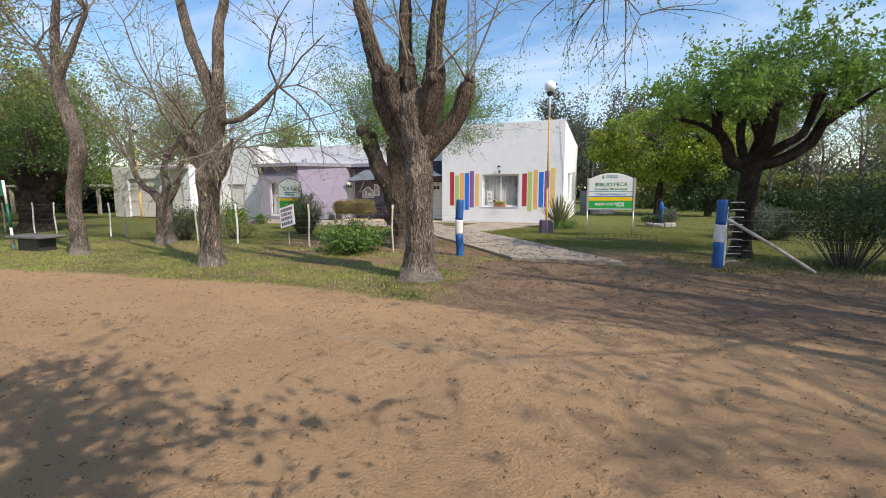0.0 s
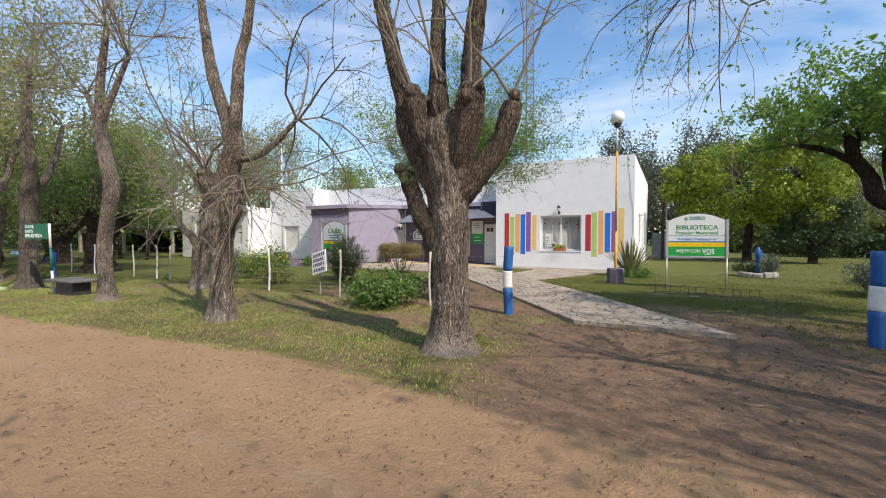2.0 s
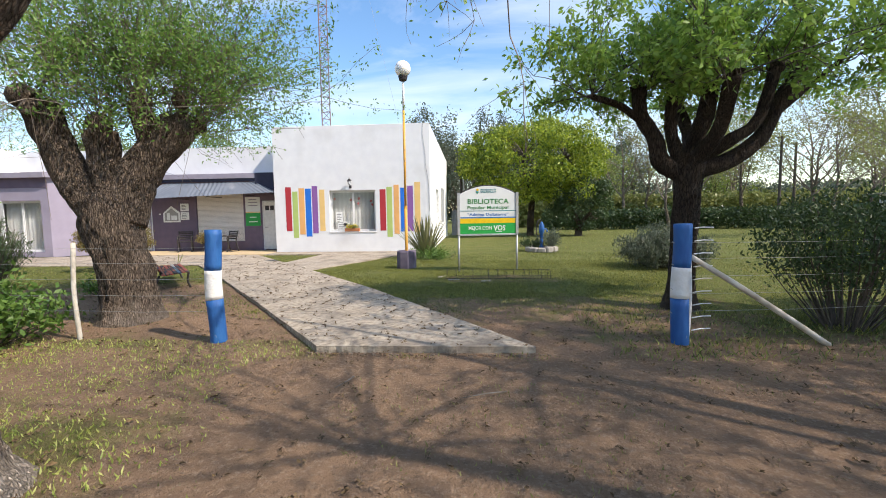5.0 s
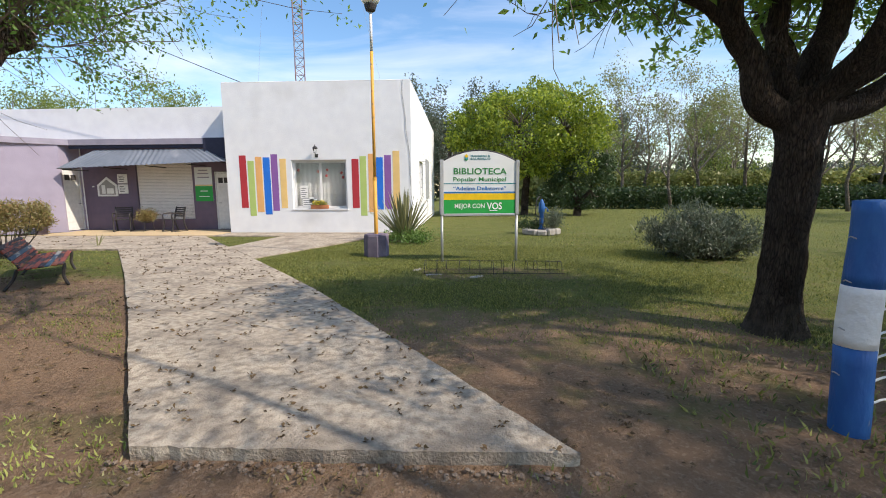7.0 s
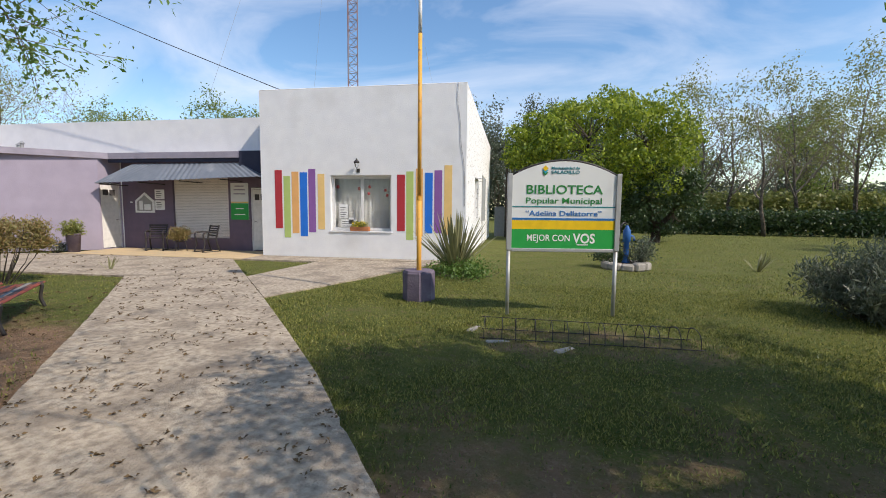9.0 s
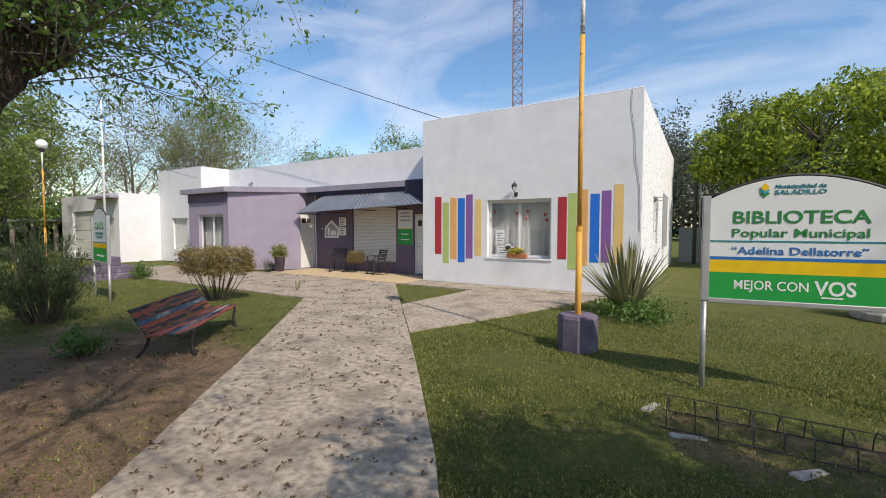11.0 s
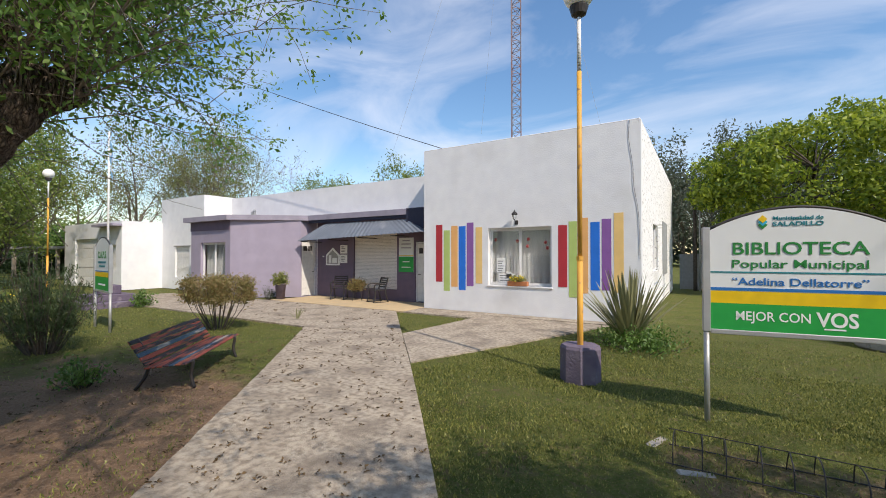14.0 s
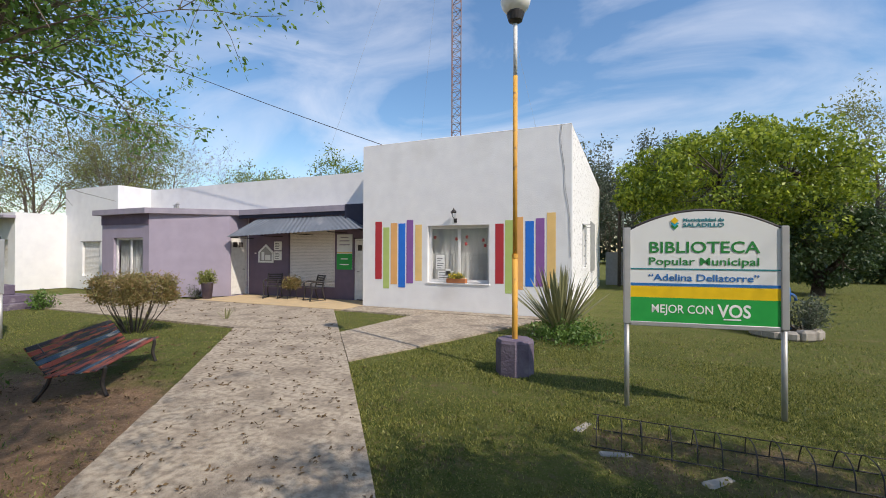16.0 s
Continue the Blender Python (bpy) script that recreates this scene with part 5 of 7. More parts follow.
tall = wild_tree("tree", (1.0, 66.0, -0.06), 22.0, 7.5, "very tall grey-green tree far behind the library", "leaf_grey", "twig", "bark_pale", 56, 20, 3, 4, 0.56, 0.8, 0.12, 0.6, 0.05, (3, 4), 1, "tall grey-green trees")
wild_tree("tree", (-29.0, 9.5, -0.06), 10.0, 8.6, "broad vase-shaped tree with fine brownish twigs and thin young leaves", "leaf_olive", "twig", "bark_pale", 57, 16, 3, 3, 0.15, 0.3, 0.2, 0.55, 0.07, (3, 5), 3)
planted(sparse, [(28.5, 23.0, 0.95), (33.5, 25.0, 1.05), (36.5, 21.0, 1.0), (41.0, 26.0, 1.1), (46.0, 18.0, 0.9), (19.0, 30.0, 0.9), (38.0, 34.0, 1.1), (50.0, 30.0, 1.0),
                 (-26.0, 8.0, 0.9), (-31.0, 5.0, 0.95), (-35.0, 12.0, 1.0), (-38.0, 0.0, 0.95), (-46.0, 6.0, 1.1), (-20.5, -12.5, 0.8), (-36.0, -9.0, 0.95), (-30.0, -20.0, 1.0), (30.0, 6.0, 0.8), (37.0, 8.0, 0.85)], 3)
planted(bare_far, [(24.5, 19.5, 0.85), (31.0, 29.0, 1.0), (43.0, 22.0, 0.9), (34.0, 15.0, 0.8), (-28.0, 12.0, 0.95), (-40.0, 8.0, 1.0), (-22.0, 14.0, 0.85), (52.0, 12.0, 1.0)], 4)
planted(fresh, [(-20.0, 25.0, 1.2), (-28.0, 19.0, 1.0), (-30.0, -3.5, 1.1), (-27.0, -10.5, 1.0), (-34.0, -14.0, 1.1), (-42.0, -5.0, 1.2), (-40.0, -19.0, 1.1), (-21.5, -5.5, 0.8), (-25.5, -13.0, 0.9), (-20.0, -18.5, 0.9), (-50.0, -12.0, 1.3),
                (-48.0, 20.0, 1.2), (-58.0, 4.0, 1.4), (40.0, 40.0, 1.3), (26.0, 42.0, 1.2), (58.0, 36.0, 1.4), (-36.0, 34.0, 1.3), (-62.0, -25.0, 1.4), (62.0, 10.0, 1.2)], 5)
planted(tall, [(5.0, 58.0, 0.7), (17.0, 52.0, 0.7), (23.5, 55.0, 0.68), (31.0, 54.0, 0.66), (9.5, 60.0, 0.85), (14.0, 64.0, 0.85), (20.0, 58.0, 0.75), (27.0, 62.0, 0.72), (-8.0, 74.0, 0.7), (36.0, 60.0, 0.7), (46.0, 54.0, 0.7)], 6)


def clump(name, at, radius, height, leaf, label, seed=1, stems=24, per=22, leaf_size=0.07, spread=0.1, twig="dark_twig", category="bush", upright=0.5, blades=0.45, flowers=None, group="", squash=1.0, low=0.3, dome=0.45, mass=None, boxy=1.0):
    """A bush: many thin stems from the ground, each with leaves."""
    rng = np.random.default_rng(seed)
    t = thing(name, at, 0, label, category, group)
    ss, tips = Shape(), []
    for _ in range(stems):
        a, r = rng.random() * 2 * math.pi, radius * math.sqrt(rng.random())
        z = height * (1 - dome * (r / radius) ** 2) * rng.uniform(0.75, 1.05)
        end = Vector((r * math.cos(a), r * math.sin(a) * squash, z))
        base = Vector((end.x * 0.25, end.y * 0.25, -0.05))
        midp = base.lerp(end, 0.5) + Vector((end.x * (0.25 - upright * 0.2), end.y * (0.25 - upright * 0.2), 0.05 * z))
        pts = [base, base.lerp(midp, 0.6), midp, end]
        ss.tube(fine(pts, 6), taper(0.012, 0.004, 6), 4, False)
        for k in range(0 if mass else 10):
            u = low + (1 - low) * rng.random() ** 0.6
            tips.append(tuple(fine(pts, 21)[int(u * 20)] + Vector(rng.normal(0, radius * 0.10, 3))))
    if mass:
        q = rng.normal(0, 1, (stems * 20, 3))
        q *= (rng.random(len(q)) ** 0.3 / np.linalg.norm(q, axis=1))[:, None]
        q = np.sign(q) * np.abs(q) ** boxy * (0.82 if boxy < 1 else 1.0)
        half = (mass[1] - mass[0]) / 2
        tips = [(a * radius, b * radius * squash, mass[0] + half + c * half) for a, b, c in q]
    part("stemwork", ss, twig, t)["kind"] = "stuff"
    v = leaves_round(rng, tips, max(1, per // 4), spread, leaf_size, -upright, blades)
    v = v[np.repeat(v.reshape(-1, 4, 3)[:, 0, 2] > 0.02, 4)]
    ob = new("foliage", leaf_mesh("foliage", v, leaf))
    ob.parent = t
    ob["kind"] = "stuff"
    if flowers:
        top = [p for p in tips if p[2] > height * 0.45][::3]
        fo = new("flowers", leaf_mesh("flowers", leaves_round(rng, top, 5, 0.03, 0.05, 0, 0.9), flowers))
        fo.parent = t
        fo["kind"] = "stuff"
    return t


clump("bush", (-2.05, -5.6, -0.04), 0.98, 1.2, "leaf_brown", "rounded trimmed bush with rusty green leaves beside the bench", 61, 26, 110, 0.055, 0.07, low=0.8, dome=0.05, mass=(0.62, 1.22), boxy=0.45, squash=0.7)
clump("bush", (2.1, -12.35, -0.07), 0.85, 0.75, "leaf_mid", "low spreading green bush by the wire fence", 62, 40, 36, 0.10, 0.10, "dark_twig", upright=0.2)
clump("shrub", (-2.4, -8.6, -0.05), 0.78, 1.75, "leaf_feather", "upright feathery dark green shrub", 63, 80, 40, 0.10, 0.04, upright=1.2, blades=0.14)
clump("bush", (-5.6, -9.3, -0.05), 1.0, 1.15, "leaf_mid", "green bush with yellow flowers", 64, 46, 36, 0.09, 0.1, flowers="flower_yellow")
clump("bush", (-8.2, -8.6, -0.05), 0.9, 0.9, "leaf_lime", "yellowish green garden bush", 65, 30, 32, 0.08, 0.1, flowers="flower_yellow")
clump("shrub", (13.1, -5.4, -0.04), 1.15, 1.0, "leaf_grey", "rounded grey-green lavender-like shrub on the lawn", 66, 90, 90, 0.10, 0.055, upright=0.9, blades=0.2)
clump("bush", (12.75, -11.3, -0.07), 0.95, 1.65, "leaf_dark", "tall dark bush with many bare stems beside the gate", 67, 60, 34, 0.06, 0.10, upright=0.9, mass=(0.45, 1.72))
clump("bush", (14.6, -10.9, -0.07), 1.1, 1.9, "leaf_dark", "tall dark evergreen bush by the fence", 68, 60, 36, 0.065, 0.11, upright=0.8, mass=(0.55, 1.75))
clump("bush", (17.6, -5.6, -0.05), 0.9, 1.2, "leaf_lime", "yellow-green rounded bush on the lawn", 69, 36, 36, 0.09, 0.1)
clump("bush", (-4.9, -11.6, -0.06), 0.7, 1.3, "leaf_grey", "thin grey-green shrub beside the fence", 70, 34, 24, 0.08, 0.09, upright=1.0)
clump("bush", (-3.6, -10.6, -0.06), 0.6, 0.7, "leaf_olive", "low olive-green garden bush", 71, 24, 24, 0.07, 0.09)
clump("bush", (0.6, -9.0, -0.05), 0.35, 0.35, "leaf_mid", "small garden plant on bare soil", 72, 12, 20, 0.07, 0.06)


def hedge(name, x0, y0, x1, y1, depth, height, leaf, label, seed, dense=120, size=0.22):
    rng = np.random.default_rng(seed)
    L = math.hypot(x1 - x0, y1 - y0)
    n = int(L * dense)
    u, w, z = rng.random(n), rng.normal(0, depth / 3, n), height * rng.random(n) ** 0.7 * (0.8 + 0.25 * np.sin(rng.random(n) * 3))
    c = np.stack([x0 + (x1 - x0) * u - (y1 - y0) / L * w, y0 + (y1 - y0) * u + (x1 - x0) / L * w, z - 0.05], 1)
    ob = new(name, leaf_mesh(name, leaves_round(rng, c, 2, 0.12, size, 0.2, 0.6), leaf))
    return tagged(ob, label, "hedge", kind="stuff")


hedge("hedge", 14.5, 22.0, 60.0, 17.0, 1.6, 1.7, "leaf_dark", "dark clipped hedge along the far edge of the lawn", 81, 420)
hedge("hedge", -26.0, 7.0, -70.0, -4.0, 2.0, 2.0, "leaf_dark", "dark hedge along the far edge of the park", 82, 300)
hedge("far_woods", 12.0, 31.0, 66.0, 25.0, 3.0, 3.3, "leaf_olive", "belt of pale scrub behind the hedge", 86, 420, 0.36)
hedge("far_woods", -24.0, 12.0, -68.0, 2.0, 3.0, 4.0, "leaf_mid", "belt of scrub along the park edge", 87, 300, 0.34)
hedge("far_woods", -90.0, 60.0, 90.0, 75.0, 8.0, 7.0, "leaf_grey", "far belt of grey-green woodland", 83, 120, 0.7)
hedge("far_woods", 70.0, 75.0, 90.0, -40.0, 8.0, 6.0, "leaf_grey", "far belt of woodland beyond the lawn", 84, 120, 0.7)
hedge("far_woods", -80.0, 70.0, -75.0, -60.0, 8.0, 7.0, "leaf_mid", "far belt of park trees", 85, 120, 0.7)


def sword_plant(at, n, length, label, seed, width=0.05):
    rng = np.random.default_rng(seed)
    t = thing("sword_leaf_plant", at, 0, label, "plant")
    for i in range(n):
        s = Shape()
        a = rng.random() * 2 * math.pi
        tilt = rng.uniform(0.05, 0.78)
        L = length * rng.uniform(0.7, 1.1)
        d = Vector((math.cos(a) * math.sin(tilt), math.sin(a) * math.sin(tilt), math.cos(tilt)))
        side_v = Vector((-math.sin(a), math.cos(a), 0))
        vs = []
        for k in range(6):
            u = k / 5
            p = d * (L * u) + Vector((0, 0, -0.22 * L * u * u * math.sin(tilt))) + Vector((math.cos(a), math.sin(a), 0)) * 0.05
            w = width * (0.7 + 0.6 * u) * (1 - u ** 3) * 0.5 + 0.002
            vs += [p - side_v * w, p + d.cross(side_v) * w * 0.4, p + side_v * w]
        fs = [(3 * k + j, 3 * k + j + 1, 3 * k + j + 4, 3 * k + j + 3) for k in range(5) for j in (0, 1)]
        s.add(vs, fs)
        part("leaf", s, "spiky", t)
    return t


sword_plant((6.45, -2.4, -0.03), 80, 1.5, "large variegated flax with stiff sword-shaped leaves", 91, 0.088)
clump("ground_cover", (6.7, -2.6, -0.05), 0.85, 0.28, "leaf_mid", "low green leafy plants round the flax", 92, 50, 30, 0.07, 0.09, category="plant")
sword_plant((14.0, -0.2, -0.04), 16, 0.6, "small yellowish sword-leaved plant on the lawn", 93)
sword_plant((-1.6, -3.7, -0.0), 7, 0.35, "small tuft growing at the concrete edge", 94, 0.03)


# ---- gate, fence and posts ----
def round_post(s, r, z0, z1, x=0.0, y=0.0, top=True, sides=14, seed=0.0):
    pts = [(x + 0.012 * math.sin(seed + 5 * z), y + 0.01 * math.cos(seed + 4 * z), z) for z in np.linspace(z0, z1, 8)]
    s.tube(pts, [r * (1 + 0.05 * noise.noise(Vector((seed, z, 0)))) for z in np.linspace(z0, z1, 8)], sides, True, lambda p, q, rr: rr * (1 + 0.06 * noise.noise(Vector((q.x * 2, q.y * 2, p.z * 3 + seed)))))
    return s


def gate_post(at, seed):
    t = thing("gate_post", at, 0, "rough wooden gate post painted in blue, white and blue bands", "post", "gate posts")
    part("post_foot", round_post(Shape(), 0.095, -0.2, 0.52, seed=seed), "blue_paint", t, "blue painted lower band", smooth=True)
    part("post_band", round_post(Shape(), 0.097, 0.52, 0.87, seed=seed), "white_paint", t, "white painted middle band", smooth=True)
    part("post_top", round_post(Shape(), 0.095, 0.87, 1.36, seed=seed), "blue_paint", t, "blue painted top band", smooth=True)
    for z in (0.35, 0.62, 0.9, 1.15):
        part("wire_staple", Shape().tube([(-0.1, 0.02, z), (-0.108, 0.0, z + 0.01), (-0.1, -0.03, z)], 0.004, 5), "galv", t)
    return t


gate_post((4.9, -12.02, -0.07), 1.0)
gate_post((10.38, -12.0, -0.07), 2.4)
solo("gate_bar", Shape().tube(fine([(0, 0, 0.98), (0.72, -0.01, 0.52), (1.5, -0.03, -0.02)], 10), [0.032] * 10, 8, True, bark_jitter(0.006)), "pale_wood", (10.48, -12.0, -0.06), 0, "peeling white brace pole leaning from the gate post", "brace", smooth=True)


def fence(name, posts, label, height=1.15):
    t = thing(name, (0, 0, 0), 0, label, "fence")
    for i, (x, y) in enumerate(posts):
        part("fence_post", round_post(Shape(), 0.027, -0.2, height, x, y, sides=8, seed=i * 1.7), "pale_wood" if i % 3 else "white_paint", t, smooth=True)
    for z in (0.3, 0.5, 0.7, 0.9, 1.08):
        for (xa, ya), (xb, yb) in zip(posts, posts[1:]):
            part("wire", Shape().tube([(xa, ya - 0.03, z), ((xa + xb) / 2, (ya + yb) / 2 - 0.03, z - 0.015), (xb, yb - 0.03, z)], 0.0025, 4, False), "galv", t)
    return t


fence("wire_fence", [(4.85, -12.0), (3.05, -11.98), (0.4, -11.95), (-2.3, -11.9), (-4.1, -11.8), (-7.6, -11.7), (-8.6, -11.6), (-10.4, -11.5), (-12.0, -11.5), (-13.2, -11.6), (-15.0, -11.7), (-18.5, -11.9), (-22.0, -12.0)], "wire fence on slim whitewashed wooden posts")
fence("wire_fence", [(10.48, -11.98), (13.3, -11.6), (16.5, -11.5), (21.0, -11.4)], "wire fence running on from the gate post")
for z in np.linspace(0.12, 1.3, 9):
    solo("wire_sleeve", Shape().tube([(0, 0, 0), (0.12, 0.05, 0.008), (0.26, 0.1, 0.0)], 0.007, 6), "white_paint", (10.54, -11.95, float(z) - 0.06), 0, "white sleeve on a fence wire beside the gate post", "fence fitting", "wire sleeves")

# hand-lettered board by the fence
board = thing("warning_board", (-0.5, -11.75, -0.06), -8, "leaning white hand-painted board on a stick", "sign")
part("stick", Shape().box(-0.02, 0.0, -0.15, 0.02, 0.03, 0.95, 0.004), "grey_wood", board)
face = part("panel", Shape().box(-0.3, -0.02, -0.3, 0.3, 0.0, 0.3, 0.004), "paper", board, "white painted panel")
face.matrix_basis = pose(0, -0.006, 0.85, -8, -14, 0)
rb = random.Random(5)
for row, zc in enumerate((0.2, 0.07, -0.06, -0.2)):
    x = -0.24
    while x < 0.2:
        w = rb.uniform(0.03, 0.07)
        part("lettering", Shape().box(x, -0.025, zc - 0.045, x + w, -0.019, zc + 0.045), "dark_purple" if row < 3 else "ink", face)
        x += w + 0.025


# ---- signs ----
def lettering(text, size, x, z, y, material, parent, bold=0.006, align="CENTER", spacing=1.0, name="lettering", width=None):
    cu = bpy.data.curves.new(name, "FONT")
    cu.body, cu.size, cu.align_x, cu.offset, cu.extrude, cu.space_character = text, size, align, bold, 0.0015, spacing
    cu.resolution_u = 3
    tmp = bpy.data.objects.new(name, cu)
    scene.collection.objects.link(tmp)
    dg = bpy.context.evaluated_depsgraph_get()
    me = bpy.data.meshes.new_from_object(tmp.evaluated_get(dg))
    bpy.data.objects.remove(tmp)
    bpy.data.curves.remove(cu)
    me.materials.clear()
    me.materials.append(M[material])
    if width:
        xs = [v.co.x for v in me.vertices]
        me.transform(Matrix.Diagonal((width / (max(xs) - min(xs)), 1, 1, 1)))
    ob = new(name, me)
    ob.parent = parent
    ob.matrix_basis = pose(x, y, z, 90, 0, 0)
    return ob


def arch(x0, x1, z0, z1, rise, n=20):
    """Outline of a panel with an arched top."""
    return [(x0, z0), (x1, z0)] + [(x1 + (x0 - x1) * i / n, z1 + rise * (1 - (2 * i / n - 1) ** 2)) for i in range(n + 1)]


def panel(outline, y0, y1):
    s = Shape().prism(outline, -y1, -y0)
    s.v = [(x, -z, y) for x, y, z in s.v]
    s.f = [f for f in s.f]
    return s


def framed_sign(at, rz, label, w=1.44):
    t = thing("sign", at, rz, label, "sign", "arched signs")
    h = w / 2
    for sx in (-h - 0.035, h + 0.035):
        part("post", Shape().box(sx - 0.035, -0.035, 0.9, sx + 0.035, 0.035, 1.98, 0.006), "alu_frame", t, "square aluminium upright")
        part("leg", Shape().tube([(sx, 0, -0.2), (sx, 0, 0.9)], 0.028, 10), "galv", t, "round steel leg", smooth=True)
    part("rail", Shape().box(-h, -0.025, 0.88, h, 0.025, 0.93, 0.006), "alu_frame", t)
    part("panel", panel(arch(-h, h, 0.93, 1.95, 0.2), -0.012, 0.012), "sign_white", t, "white arched panel")
    top = [(x, 0, z + 0.012) for x, z in arch(-h, h, 0.93, 1.95, 0.2)[2:]]
    part("trim", Shape().tube(top, 0.016, 6), "black_metal", t, "thin dark rim", smooth=True)
    return t, h


lib, h = framed_sign((8.45, -5.98, 0.005), 7.5, "arched white and green library sign on two steel legs")
F = -0.013
part("band", Shape().box(-h, F - 0.003, 0.93, h, F, 1.20, 0.0), "sign_green", lib, "green lower band")
part("band", Shape().box(-h, F - 0.003, 1.20, h, F, 1.325, 0.0), "sign_yellow", lib, "yellow band")
part("line", Shape().box(-h, F - 0.003, 1.33, h, F, 1.36, 0.0), "sign_blue", lib)
part("line", Shape().box(-h, F - 0.003, 1.51, h, F, 1.525, 0.0), "sign_teal", lib)
lettering("BIBLIOTECA", 0.172, 0, 1.70, F - 0.003, "sign_dark_green", lib, 0.0022, width=1.06)
lettering("Popular Municipal", 0.115, 0, 1.565, F - 0.003, "sign_dark_green", lib, 0.001, width=1.055)
lettering("\u201cAdelina Dellatorre\u201d", 0.105, 0, 1.39, F - 0.003, "sign_blue", lib, 0.001, width=1.06)
lettering("MEJOR CON", 0.13, -0.20, 1.035, F - 0.004, "paper", lib, 0.001, width=0.6)
lettering("VOS", 0.19, 0.30, 1.01, F - 0.004, "paper", lib, 0.004, width=0.31)
part("underline", Shape().box(0.2, F - 0.006, 0.978, 0.36, F - 0.003, 0.992), "paper", lib)
lettering("Municipalidad de", 0.05, 0.01, 2.04, F - 0.003, "sign_teal", lib, 0.001, width=0.39)
lettering("SALADILLO", 0.06, 0.01, 1.98, F - 0.003, "sign_teal", lib, 0.001, width=0.395)
for mk, dz, m2 in (("mark", 0.03, "sign_yellow"), ("mark", 0.0, "sign_cyan"), ("mark", -0.03, "sign_dark_green")):
    part(mk, Shape().box(-0.028, -0.002, -0.028, 0.028, 0.002, 0.028), m2, lib).matrix_basis = pose(-0.27, F - 0.004 - 0.004 * (dz > 0) - 0.002 * (dz == 0), 2.02 + dz, 0, 45, 0)

caps, h = framed_sign((-4.3, -7.05, -0.05), -8, "arched white and green health post sign on two legs", 1.3)
part("band", Shape().box(-h, F - 0.003, 0.93, h, F, 1.24, 0.0), "sign_green", caps, "green lower band")
part("band", Shape().box(-h, F - 0.003, 1.24, h, F, 1.35, 0.0), "sign_yellow", caps, "yellow band")
part("line", Shape().box(-h, F - 0.003, 1.355, h, F, 1.38, 0.0), "sign_blue", caps)
lettering("C.A.P.S.", 0.22, 0, 1.68, F - 0.003, "sign_dark_green", caps, 0.006, spacing=1.1)
for z, w in ((1.58, 0.7), (1.49, 0.55), (1.06, 0.6)):
    part("lettering", Shape().box(-w / 2, F - 0.006, z - 0.02, w / 2, F - 0.003, z + 0.02), "sign_teal" if z > 1.2 else "paper", caps)

# direction plate at the roadside
dirn = thing("direction_sign", (-7.2, -15.15, -0.08), 12, "dark green street plate on a green and white striped post", "sign")
for i, (z0, z1, mm) in enumerate(((-0.2, 0.16, "white_paint"), (0.16, 0.62, "white_paint"), (0.62, 1.25, "plate_green"), (1.25, 1.9, "white_paint"))):
    part("post", Shape().tube([(0.25 - 0.05 * z0, 0, z0), (0.25 - 0.05 * z1, 0, z1)], 0.03, 8), mm, dirn, smooth=True)
part("plate", Shape().box(-0.82, -0.02, 1.48, 0.15, 0.0, 1.9, 0.004), "plate_green", dirn, "dark green plate")
for txt, z, sz in (("C.A.P.S.", 1.785, 0.11), ("S.A.P.S.", 1.66, 0.11), ("BIBLIOTECA", 1.53, 0.125)):
    lettering(txt, sz, -0.77, z, -0.022, "paper", dirn, 0.003, "LEFT")


# ---- lamps ----
def globe_lamp(at, label, plinth=True):
    t = thing("street_lamp", at, 14, label, "lamp", "globe lamps")
    if plinth:
        part("plinth", Shape().lathe([(0.27, -0.1), (0.27, 0.46), (0.25, 0.5), (0.06, 0.5)], 8), "plinth", t, "octagonal plum-painted concrete plinth")
    part("pole", Shape().tube([(0, 0, -0.05), (0, 0, 1.7)], 0.042, 12), "orange_pole", t, "faded yellow-orange pole", smooth=True)
    part("sleeve", Shape().tube([(0, 0, 1.66), (0, 0, 1.72)], 0.048, 12), "orange_pole", t)
    part("pole_top", Shape().tube([(0, 0, 1.7), (0, 0, 4.3)], 0.034, 12), "orange_pole", t, smooth=True)
    part("mast_end", Shape().tube([(0, 0, 4.3), (0, 0, 5.12)], 0.03, 12), "white_paint", t, "bare whitish upper pole", smooth=True)
    part("collar", Shape().lathe([(0.03, 5.06), (0.1, 5.1), (0.13, 5.2), (0.12, 5.22)], 16), "black_metal", t, "dark lamp holder")
    part("globe", Shape().ball((0, 0, 5.4), 0.215, 14, 22), "globe", t, "white opal globe", smooth=True)
    return t


globe_lamp((6.22, -5.3, -0.04), "globe street lamp with a yellow-orange pole on an octagonal plinth")
globe_lamp((-17.3, -4.5, -0.05), "distant globe street lamp with a yellow-orange pole", False)

lamp = thing("wall_lantern", (3.17, 0.0, 2.68), 0, "small black wall lantern above the window", "lamp")
part("back_plate", Shape().box(-0.05, -0.02, -0.12, 0.05, 0.0, 0.0, 0.006), "black_metal", lamp)
part("arm", Shape().tube(fine([(0, -0.02, -0.05), (0, -0.1, -0.03), (0, -0.15, 0.03)], 8), 0.012, 6), "black_metal", lamp, smooth=True)
part("cage", Shape().lathe([(0.05, 0.02), (0.085, 0.16), (0.09, 0.17)], 6, (0, -0.15, 0)), "glass", lamp, "glass lantern body")
part("cap", Shape().lathe([(0.1, 0.17), (0.06, 0.22), (0.02, 0.25), (0.012, 0.29)], 6, (0, -0.15, 0)), "black_metal", lamp)

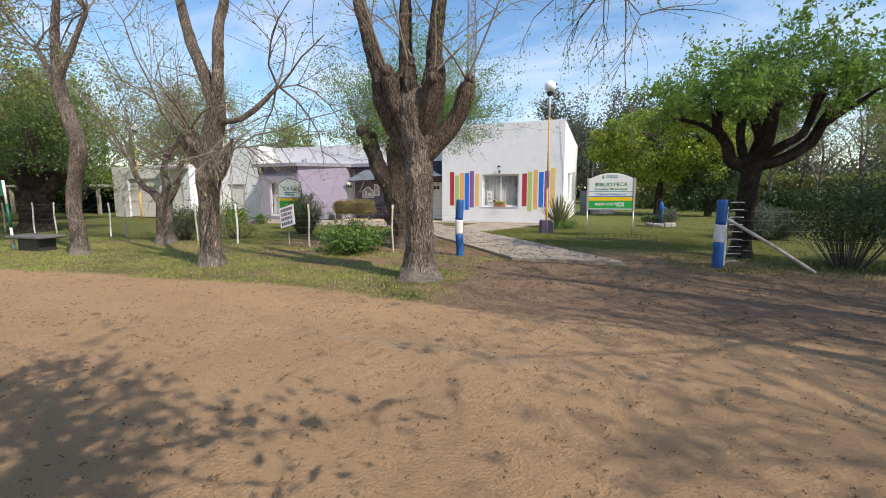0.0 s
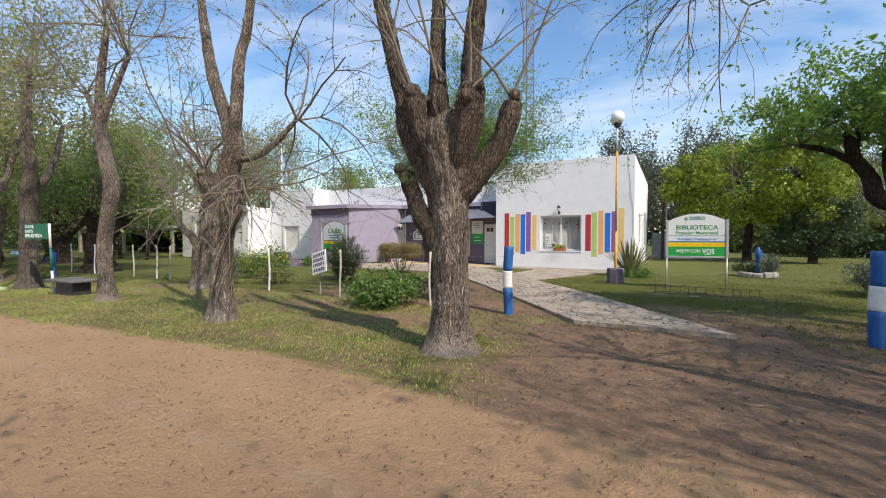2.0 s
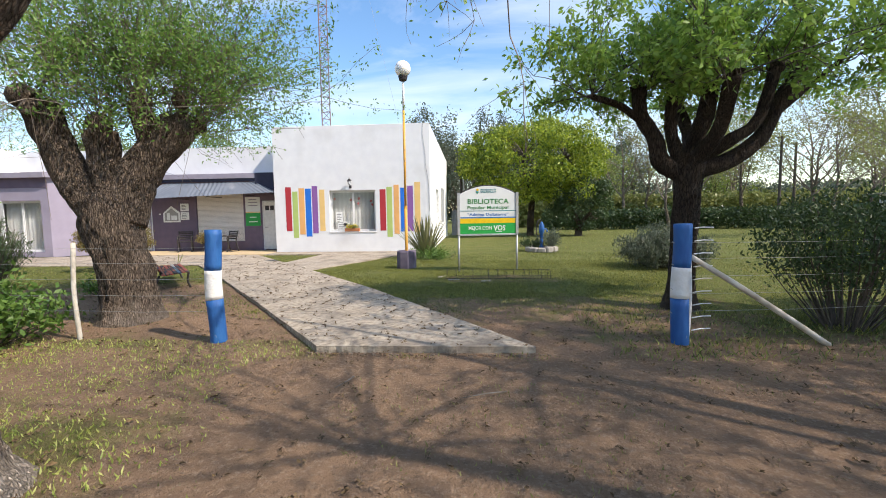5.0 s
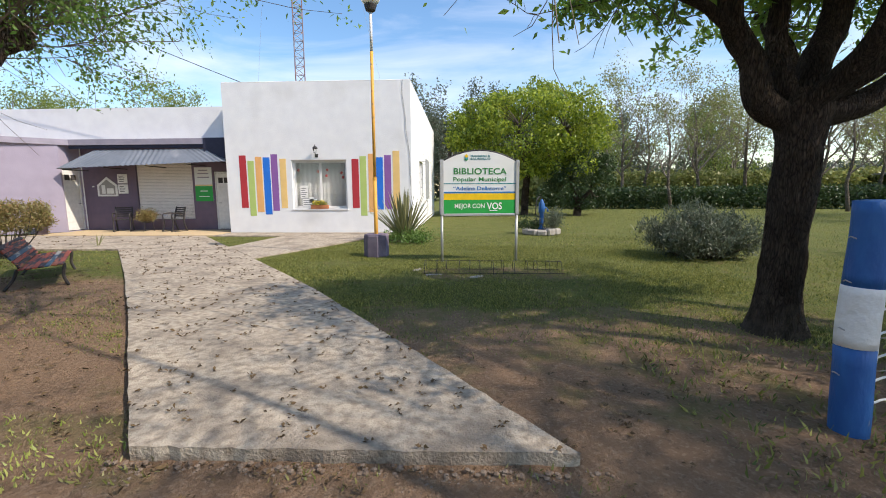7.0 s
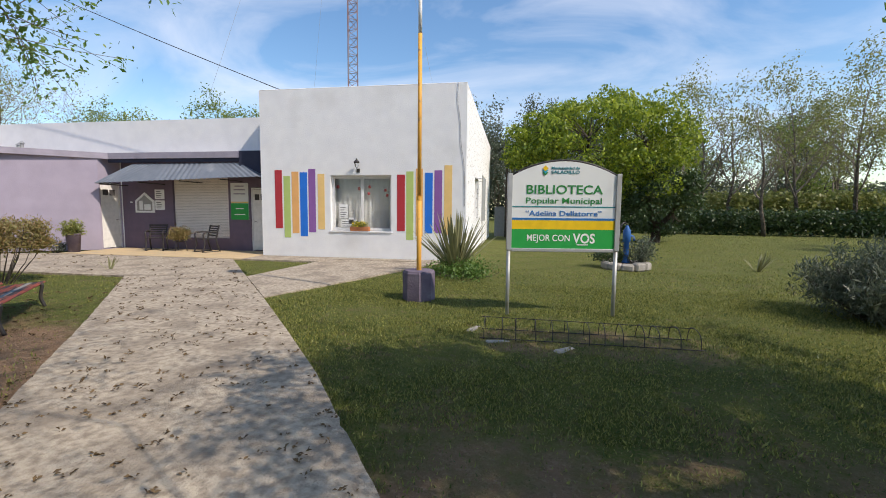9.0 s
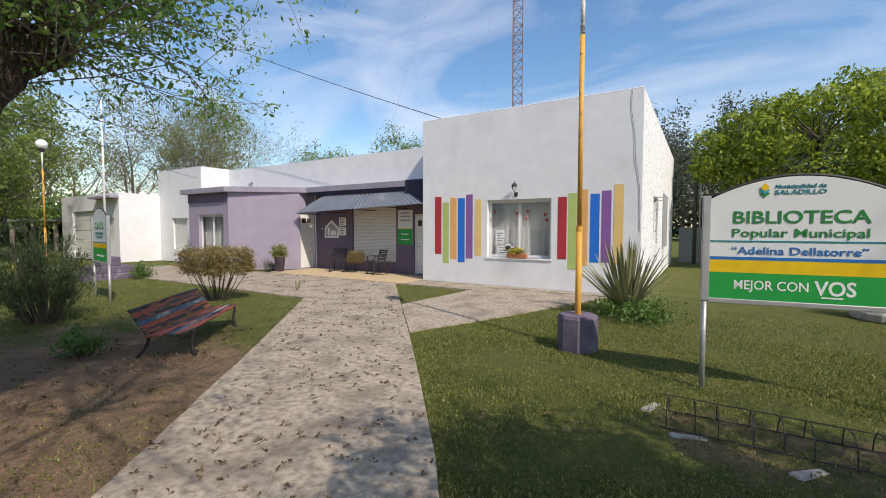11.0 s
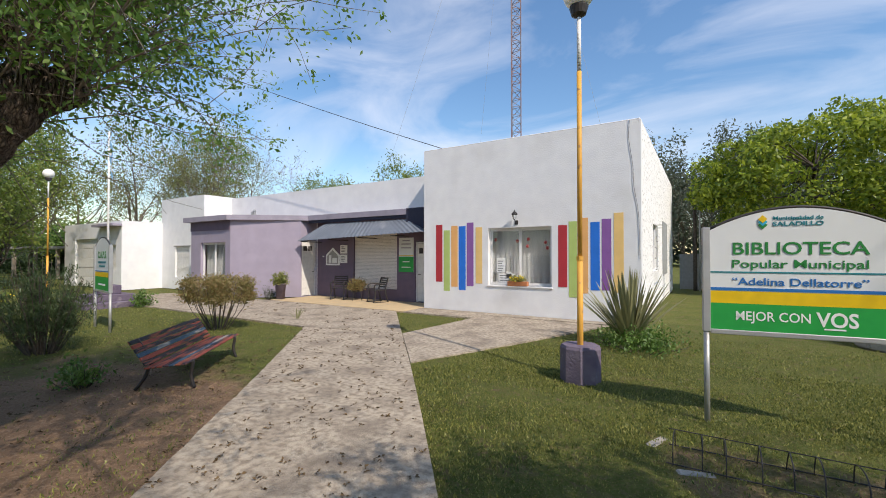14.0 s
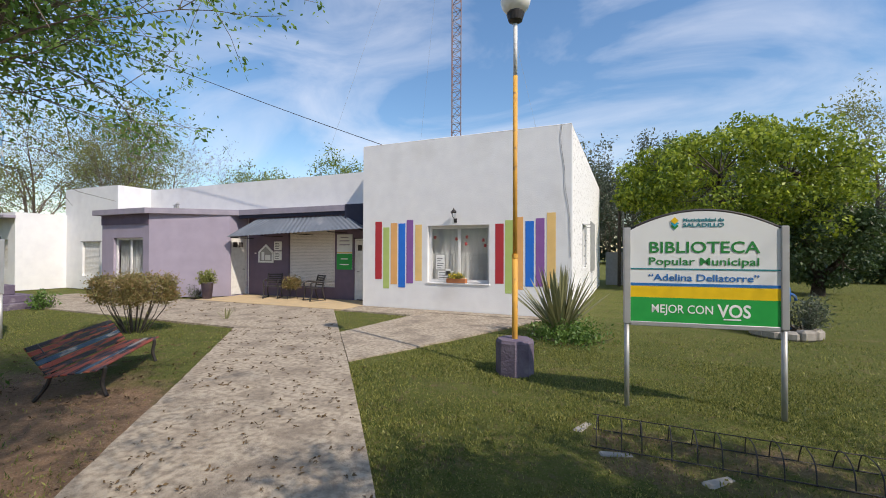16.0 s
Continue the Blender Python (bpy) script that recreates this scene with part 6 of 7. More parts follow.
# pole, wires and mast
solo("utility_pole", Shape().tube([(0, 0, -0.2), (0, 0, 5.2)], [0.09, 0.07], 10), "dark_twig", (7.35, 12.6, 0), 0, "dark wooden pole behind the library", "pole", smooth=True)
solo("conduit_pipe", Shape().tube([(0, 0, -0.2), (0, 0, 4.6)], 0.035, 8), "galv", (7.55, 12.4, 0), 0, "grey steel conduit beside the pole", "pipe", smooth=True)
solo("wall_rear", Shape().box(6.65, 13.5, -0.2, 9.2, 13.7, 1.75, 0.01), "grey_wall", label="low grey rendered yard wall behind the library", category="wall", kind="structure")
mast = thing("radio_mast", (-2.95, 15.1, 0), 20, "tall slim steel lattice radio mast behind the roofs", "mast")
rm, H = 0.40, 46.0
leg = [(rm * math.cos(a), rm * math.sin(a)) for a in (0.0, 2.094, 4.189)]
for x, y in leg:
    part("leg", Shape().tube([(x, y, 0), (x, y, H)], 0.04, 6), "mast", mast)
for k in range(3):
    (xa, ya), (xb, yb) = leg[k], leg[(k + 1) % 3]
    s = Shape()
    for i in range(int(H / 0.55)):
        z = i * 0.55
        s.tube([(xa, ya, z), (xb, yb, z + 0.55)] if i % 2 else [(xb, yb, z), (xa, ya, z + 0.55)], 0.022, 4, False)
        s.tube([(xa, ya, z), (xb, yb, z)], 0.02, 4, False)
    part("lattice", s, "mast", mast)["kind"] = "stuff"
for a in (0.6, 2.0, 3.3):
    part("guy_wire", Shape().tube([(0, 0, 34), (11 * math.cos(a), 11 * math.sin(a), 0.0)], 0.008, 4, False), "galv", mast)


def sag(a, b, d, n=14):
    a, b = Vector(a), Vector(b)
    return [a.lerp(b, i / n) + Vector((0, 0, -d * 4 * (i / n) * (1 - i / n))) for i in range(n + 1)]


solo("overhead_cable", Shape().tube(sag((0.68, 0.15, 5.07), (-14.0, -0.7, 11.3), 0.12), 0.012, 5, False), "black_metal", label="black service cable sagging to the library roof", category="cable")
solo("wall_cable", Shape().tube(fine([(6.15, -0.012, 5.05), (6.13, -0.014, 4.6), (6.22, -0.012, 3.9), (6.24, -0.016, 3.4), (6.34, -0.012, 2.7), (6.37, -0.012, 1.6)], 30), 0.005, 5), "ink", label="loose cable hanging down the library wall", category="cable")
for x, y, hgt in ((33.5, 20.0, 7.5), (35.0, 20.5, 7.0)):
    solo("utility_pole", Shape().tube([(0, 0, -0.2), (0, 0, hgt)], [0.12, 0.09], 8).tube([(0, 0, hgt - 0.2), (-0.5, 0, hgt - 0.05)], 0.04, 6), "dark_twig", (x, y, 0), 0, "dark wooden street pole beyond the hedge", "pole", "street poles")
solo("street_pole", Shape().tube([(0, 0, -0.2), (0.0, 0, 7.0)], [0.055, 0.04], 10).lathe([(0.2, -0.1), (0.2, 0.06), (0.08, 0.08)], 8), "pale_green", (-9.45, -15.5, -0.08), 0, "pale green painted lamp pole with a concrete foot", "pole", smooth=True)


# ---- porch ----
awn = thing("awning", (0, 0, 0), 0, "dark grey corrugated metal awning with hipped ends over the porch", "awning")
N = 150
b0, b1, t0, t1 = Vector((-6.08, -0.02, 2.26)), Vector((-0.02, -0.02, 2.46)), Vector((-5.05, 0.5, 2.93)), Vector((-1.05, 0.5, 2.95))
nrm = (b1 - b0).cross(t0 - b0).normalized()
s, K = Shape(), 5
for layer in (0.0, 0.006):
    o = len(s.v)
    for i in range(N + 1):
        lo, hi = b0.lerp(b1, i / N), t0.lerp(t1, i / N)
        for k in range(K + 1):
            x_along = (lo.lerp(hi, k / K)).x
            s.v.append(tuple(lo.lerp(hi, k / K) + nrm * (0.014 * math.sin(x_along * 2 * math.pi / 0.19) + layer + 0.01 * noise.noise(Vector((x_along * 0.9, k * 0.4, 0))))))
    for i in range(N):
        for k in range(K):
            a = o + i * (K + 1) + k
            s.f.append((a, a + K + 1, a + K + 2, a + 1))
part("sheet", s, "awning", awn, smooth=True)
part("end_sheet", Shape().add([b1, Vector((-0.02, 0.5, 2.46)), t1, b1 - Vector((0, 0, 0.01)), Vector((-0.02, 0.5, 2.45)), t1 - Vector((0, 0, 0.01))], [(0, 1, 2), (3, 5, 4), (0, 3, 4, 1)]), "awning", awn)
part("end_sheet", Shape().add([b0, t0, Vector((-6.08, 0.5, 2.26)), b0 - Vector((0, 0, 0.01)), t0 - Vector((0, 0, 0.01)), Vector((-6.08, 0.5, 2.25))], [(0, 1, 2), (3, 5, 4), (0, 2, 5, 3)]), "awning", awn)
for x in (-5.9, -4.4, -2.9, -1.4, -0.15):
    z = 2.24 + (x + 6.08) / 6.06 * 0.2
    part("bracket", Shape().box(x - 0.015, 0.0, z - 0.03, x + 0.015, 1.07, z, 0.003), "black_metal", awn)

sh = thing("roller_shutter", (-3.0, 1.13, 0), 0, "closed cream roller shutter over a wide porch window", "shutter")
for i in range(38):
    z = 0.42 + i * 0.0548
    part("slat", Shape().box(-1.085, 0.0, z, 1.085, 0.02, z + 0.05, 0.008), "shutter", sh)
for nm, x0, z0, x1, z1, wall_y in (("closed", 1.4, 0.6, 2.72, 2.12, -0.22),):
    w = thing("roller_shutter", (-16.3, wall_y, 0), 0, "closed white roller shutter in the wing window", "shutter")
    for i in range(28):
        z = z0 + i * 0.0543
        part("slat", Shape().box(x0, 0.0, z, x1, 0.02, z + 0.05, 0.008), "wshutter", w)
    part("head", Shape().box(x0 - 0.12, -0.1, z1 + 0.0, x1 + 0.12, -0.078, z1 + 0.05, 0.004), "grey_wall", w)
gd = thing("garage_door", (-23.4, -2.0, 0), 0, "closed white sectional garage door", "door")
for i in range(5):
    part("section", Shape().box(1.5, 0, 0.02 + i * 0.506, 4.5, 0.04, 0.51 + i * 0.506, 0.012), "white_paint", gd)
gw = thing("roller_shutter", (-23.4, -2.02, 0), 0, "closed white roller shutter beside the garage", "shutter")
for i in range(24):
    part("slat", Shape().box(5.3, 0, 0.9 + i * 0.0542, 6.6, 0.02, 0.95 + i * 0.0542, 0.008), "wshutter", gw)


def panel_door(at, rz, w, h, label, knob=1):
    d = thing("door", at, rz, label, "door")
    part("leaf", Shape().box(0.05, 0.02, 0.03, w - 0.05, 0.06, h - 0.06, 0.006), "wshutter", d)
    for sx in (0.0, w - 0.05):
        part("jamb", Shape().box(sx, 0.0, 0.0, sx + 0.05, 0.1, h, 0.004), "alu", d)
    part("head", Shape().box(0.05, 0.0, h - 0.05, w - 0.05, 0.1, h, 0.004), "alu", d)
    for k in range(2):
        a = 0.13 + k * (w - 0.26) / 2
        part("light", Shape().box(a, 0.012, h - 0.42, a + (w - 0.26) / 2 - 0.05, 0.022, h - 0.22, 0.003), "dark", d, "small dark pane")
    part("handle", Shape().tube([(w - 0.13 if knob else 0.13, 0.02, 1.0), (w - 0.13 if knob else 0.13, -0.04, 1.0), (w - 0.24 if knob else 0.24, -0.045, 1.0)], 0.011, 6), "black_metal", d)
    return d


panel_door((-6.24, 0.29, 0.012), 90, 0.76, 2.28, "white panelled door with two small dark lights")
panel_door((-1.1, 1.1, 0.012), 0, 0.7, 2.16, "white entrance door at the end of the porch", 0)
# dark sheet behind the porch openings; its colour stands in for an unlit room
ds = thing("door_shade", (-1.1, 1.4, 0), 0, "dark backing panel standing in for the unlit porch room", "wall", kind="structure")
part("back", Shape().box(-5.0, 0.05, 0, 0.95, 0.1, 3.0), "dark", ds)

# notices on the porch wall
nb = thing("notice_house", (-5.22, 1.07, 1.28), 0, "white house-shaped notice frame with a grey picture", "sign")
part("frame", panel([(-0.4, 0.0), (0.38, 0.0), (0.38, 0.42), (-0.01, 0.72), (-0.4, 0.42)], -0.025, 0.0), "paper", nb)
part("picture", panel([(-0.32, 0.06), (0.3, 0.06), (0.3, 0.38), (-0.01, 0.62), (-0.32, 0.38)], -0.031, -0.025), "grey_wall", nb)
part("figure", Shape().box(-0.22, -0.037, 0.1, -0.08, -0.031, 0.42).box(-0.02, -0.037, 0.1, 0.24, -0.031, 0.3), "paper", nb)
for z in (1.38, 1.76):
    fr = thing("notice", (-4.62, 1.07, z), 0, "small white framed notice", "notice", "framed notices")
    part("frame", Shape().box(-0.19, -0.02, 0.0, 0.19, 0.0, 0.34, 0.004), "paper", fr)
    for k in range(4):
        part("lettering", Shape().box(-0.13, -0.024, 0.06 + k * 0.065, 0.05 + 0.02 * (k % 3), -0.02, 0.085 + k * 0.065), "ink", fr)
ws = thing("wall_sign", (-1.5, 1.07, 1.08), 0, "white and green plate beside the shuttered porch window", "sign")
part("panel", Shape().box(-0.33, -0.02, 0.0, 0.33, 0.0, 1.25, 0.003), "sign_white", ws)
part("band", Shape().box(-0.33, -0.024, 0.0, 0.33, -0.02, 0.56), "sign_green", ws, "green band")
part("band", Shape().box(-0.33, -0.024, 0.58, 0.33, -0.02, 0.61), "sign_yellow", ws, "thin yellow band")
for k, (z, w2) in enumerate(((1.12, 0.34), (1.0, 0.42), (0.86, 0.44))):
    part("lettering", Shape().box(-w2 / 2, -0.024, z, w2 / 2, -0.02, z + 0.04), "slab", ws)
for z, w2 in ((0.36, 0.3), (0.16, 0.4)):
    part("lettering", Shape().box(-w2 / 2, -0.028, z, w2 / 2, -0.024, z + 0.035), "paper", ws)
solo("doorbell", Shape().box(-0.04, -0.03, 0, 0.04, 0, 0.05, 0.006), "paper", (-5.78, 1.07, 1.62), 0, "small white doorbell box", "bell")


def armchair(at, rz):
    c = thing("garden_chair", at, rz, "black wrought-iron garden armchair with a slatted back", "chair", "porch chairs")
    for sx in (-0.25, 0.25):
        part("side_frame", Shape().tube(fine([(sx, -0.28, 0.0), (sx, -0.2, 0.3), (sx, -0.24, 0.6), (sx, -0.05, 0.66), (sx, 0.2, 0.64)], 16), 0.026, 6), "black_metal", c, smooth=True)
        part("leg", Shape().tube(fine([(sx, 0.3, 0.0), (sx, 0.2, 0.3), (sx, 0.2, 0.5), (sx, 0.3, 0.88)], 12), 0.026, 6), "black_metal", c, smooth=True)
        part("foot_rail", Shape().tube([(sx, -0.3, 0.012), (sx, 0.32, 0.012)], 0.014, 6), "black_metal", c)
    for k in range(7):
        y = -0.22 + k * 0.07
        part("seat_slat", Shape().box(-0.25, y, 0.42, 0.25, y + 0.06, 0.44, 0.004), "black_metal", c)
    for k in range(5):
        z = 0.52 + k * 0.075
        part("back_slat", Shape().box(-0.25, 0.205 + 0.022 * k, z, 0.25, 0.22 + 0.022 * k, z + 0.05, 0.004), "black_metal", c)
    return c


ch = armchair((-4.25, 0.45, 0.012), 28)
copy_thing(ch, pose(-2.3, 0.4, 0.012, 0, 0, -22))
ft = thing("plant_stand", (-3.35, 0.45, 0.012), 0, "low black iron stand", "stand")
part("top", Shape().lathe([(0.2, 0.34), (0.2, 0.36)], 16), "black_metal", ft)
for a in (0.5, 2.6, 4.7):
    part("leg", Shape().tube([(0.16 * math.cos(a), 0.16 * math.sin(a), 0.34), (0.2 * math.cos(a), 0.2 * math.sin(a), 0.0)], 0.012, 6), "black_metal", ft)
clump("potted_plant", (-3.35, 0.45, 0.37), 0.34, 0.42, "leaf_brown", "dry straw-coloured plant on the iron stand", 101, 36, 24, 0.09, 0.05, category="plant", blades=0.25)
pot = thing("plant_pot", (-6.15, -0.75, 0.012), 0, "tall dark tapered pot by the lilac wall", "pot")
part("body", Shape().lathe([(0.15, 0.0), (0.2, 0.55), (0.22, 0.56), (0.22, 0.6), (0.19, 0.6), (0.18, 0.5)], 18), "plinth", pot, smooth=True)
clump("potted_plant", (-6.15, -0.75, 0.5), 0.26, 0.62, "leaf_olive", "leafy plant growing in the tall dark pot", 102, 18, 24, 0.09, 0.06, category="plant")
clump("potted_plant", (-6.62, -0.95, 0.0), 0.25, 0.5, "leaf_grey", "thin trailing plant beside the tall pot", 103, 14, 12, 0.06, 0.05, category="plant")

# window sill flower box and papers in the window
fb = thing("flower_box", (3.2, -0.02, 0.82), 0, "terracotta flower box on the window sill", "planter")
part("box", Shape().box(-0.3, -0.02, 0.0, 0.3, 0.11, 0.13, 0.012), "terracotta", fb)
clump("potted_plant", (3.2, 0.03, 0.93), 0.28, 0.16, "leaf_olive", "small flowering plants in the sill box", 104, 22, 16, 0.05, 0.03, category="plant", flowers="flower_yellow", squash=0.25)
for i, (x, z, w2, h2) in enumerate(((2.5, 1.2, 0.27, 0.42), (2.56, 0.92, 0.5, 0.24), (2.8, 1.02, 0.16, 0.2))):
    pp = thing("window_notice", (x, 0.135, z), 0, "white printed notice taped in the window", "notice", "window notices")
    part("sheet", Shape().box(0, 0, 0, w2, 0.003, h2), "paper", pp)
    for k in range(int(h2 / 0.07)):
        part("lettering", Shape().box(0.03, -0.003, 0.03 + k * 0.07, w2 * (0.6 + 0.3 * ((k * 7 + i) % 3) / 2), 0.0, 0.05 + k * 0.07), "ink", pp)
for i, (x, z) in enumerate(((2.44, 2.15), (3.12, 2.1), (3.42, 1.95), (3.95, 2.05), (3.45, 2.15), (4.0, 1.9))):
    solo("paper_flower", Shape().ball((0, 0, 0), 0.045, 5, 7, 1.2), mat("paper_red", (0.55, 0.10, 0.10), 0.8) if i == 0 else bpy.data.materials["paper_red"], (x, 0.2, z), 0, "small red paper ornament hanging in the window", "ornament", "window ornaments")

# ironwork over the side window
gr = thing("window_grille", (6.66, 0.25, 0), 90, "grey iron grille swung out from the side window", "grille")
part("frame", Shape().tube([(2.6, 0, 1.1), (4.2, 0, 1.1), (4.2, 0, 2.7), (2.6, 0, 2.7), (2.6, 0, 1.1)], 0.015, 6), "galv", gr)
for k in range(12):
    part("bar", Shape().tube([(2.7 + k * 0.125, 0, 1.1), (2.7 + k * 0.125, 0, 2.7)], 0.009, 5), "galv", gr)
for x in (2.65, 4.15):
    part("bracket", Shape().tube([(x, 0, 2.6), (x, 0.26, 2.6)], 0.012, 5), "galv", gr)

# chimney pipe and flag pole
solo("vent_pipe", Shape().tube([(0, 0, 0), (0, 0, 0.3)], 0.05, 10).lathe([(0.09, 0.3), (0.02, 0.38)], 10), "galv", (-8.9, 0.0, 3.3), 0, "short galvanised vent pipe on the bay roof", "pipe")
solo("vent_pipe", Shape().tube([(0, 0, 0), (0, 0, 0.28)], 0.07, 10).lathe([(0.11, 0.28), (0.02, 0.36)], 10), "galv", (-9.3, 0.2, 3.3), 0, "galvanised vent pipe with a cap on the bay roof", "pipe")
fl = thing("flag_pole", (-9.7, -5.0, -0.05), 0, "slim white flag pole on a stepped plum-painted plinth", "flag pole")
for k, (r, z0, z1) in enumerate(((0.95, -0.1, 0.2), (0.6, 0.2, 0.42), (0.3, 0.42, 0.72))):
    part("step", Shape().box(-r, -r, z0, r, r, z1, 0.015), "plinth", fl, "plum-painted plinth step")
part("pole", Shape().tube([(0, 0, 0.7), (0, 0, 6.0)], [0.04, 0.025], 10), "white_paint", fl, smooth=True)
flag_s = Shape()
for i in range(9):
    for k in range(7):
        u, w = i / 8, k / 6
        flag_s.v.append((0.03 + 0.42 * u, 0.10 * math.sin(u * 5 + w) * u, 5.75 - 0.75 * w - 0.75 * u))
flag_s.f = [(i * 7 + k, (i + 1) * 7 + k, (i + 1) * 7 + k + 1, i * 7 + k + 1) for i in range(8) for k in range(6)]
bands = [mat("flag_pale_blue", (0.25, 0.5, 0.75), 0.8), mat("flag_white", (0.8, 0.8, 0.8), 0.8)]
fo = part("flag", flag_s, bands[0], fl, "limp pale blue and white flag", smooth=True)
fo.data.materials.append(bands[1])
for i, p in enumerate(fo.data.polygons):
    p.material_index = 1 if i % 6 in (2, 3) else 0
clump("bush", (-8.2, -4.5, -0.04), 0.35, 0.55, "leaf_mid", "small leafy plant beside the flag plinth", 105, 14, 20, 0.09, 0.06)


# ---- bench ----
BENCH_PAINT = [mat("bench_paint_" + n, c, 0.75, tuple(k * 0.75 for k in c), 14, bump=0.5, bump_scale=40, stain=s2, stain_scale=5, stain_mix=(0.5, 0.6), stretch=(0.5, 3, 3)) for n, c, s2 in
               (("rust_red", (0.33, 0.075, 0.045), (0.05, 0.045, 0.05)), ("black", (0.03, 0.03, 0.035), (0.30, 0.09, 0.05)), ("blue_grey", (0.05, 0.10, 0.15), (0.32, 0.30, 0.26)))]
bench = thing("bench", (1.36, -7.66, -0.05), 130.5, "worn wooden slat bench with flaking red, black and blue paint", "bench")
bench.matrix_world = pose(1.36, -7.66, -0.05, 0, 0, 130.5) @ Matrix.Diagonal((1.15, 1.15, 0.8, 1))
for x in (-0.72, 0.72):
    part("leg_frame", Shape().tube(fine([(x, -0.06, 0.0), (x, -0.02, 0.2), (x, -0.04, 0.4), (x, 0.0, 0.43), (x, 0.36, 0.38), (x, 0.41, 0.5), (x, 0.55, 0.83)], 26), 0.02, 6), "black_metal", bench, "curved iron end frame", smooth=True)
    part("back_leg", Shape().tube(fine([(x, 0.42, 0.38), (x, 0.46, 0.2), (x, 0.56, 0.0)], 10), 0.02, 6), "black_metal", bench, smooth=True)
for k in range(7):
    y = -0.04 + k * 0.062
    part("slat", Shape().box(-0.9, y, 0.435 - 0.008 * k, 0.9, y + 0.056, 0.46 - 0.008 * k, 0.006), BENCH_PAINT[(0, 1, 2, 1, 0, 1, 0)[k]], bench)
for k in range(6):
    m2 = pose(0, 0.385 + k * 0.03, 0.47 + k * 0.066, 66, 0, 0)
    part("slat", Shape().box(-0.9, -0.033, -0.012, 0.9, 0.033, 0.012, 0.006, m2), BENCH_PAINT[(1, 0, 2, 1, 0, 1)[k]], bench)

# ---- low bicycle rack, pump, trough ----
rack = thing("bicycle_rack", (8.6, -7.1, -0.05), 0, "low rusty wire bicycle rack in the grass", "rack")
for y in (-0.2, 0.2):
    part("rail", Shape().tube([(-1.2, y, 0.02), (1.25, y, 0.02)], 0.006, 6), "black_metal", rack)
part("top_rail", Shape().tube([(-1.2, 0.1, 0.2), (1.25, 0.1, 0.18)], 0.005, 6), "black_metal", rack)
for k in range(13):
    x = -1.15 + k * 0.195 + 0.02 * math.sin(k * 2.3)
    part("hoop", Shape().tube(fine([(x, -0.2, 0.0), (x, -0.17, 0.15), (x, -0.05, 0.21 + 0.02 * math.sin(k * 3.1)), (x + 0.01 * math.sin(k * 5.0), 0.12, 0.18), (x, 0.2, 0.0)], 14), 0.005, 6), "black_metal", rack, smooth=True)
for i, (x, y) in enumerate(((7.62, -7.35), (8.35, -7.5), (7.3, -6.85))):
    solo("buried_stone", Shape().box(-0.15, -0.05, -0.06, 0.15, 0.05, 0.012, 0.02, pose(0, 0, 0, 2, 3, 20 + i * 25)), "stone", (x, y, -0.05), 0, "flat pale stone half sunk in the lawn", "stone", "sunken stones")


def hand_pump(at, rz, label):
    t = thing("hand_pump", at, rz, label, "pump", "blue hand pumps")
    part("body", Shape().lathe([(0.12, 0.0), (0.1, 0.04), (0.07, 0.08), (0.07, 0.55), (0.1, 0.58), (0.1, 0.85), (0.06, 0.92), (0.03, 1.0)], 14), "blue_paint", t, "blue cast-iron body", smooth=True)
    part("spout", Shape().tube(fine([(0.08, 0, 0.7), (0.2, 0, 0.72), (0.3, 0, 0.66), (0.32, 0, 0.58)], 8), 0.03, 8), "blue_paint", t, smooth=True)
    part("handle", Shape().tube(fine([(0, 0, 1.0), (-0.12, 0, 1.08), (-0.26, 0, 0.95), (-0.3, 0, 0.5)], 12), 0.016, 6), "black_metal", t, "curved black lever", smooth=True)
    return t


hand_pump((10.75, -0.3, 0.12), 40, "old blue cast-iron hand pump on a stone ring")
ring = thing("stone_ring", (10.75, -0.3, -0.05), 0, "low ring of rough stones round the pump", "planter")
rs = random.Random(8)
for k in range(11):
    a = k * 2 * math.pi / 11
    part("stone", Shape().box(-0.16, -0.11, 0, 0.16, 0.11, 0.24 + rs.uniform(-0.05, 0.05), 0.045, pose(0.5 * math.cos(a), 0.5 * math.sin(a), 0, 0, 0, math.degrees(a) + 90 + rs.uniform(-9, 9))), "stone", ring)
part("soil", Shape().lathe([(0.42, 0.0), (0.42, 0.17), (0.02, 0.18)], 12), "litter", ring)
clump("potted_plant", (11.05, -0.35, 0.1), 0.5, 0.75, "leaf_grey", "straggly plant growing in the stone ring", 106, 26, 20, 0.10, 0.07, category="plant", blades=0.25)
clump("potted_plant", (10.35, -0.1, 0.1), 0.4, 0.4, "leaf_dark", "low dark plant growing in the stone ring", 107, 22, 20, 0.08, 0.07, category="plant")
hand_pump((-13.3, -12.9, -0.07), 200, "blue painted hand pump in the park")
tank = thing("water_trough", (-16.9, -12.7, -0.07), 20, "pale blue drinking trough on a dark blue stand", "trough")
part("basin", Shape().box(-0.35, -0.2, 0.7, 0.35, 0.2, 0.9, 0.05), mat("pale_blue_paint", (0.20, 0.36, 0.45), 0.6, stain=(0.5, 0.55, 0.55)), tank)
part("stand", Shape().lathe([(0.15, 0.0), (0.09, 0.2), (0.09, 0.7)], 10), "blue_paint", tank)
tr = thing("stone_table", (-6.3, -14.9, -0.08), 5, "low dark concrete table on a thick pedestal", "table")
part("top", Shape().box(-0.62, -0.35, 0.34, 0.62, 0.35, 0.42, 0.02), "dark_stone", tr)
part("pedestal", Shape().box(-0.4, -0.22, -0.1, 0.4, 0.22, 0.34, 0.03), "black_metal", tr)

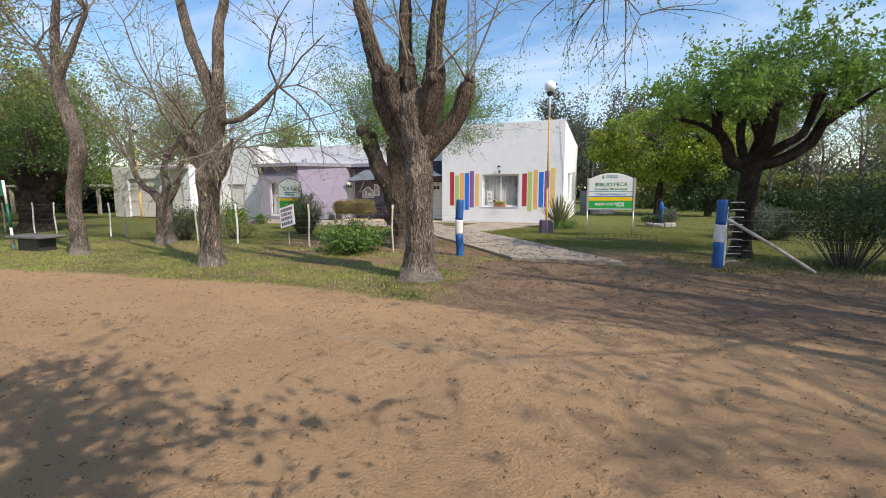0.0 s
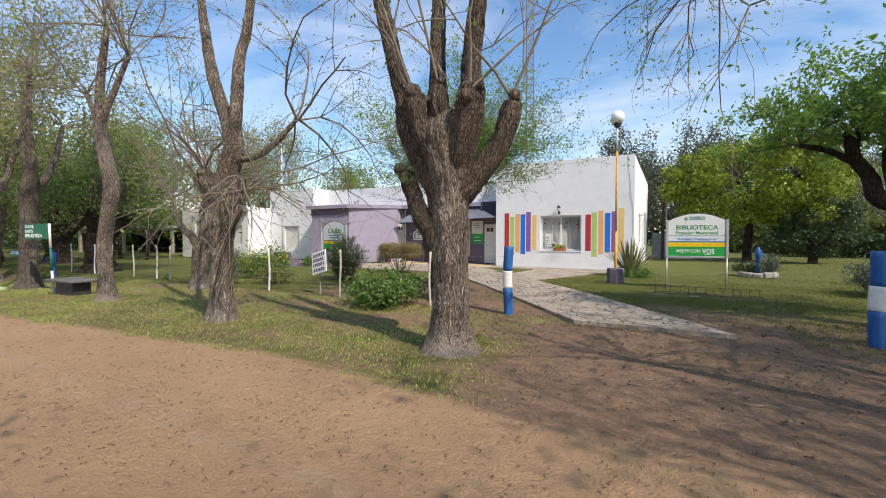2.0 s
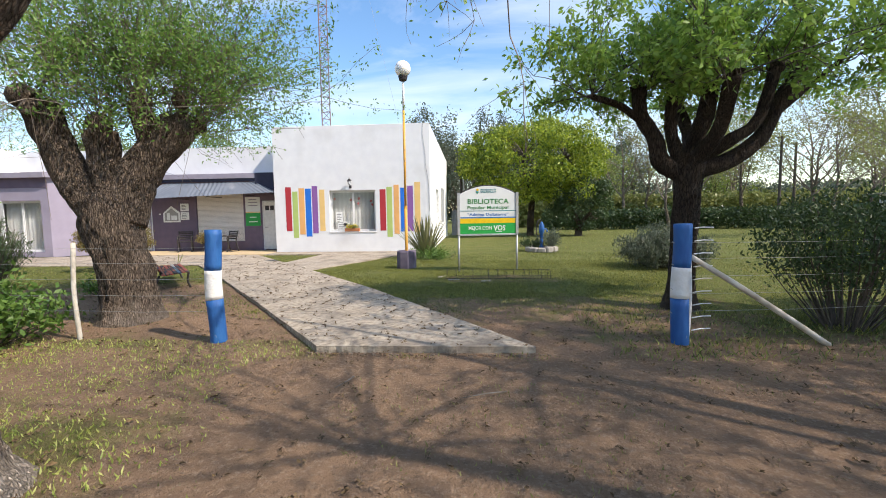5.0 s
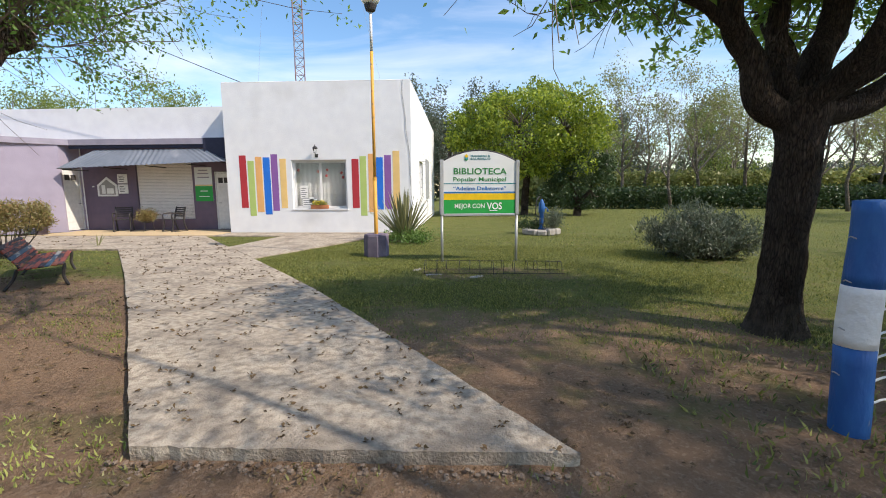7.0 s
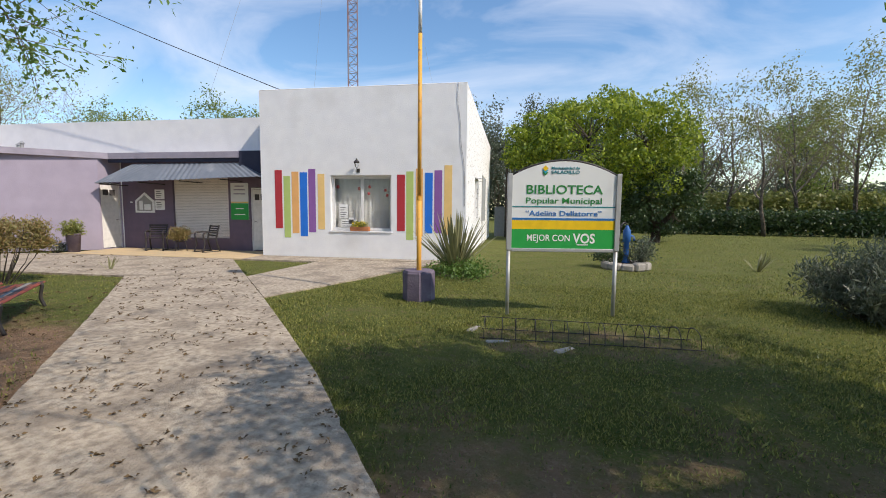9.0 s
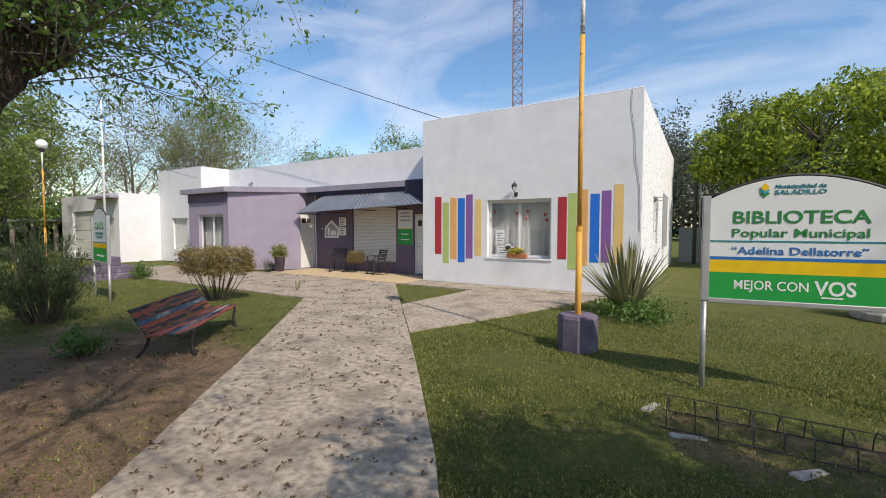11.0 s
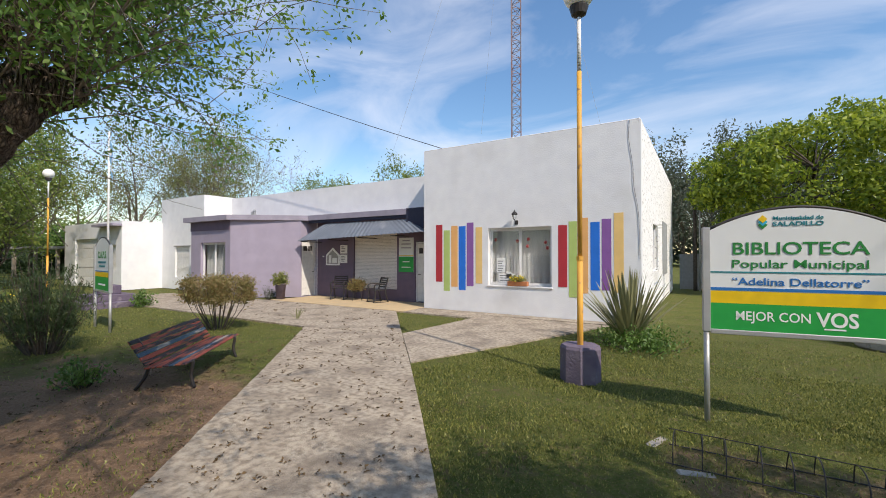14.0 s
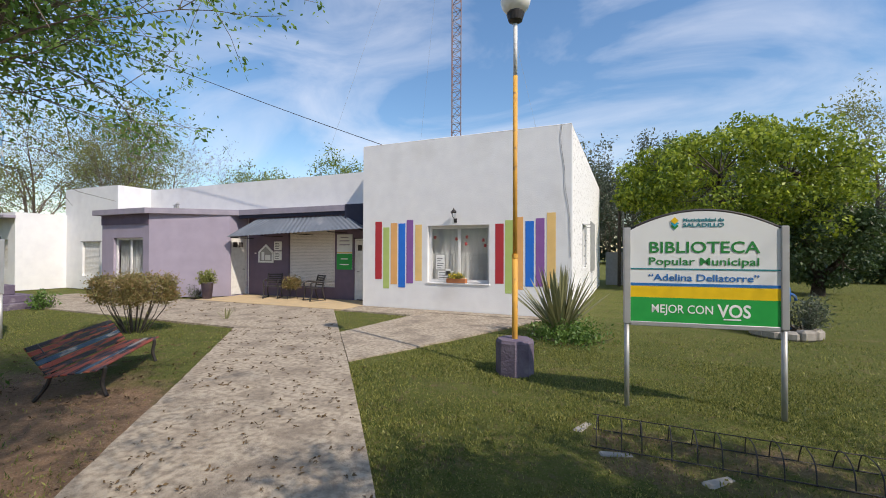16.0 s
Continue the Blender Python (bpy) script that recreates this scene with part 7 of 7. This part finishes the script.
# far open shed beyond the park
shed = thing("shed", (-36.0, 2.5, -0.05), 10, "open-fronted low shed with a grey roof", "shed")
part("roof", Shape().box(-6, -3, 2.2, 6, 3, 2.4, 0.02), "grey_wall", shed)
part("back_wall", Shape().box(-6, 2.7, 0, 6, 2.9, 2.2), "grey_wall", shed)
for x in (-5.8, -2.9, 0, 2.9, 5.8):
    part("post", Shape().box(x - 0.1, -2.9, 0, x + 0.1, -2.7, 2.2), "grey_wood", shed)
far_house = thing("house", (45.0, 24.0, -0.05), -20, "pale low house beyond the hedge", "house")
part("wall", wall_panel(7, 2.8, 0.2, [(1, 1, 2.2, 2.2), (4, 0, 5, 2.1)]), "white", far_house)
part("roof", Shape().box(-0.3, -0.4, 2.8, 7.3, 5, 2.95, 0.02), "grey_wall", far_house)

# ---- grass and fallen leaves ----
def inside(poly, x, y):
    r = np.zeros(len(x), bool)
    for (xa, ya), (xb, yb) in zip(poly, poly[1:] + poly[:1]):
        c = ((ya > y) != (yb > y)) & (x < (xb - xa) * (y - ya) / (yb - ya + 1e-12) + xa)
        r ^= c
    return r


HARD = [[(6.29, -12.42), (8.70, -12.40), (6.06, -8.74), (3.70, -5.84), (2.10, -3.94), (-0.46, -4.46)],
        [(-0.47, -4.455), (2.095, -3.935), (-0.26, -1.12), (-6.4, -1.12), (-8.6, -1.6), (-12.5, -1.6), (-13.5, -3.2), (-9.5, -4.5)],
        [(3.71, -5.83), (5.7, -1.12), (2.5, -1.12), (2.105, -3.93)], [(-25, -1.12), (6.6, -1.12), (6.6, 14), (-25, 14)]]


def grass(name, x0, x1, y0, y1, n, hgt, seed, keep, label, blade="blade"):
    rng = np.random.default_rng(seed)
    x, y = rng.uniform(x0, x1, n), rng.uniform(y0, y1, n)
    patch = np.sin(x * 1.7 + np.sin(y * 1.3)) * np.sin(y * 2.1 + np.sin(x * 0.9))
    ok = (rng.random(n) < keep(x, y) * (0.65 + 0.35 * patch)) & ~np.any([inside(p, x, y) for p in HARD], 0)
    x, y = x[ok], y[ok]
    z = -0.085 + 0.05 * np.clip((y + 13) / 7, 0, 1) - 0.01
    m = len(x)
    c = np.stack([x, y, z], 1)
    up = unit(np.stack([rng.normal(0, 0.55, m), rng.normal(0, 0.55, m), np.ones(m)], 1))
    nr = unit(np.cross(up, rng.normal(0, 1, (m, 3))))
    h = hgt * rng.uniform(0.5, 1.5, m)
    ob = new(name, leaf_mesh(name, quads(c, nr, up, 0.006 + 0.10 * h, h, 0.15), blade))
    return tagged(ob, label, "grass", kind="stuff")


lawn_keep = lambda x, y: np.where((y > -11) | (x < 5.2), 1.0, 0.0) * (1 - 0.8 * ((x > -2) & (x < 4.5) & (y < -7) & (y > -13.2))) * (1 - 0.75 * ((x > 5.5) & (x < 11) & (y < -9.4))) * (1 - 0.6 * ((x > 7.2) & (x < 10.2) & (y < -6.7) & (y > -7.9)))
grass("lawn_grass", 2.0, 16.0, -11.0, -1.0, 110000, 0.04, 201, lawn_keep, "short mown lawn grass with weeds")
grass("lawn_grass", -9.0, 3.5, -12.0, -1.2, 90000, 0.04, 202, lawn_keep, "patchy garden grass in light shade")
grass("lawn_turf", 3.5, 12.5, -10.6, -3.5, 260000, 0.034, 209, lawn_keep, "dense low turf of fine grass and weeds")
verge_keep = lambda x, y: np.where((y > -16.7 + 0.25 * np.sin(x * 0.5)) & (x < 6.0 + 0.4 * np.sin(y * 3)), 1.0, 0.0) * np.clip((6.4 - x) * 1.2, 0, 1)
grass("verge_grass", -12.0, 6.4, -17.0, -12.0, 110000, 0.042, 203, verge_keep, "short verge grass beside the dirt road", "dry_blade")
grass("path_edge_grass", 5.9, 8.9, -12.62, -12.42, 700, 0.04, 207, lambda x, y: np.clip(np.sin(x * 5.3) + 0.35, 0, 1), "tufts of grass along the broken path edge", "worn_blade")
grass("path_edge_grass", 3.0, 6.3, -12.5, -8.0, 7000, 0.035, 208, lambda x, y: np.where((np.abs(x - 6.29 + (y + 12.42) * 0.848) < 0.22), 0.6, 0.0), "thin grass along the edge of the path", "worn_blade")
grass("edge_grass", 9.5, 14.5, -12.6, -10.5, 6000, 0.07, 204, lambda x, y: np.full(len(x), 0.8), "longer grass along the fence foot")
grass("soil_grass", 5.2, 14.5, -17.2, -11.8, 16000, 0.035, 206, lambda x, y: 0.55 * (np.sin(x * 1.1 + 2) * np.sin(y * 1.7 + x * 0.4) > 0.15), "sparse tufts of grass on the trodden soil", "worn_blade")
grass("far_grass", 10.0, 32.0, -4.0, 20.0, 45000, 0.07, 205, lambda x, y: np.full(len(x), 0.8), "open sunny lawn grass")


def litter(name, x0, x1, y0, y1, n, size, seed, label, ok=lambda x, y: np.ones(len(x), bool), z=None, curl=0.5):
    rng = np.random.default_rng(seed)
    x, y = rng.uniform(x0, x1, n), rng.uniform(y0, y1, n)
    k = ok(x, y)
    x, y = x[k], y[k]
    zz = np.full(len(x), z) if z is not None else -0.085 + 0.05 * np.clip((y + 13) / 7, 0, 1) + 0.012
    per = 4
    c = np.repeat(np.stack([x, y, zz + 0.006], 1), per, 0) + rng.normal(0, size * 0.35, (len(x) * per, 3)) * np.array((1, 1, 0.12))
    up = unit(np.stack([rng.normal(0, 1, len(c)), rng.normal(0, 1, len(c)), rng.uniform(0, curl, len(c))], 1))
    nr = unit(np.cross(up, unit(rng.normal(0, 1, c.shape) + np.array((0, 0, 0.01)))))
    nr[:, 2] = np.abs(nr[:, 2]) + 0.6
    nr = unit(nr)
    h = size * rng.uniform(0.6, 1.3, len(c))
    ob = new(name, leaf_mesh(name, quads(c, nr, up, h * 0.5, h, 0.2), "litter"))
    return tagged(ob, label, "leaf litter", kind="stuff")


on_path = lambda x, y: inside(HARD[0], x, y)
litter("path_litter", -0.5, 8.7, -12.4, -3.9, 1700, 0.034, 301, "dark curled dry leaves scattered over the path", on_path, 0.0)
litter("apron_litter", -5.0, 2.0, -4.4, -1.2, 70, 0.05, 302, "a few dry leaves on the concrete apron", lambda x, y: inside(HARD[1], x, y), 0.002)
litter("road_litter", -6.0, 13.0, -22.5, -16.4, 4500, 0.018, 303, "small dry leaves strewn over the dirt road", z=-0.082)
litter("soil_litter", 4.5, 14.5, -16.5, -11.0, 900, 0.035, 304, "dry leaves and bits on the trodden soil", lambda x, y: ~inside(HARD[0], x, y))
litter("garden_litter", -2.0, 4.5, -13.0, -6.0, 500, 0.04, 305, "dry leaves on the bare garden soil", lambda x, y: ~inside(HARD[0], x, y))
rt = random.Random(9)
for x, y, L in ((6.4, -18.28, 0.22), (7.62, -17.95, 0.3), (8.4, -15.4, 0.5), (7.4, -15.3, 0.35), (8.3, -13.4, 0.4), (10.2, -15.0, 0.45), (6.9, -13.1, 0.3), (10.6, -14.2, 0.5)):
    a = rt.random() * 6.28
    solo("fallen_twig", Shape().tube(fine([(0, 0, 0.0), (L * 0.5, 0.03, 0.02), (L, rt.uniform(-0.08, 0.08), 0.005)], 8), taper(0.008, 0.003, 8), 5), "twig", (x, y, -0.075), math.degrees(a), "dry fallen twig on the ground", "twig", "fallen twigs", smooth=True)

# broken bits of concrete and clods along the front edge of the path
rubble_rng = np.random.default_rng(311)
rubble = Shape()
for _ in range(420):
    x = rubble_rng.uniform(6.2, 8.85)
    d = abs(rubble_rng.normal(0, 0.09))
    rr = rubble_rng.uniform(0.004, 0.016) * (1.4 if d < 0.05 else 0.8)
    rubble.ball(Vector((x, -12.45 - d, -0.085 + max(0.0, 0.035 - d * 0.4) * rubble_rng.random())), rr, 3, 5, rubble_rng.uniform(0.4, 0.8))
solo("path_rubble", rubble, "clod", (0, 0, 0), 0, "crumbled concrete bits and earth clods along the path edge", "rubble", kind="stuff")
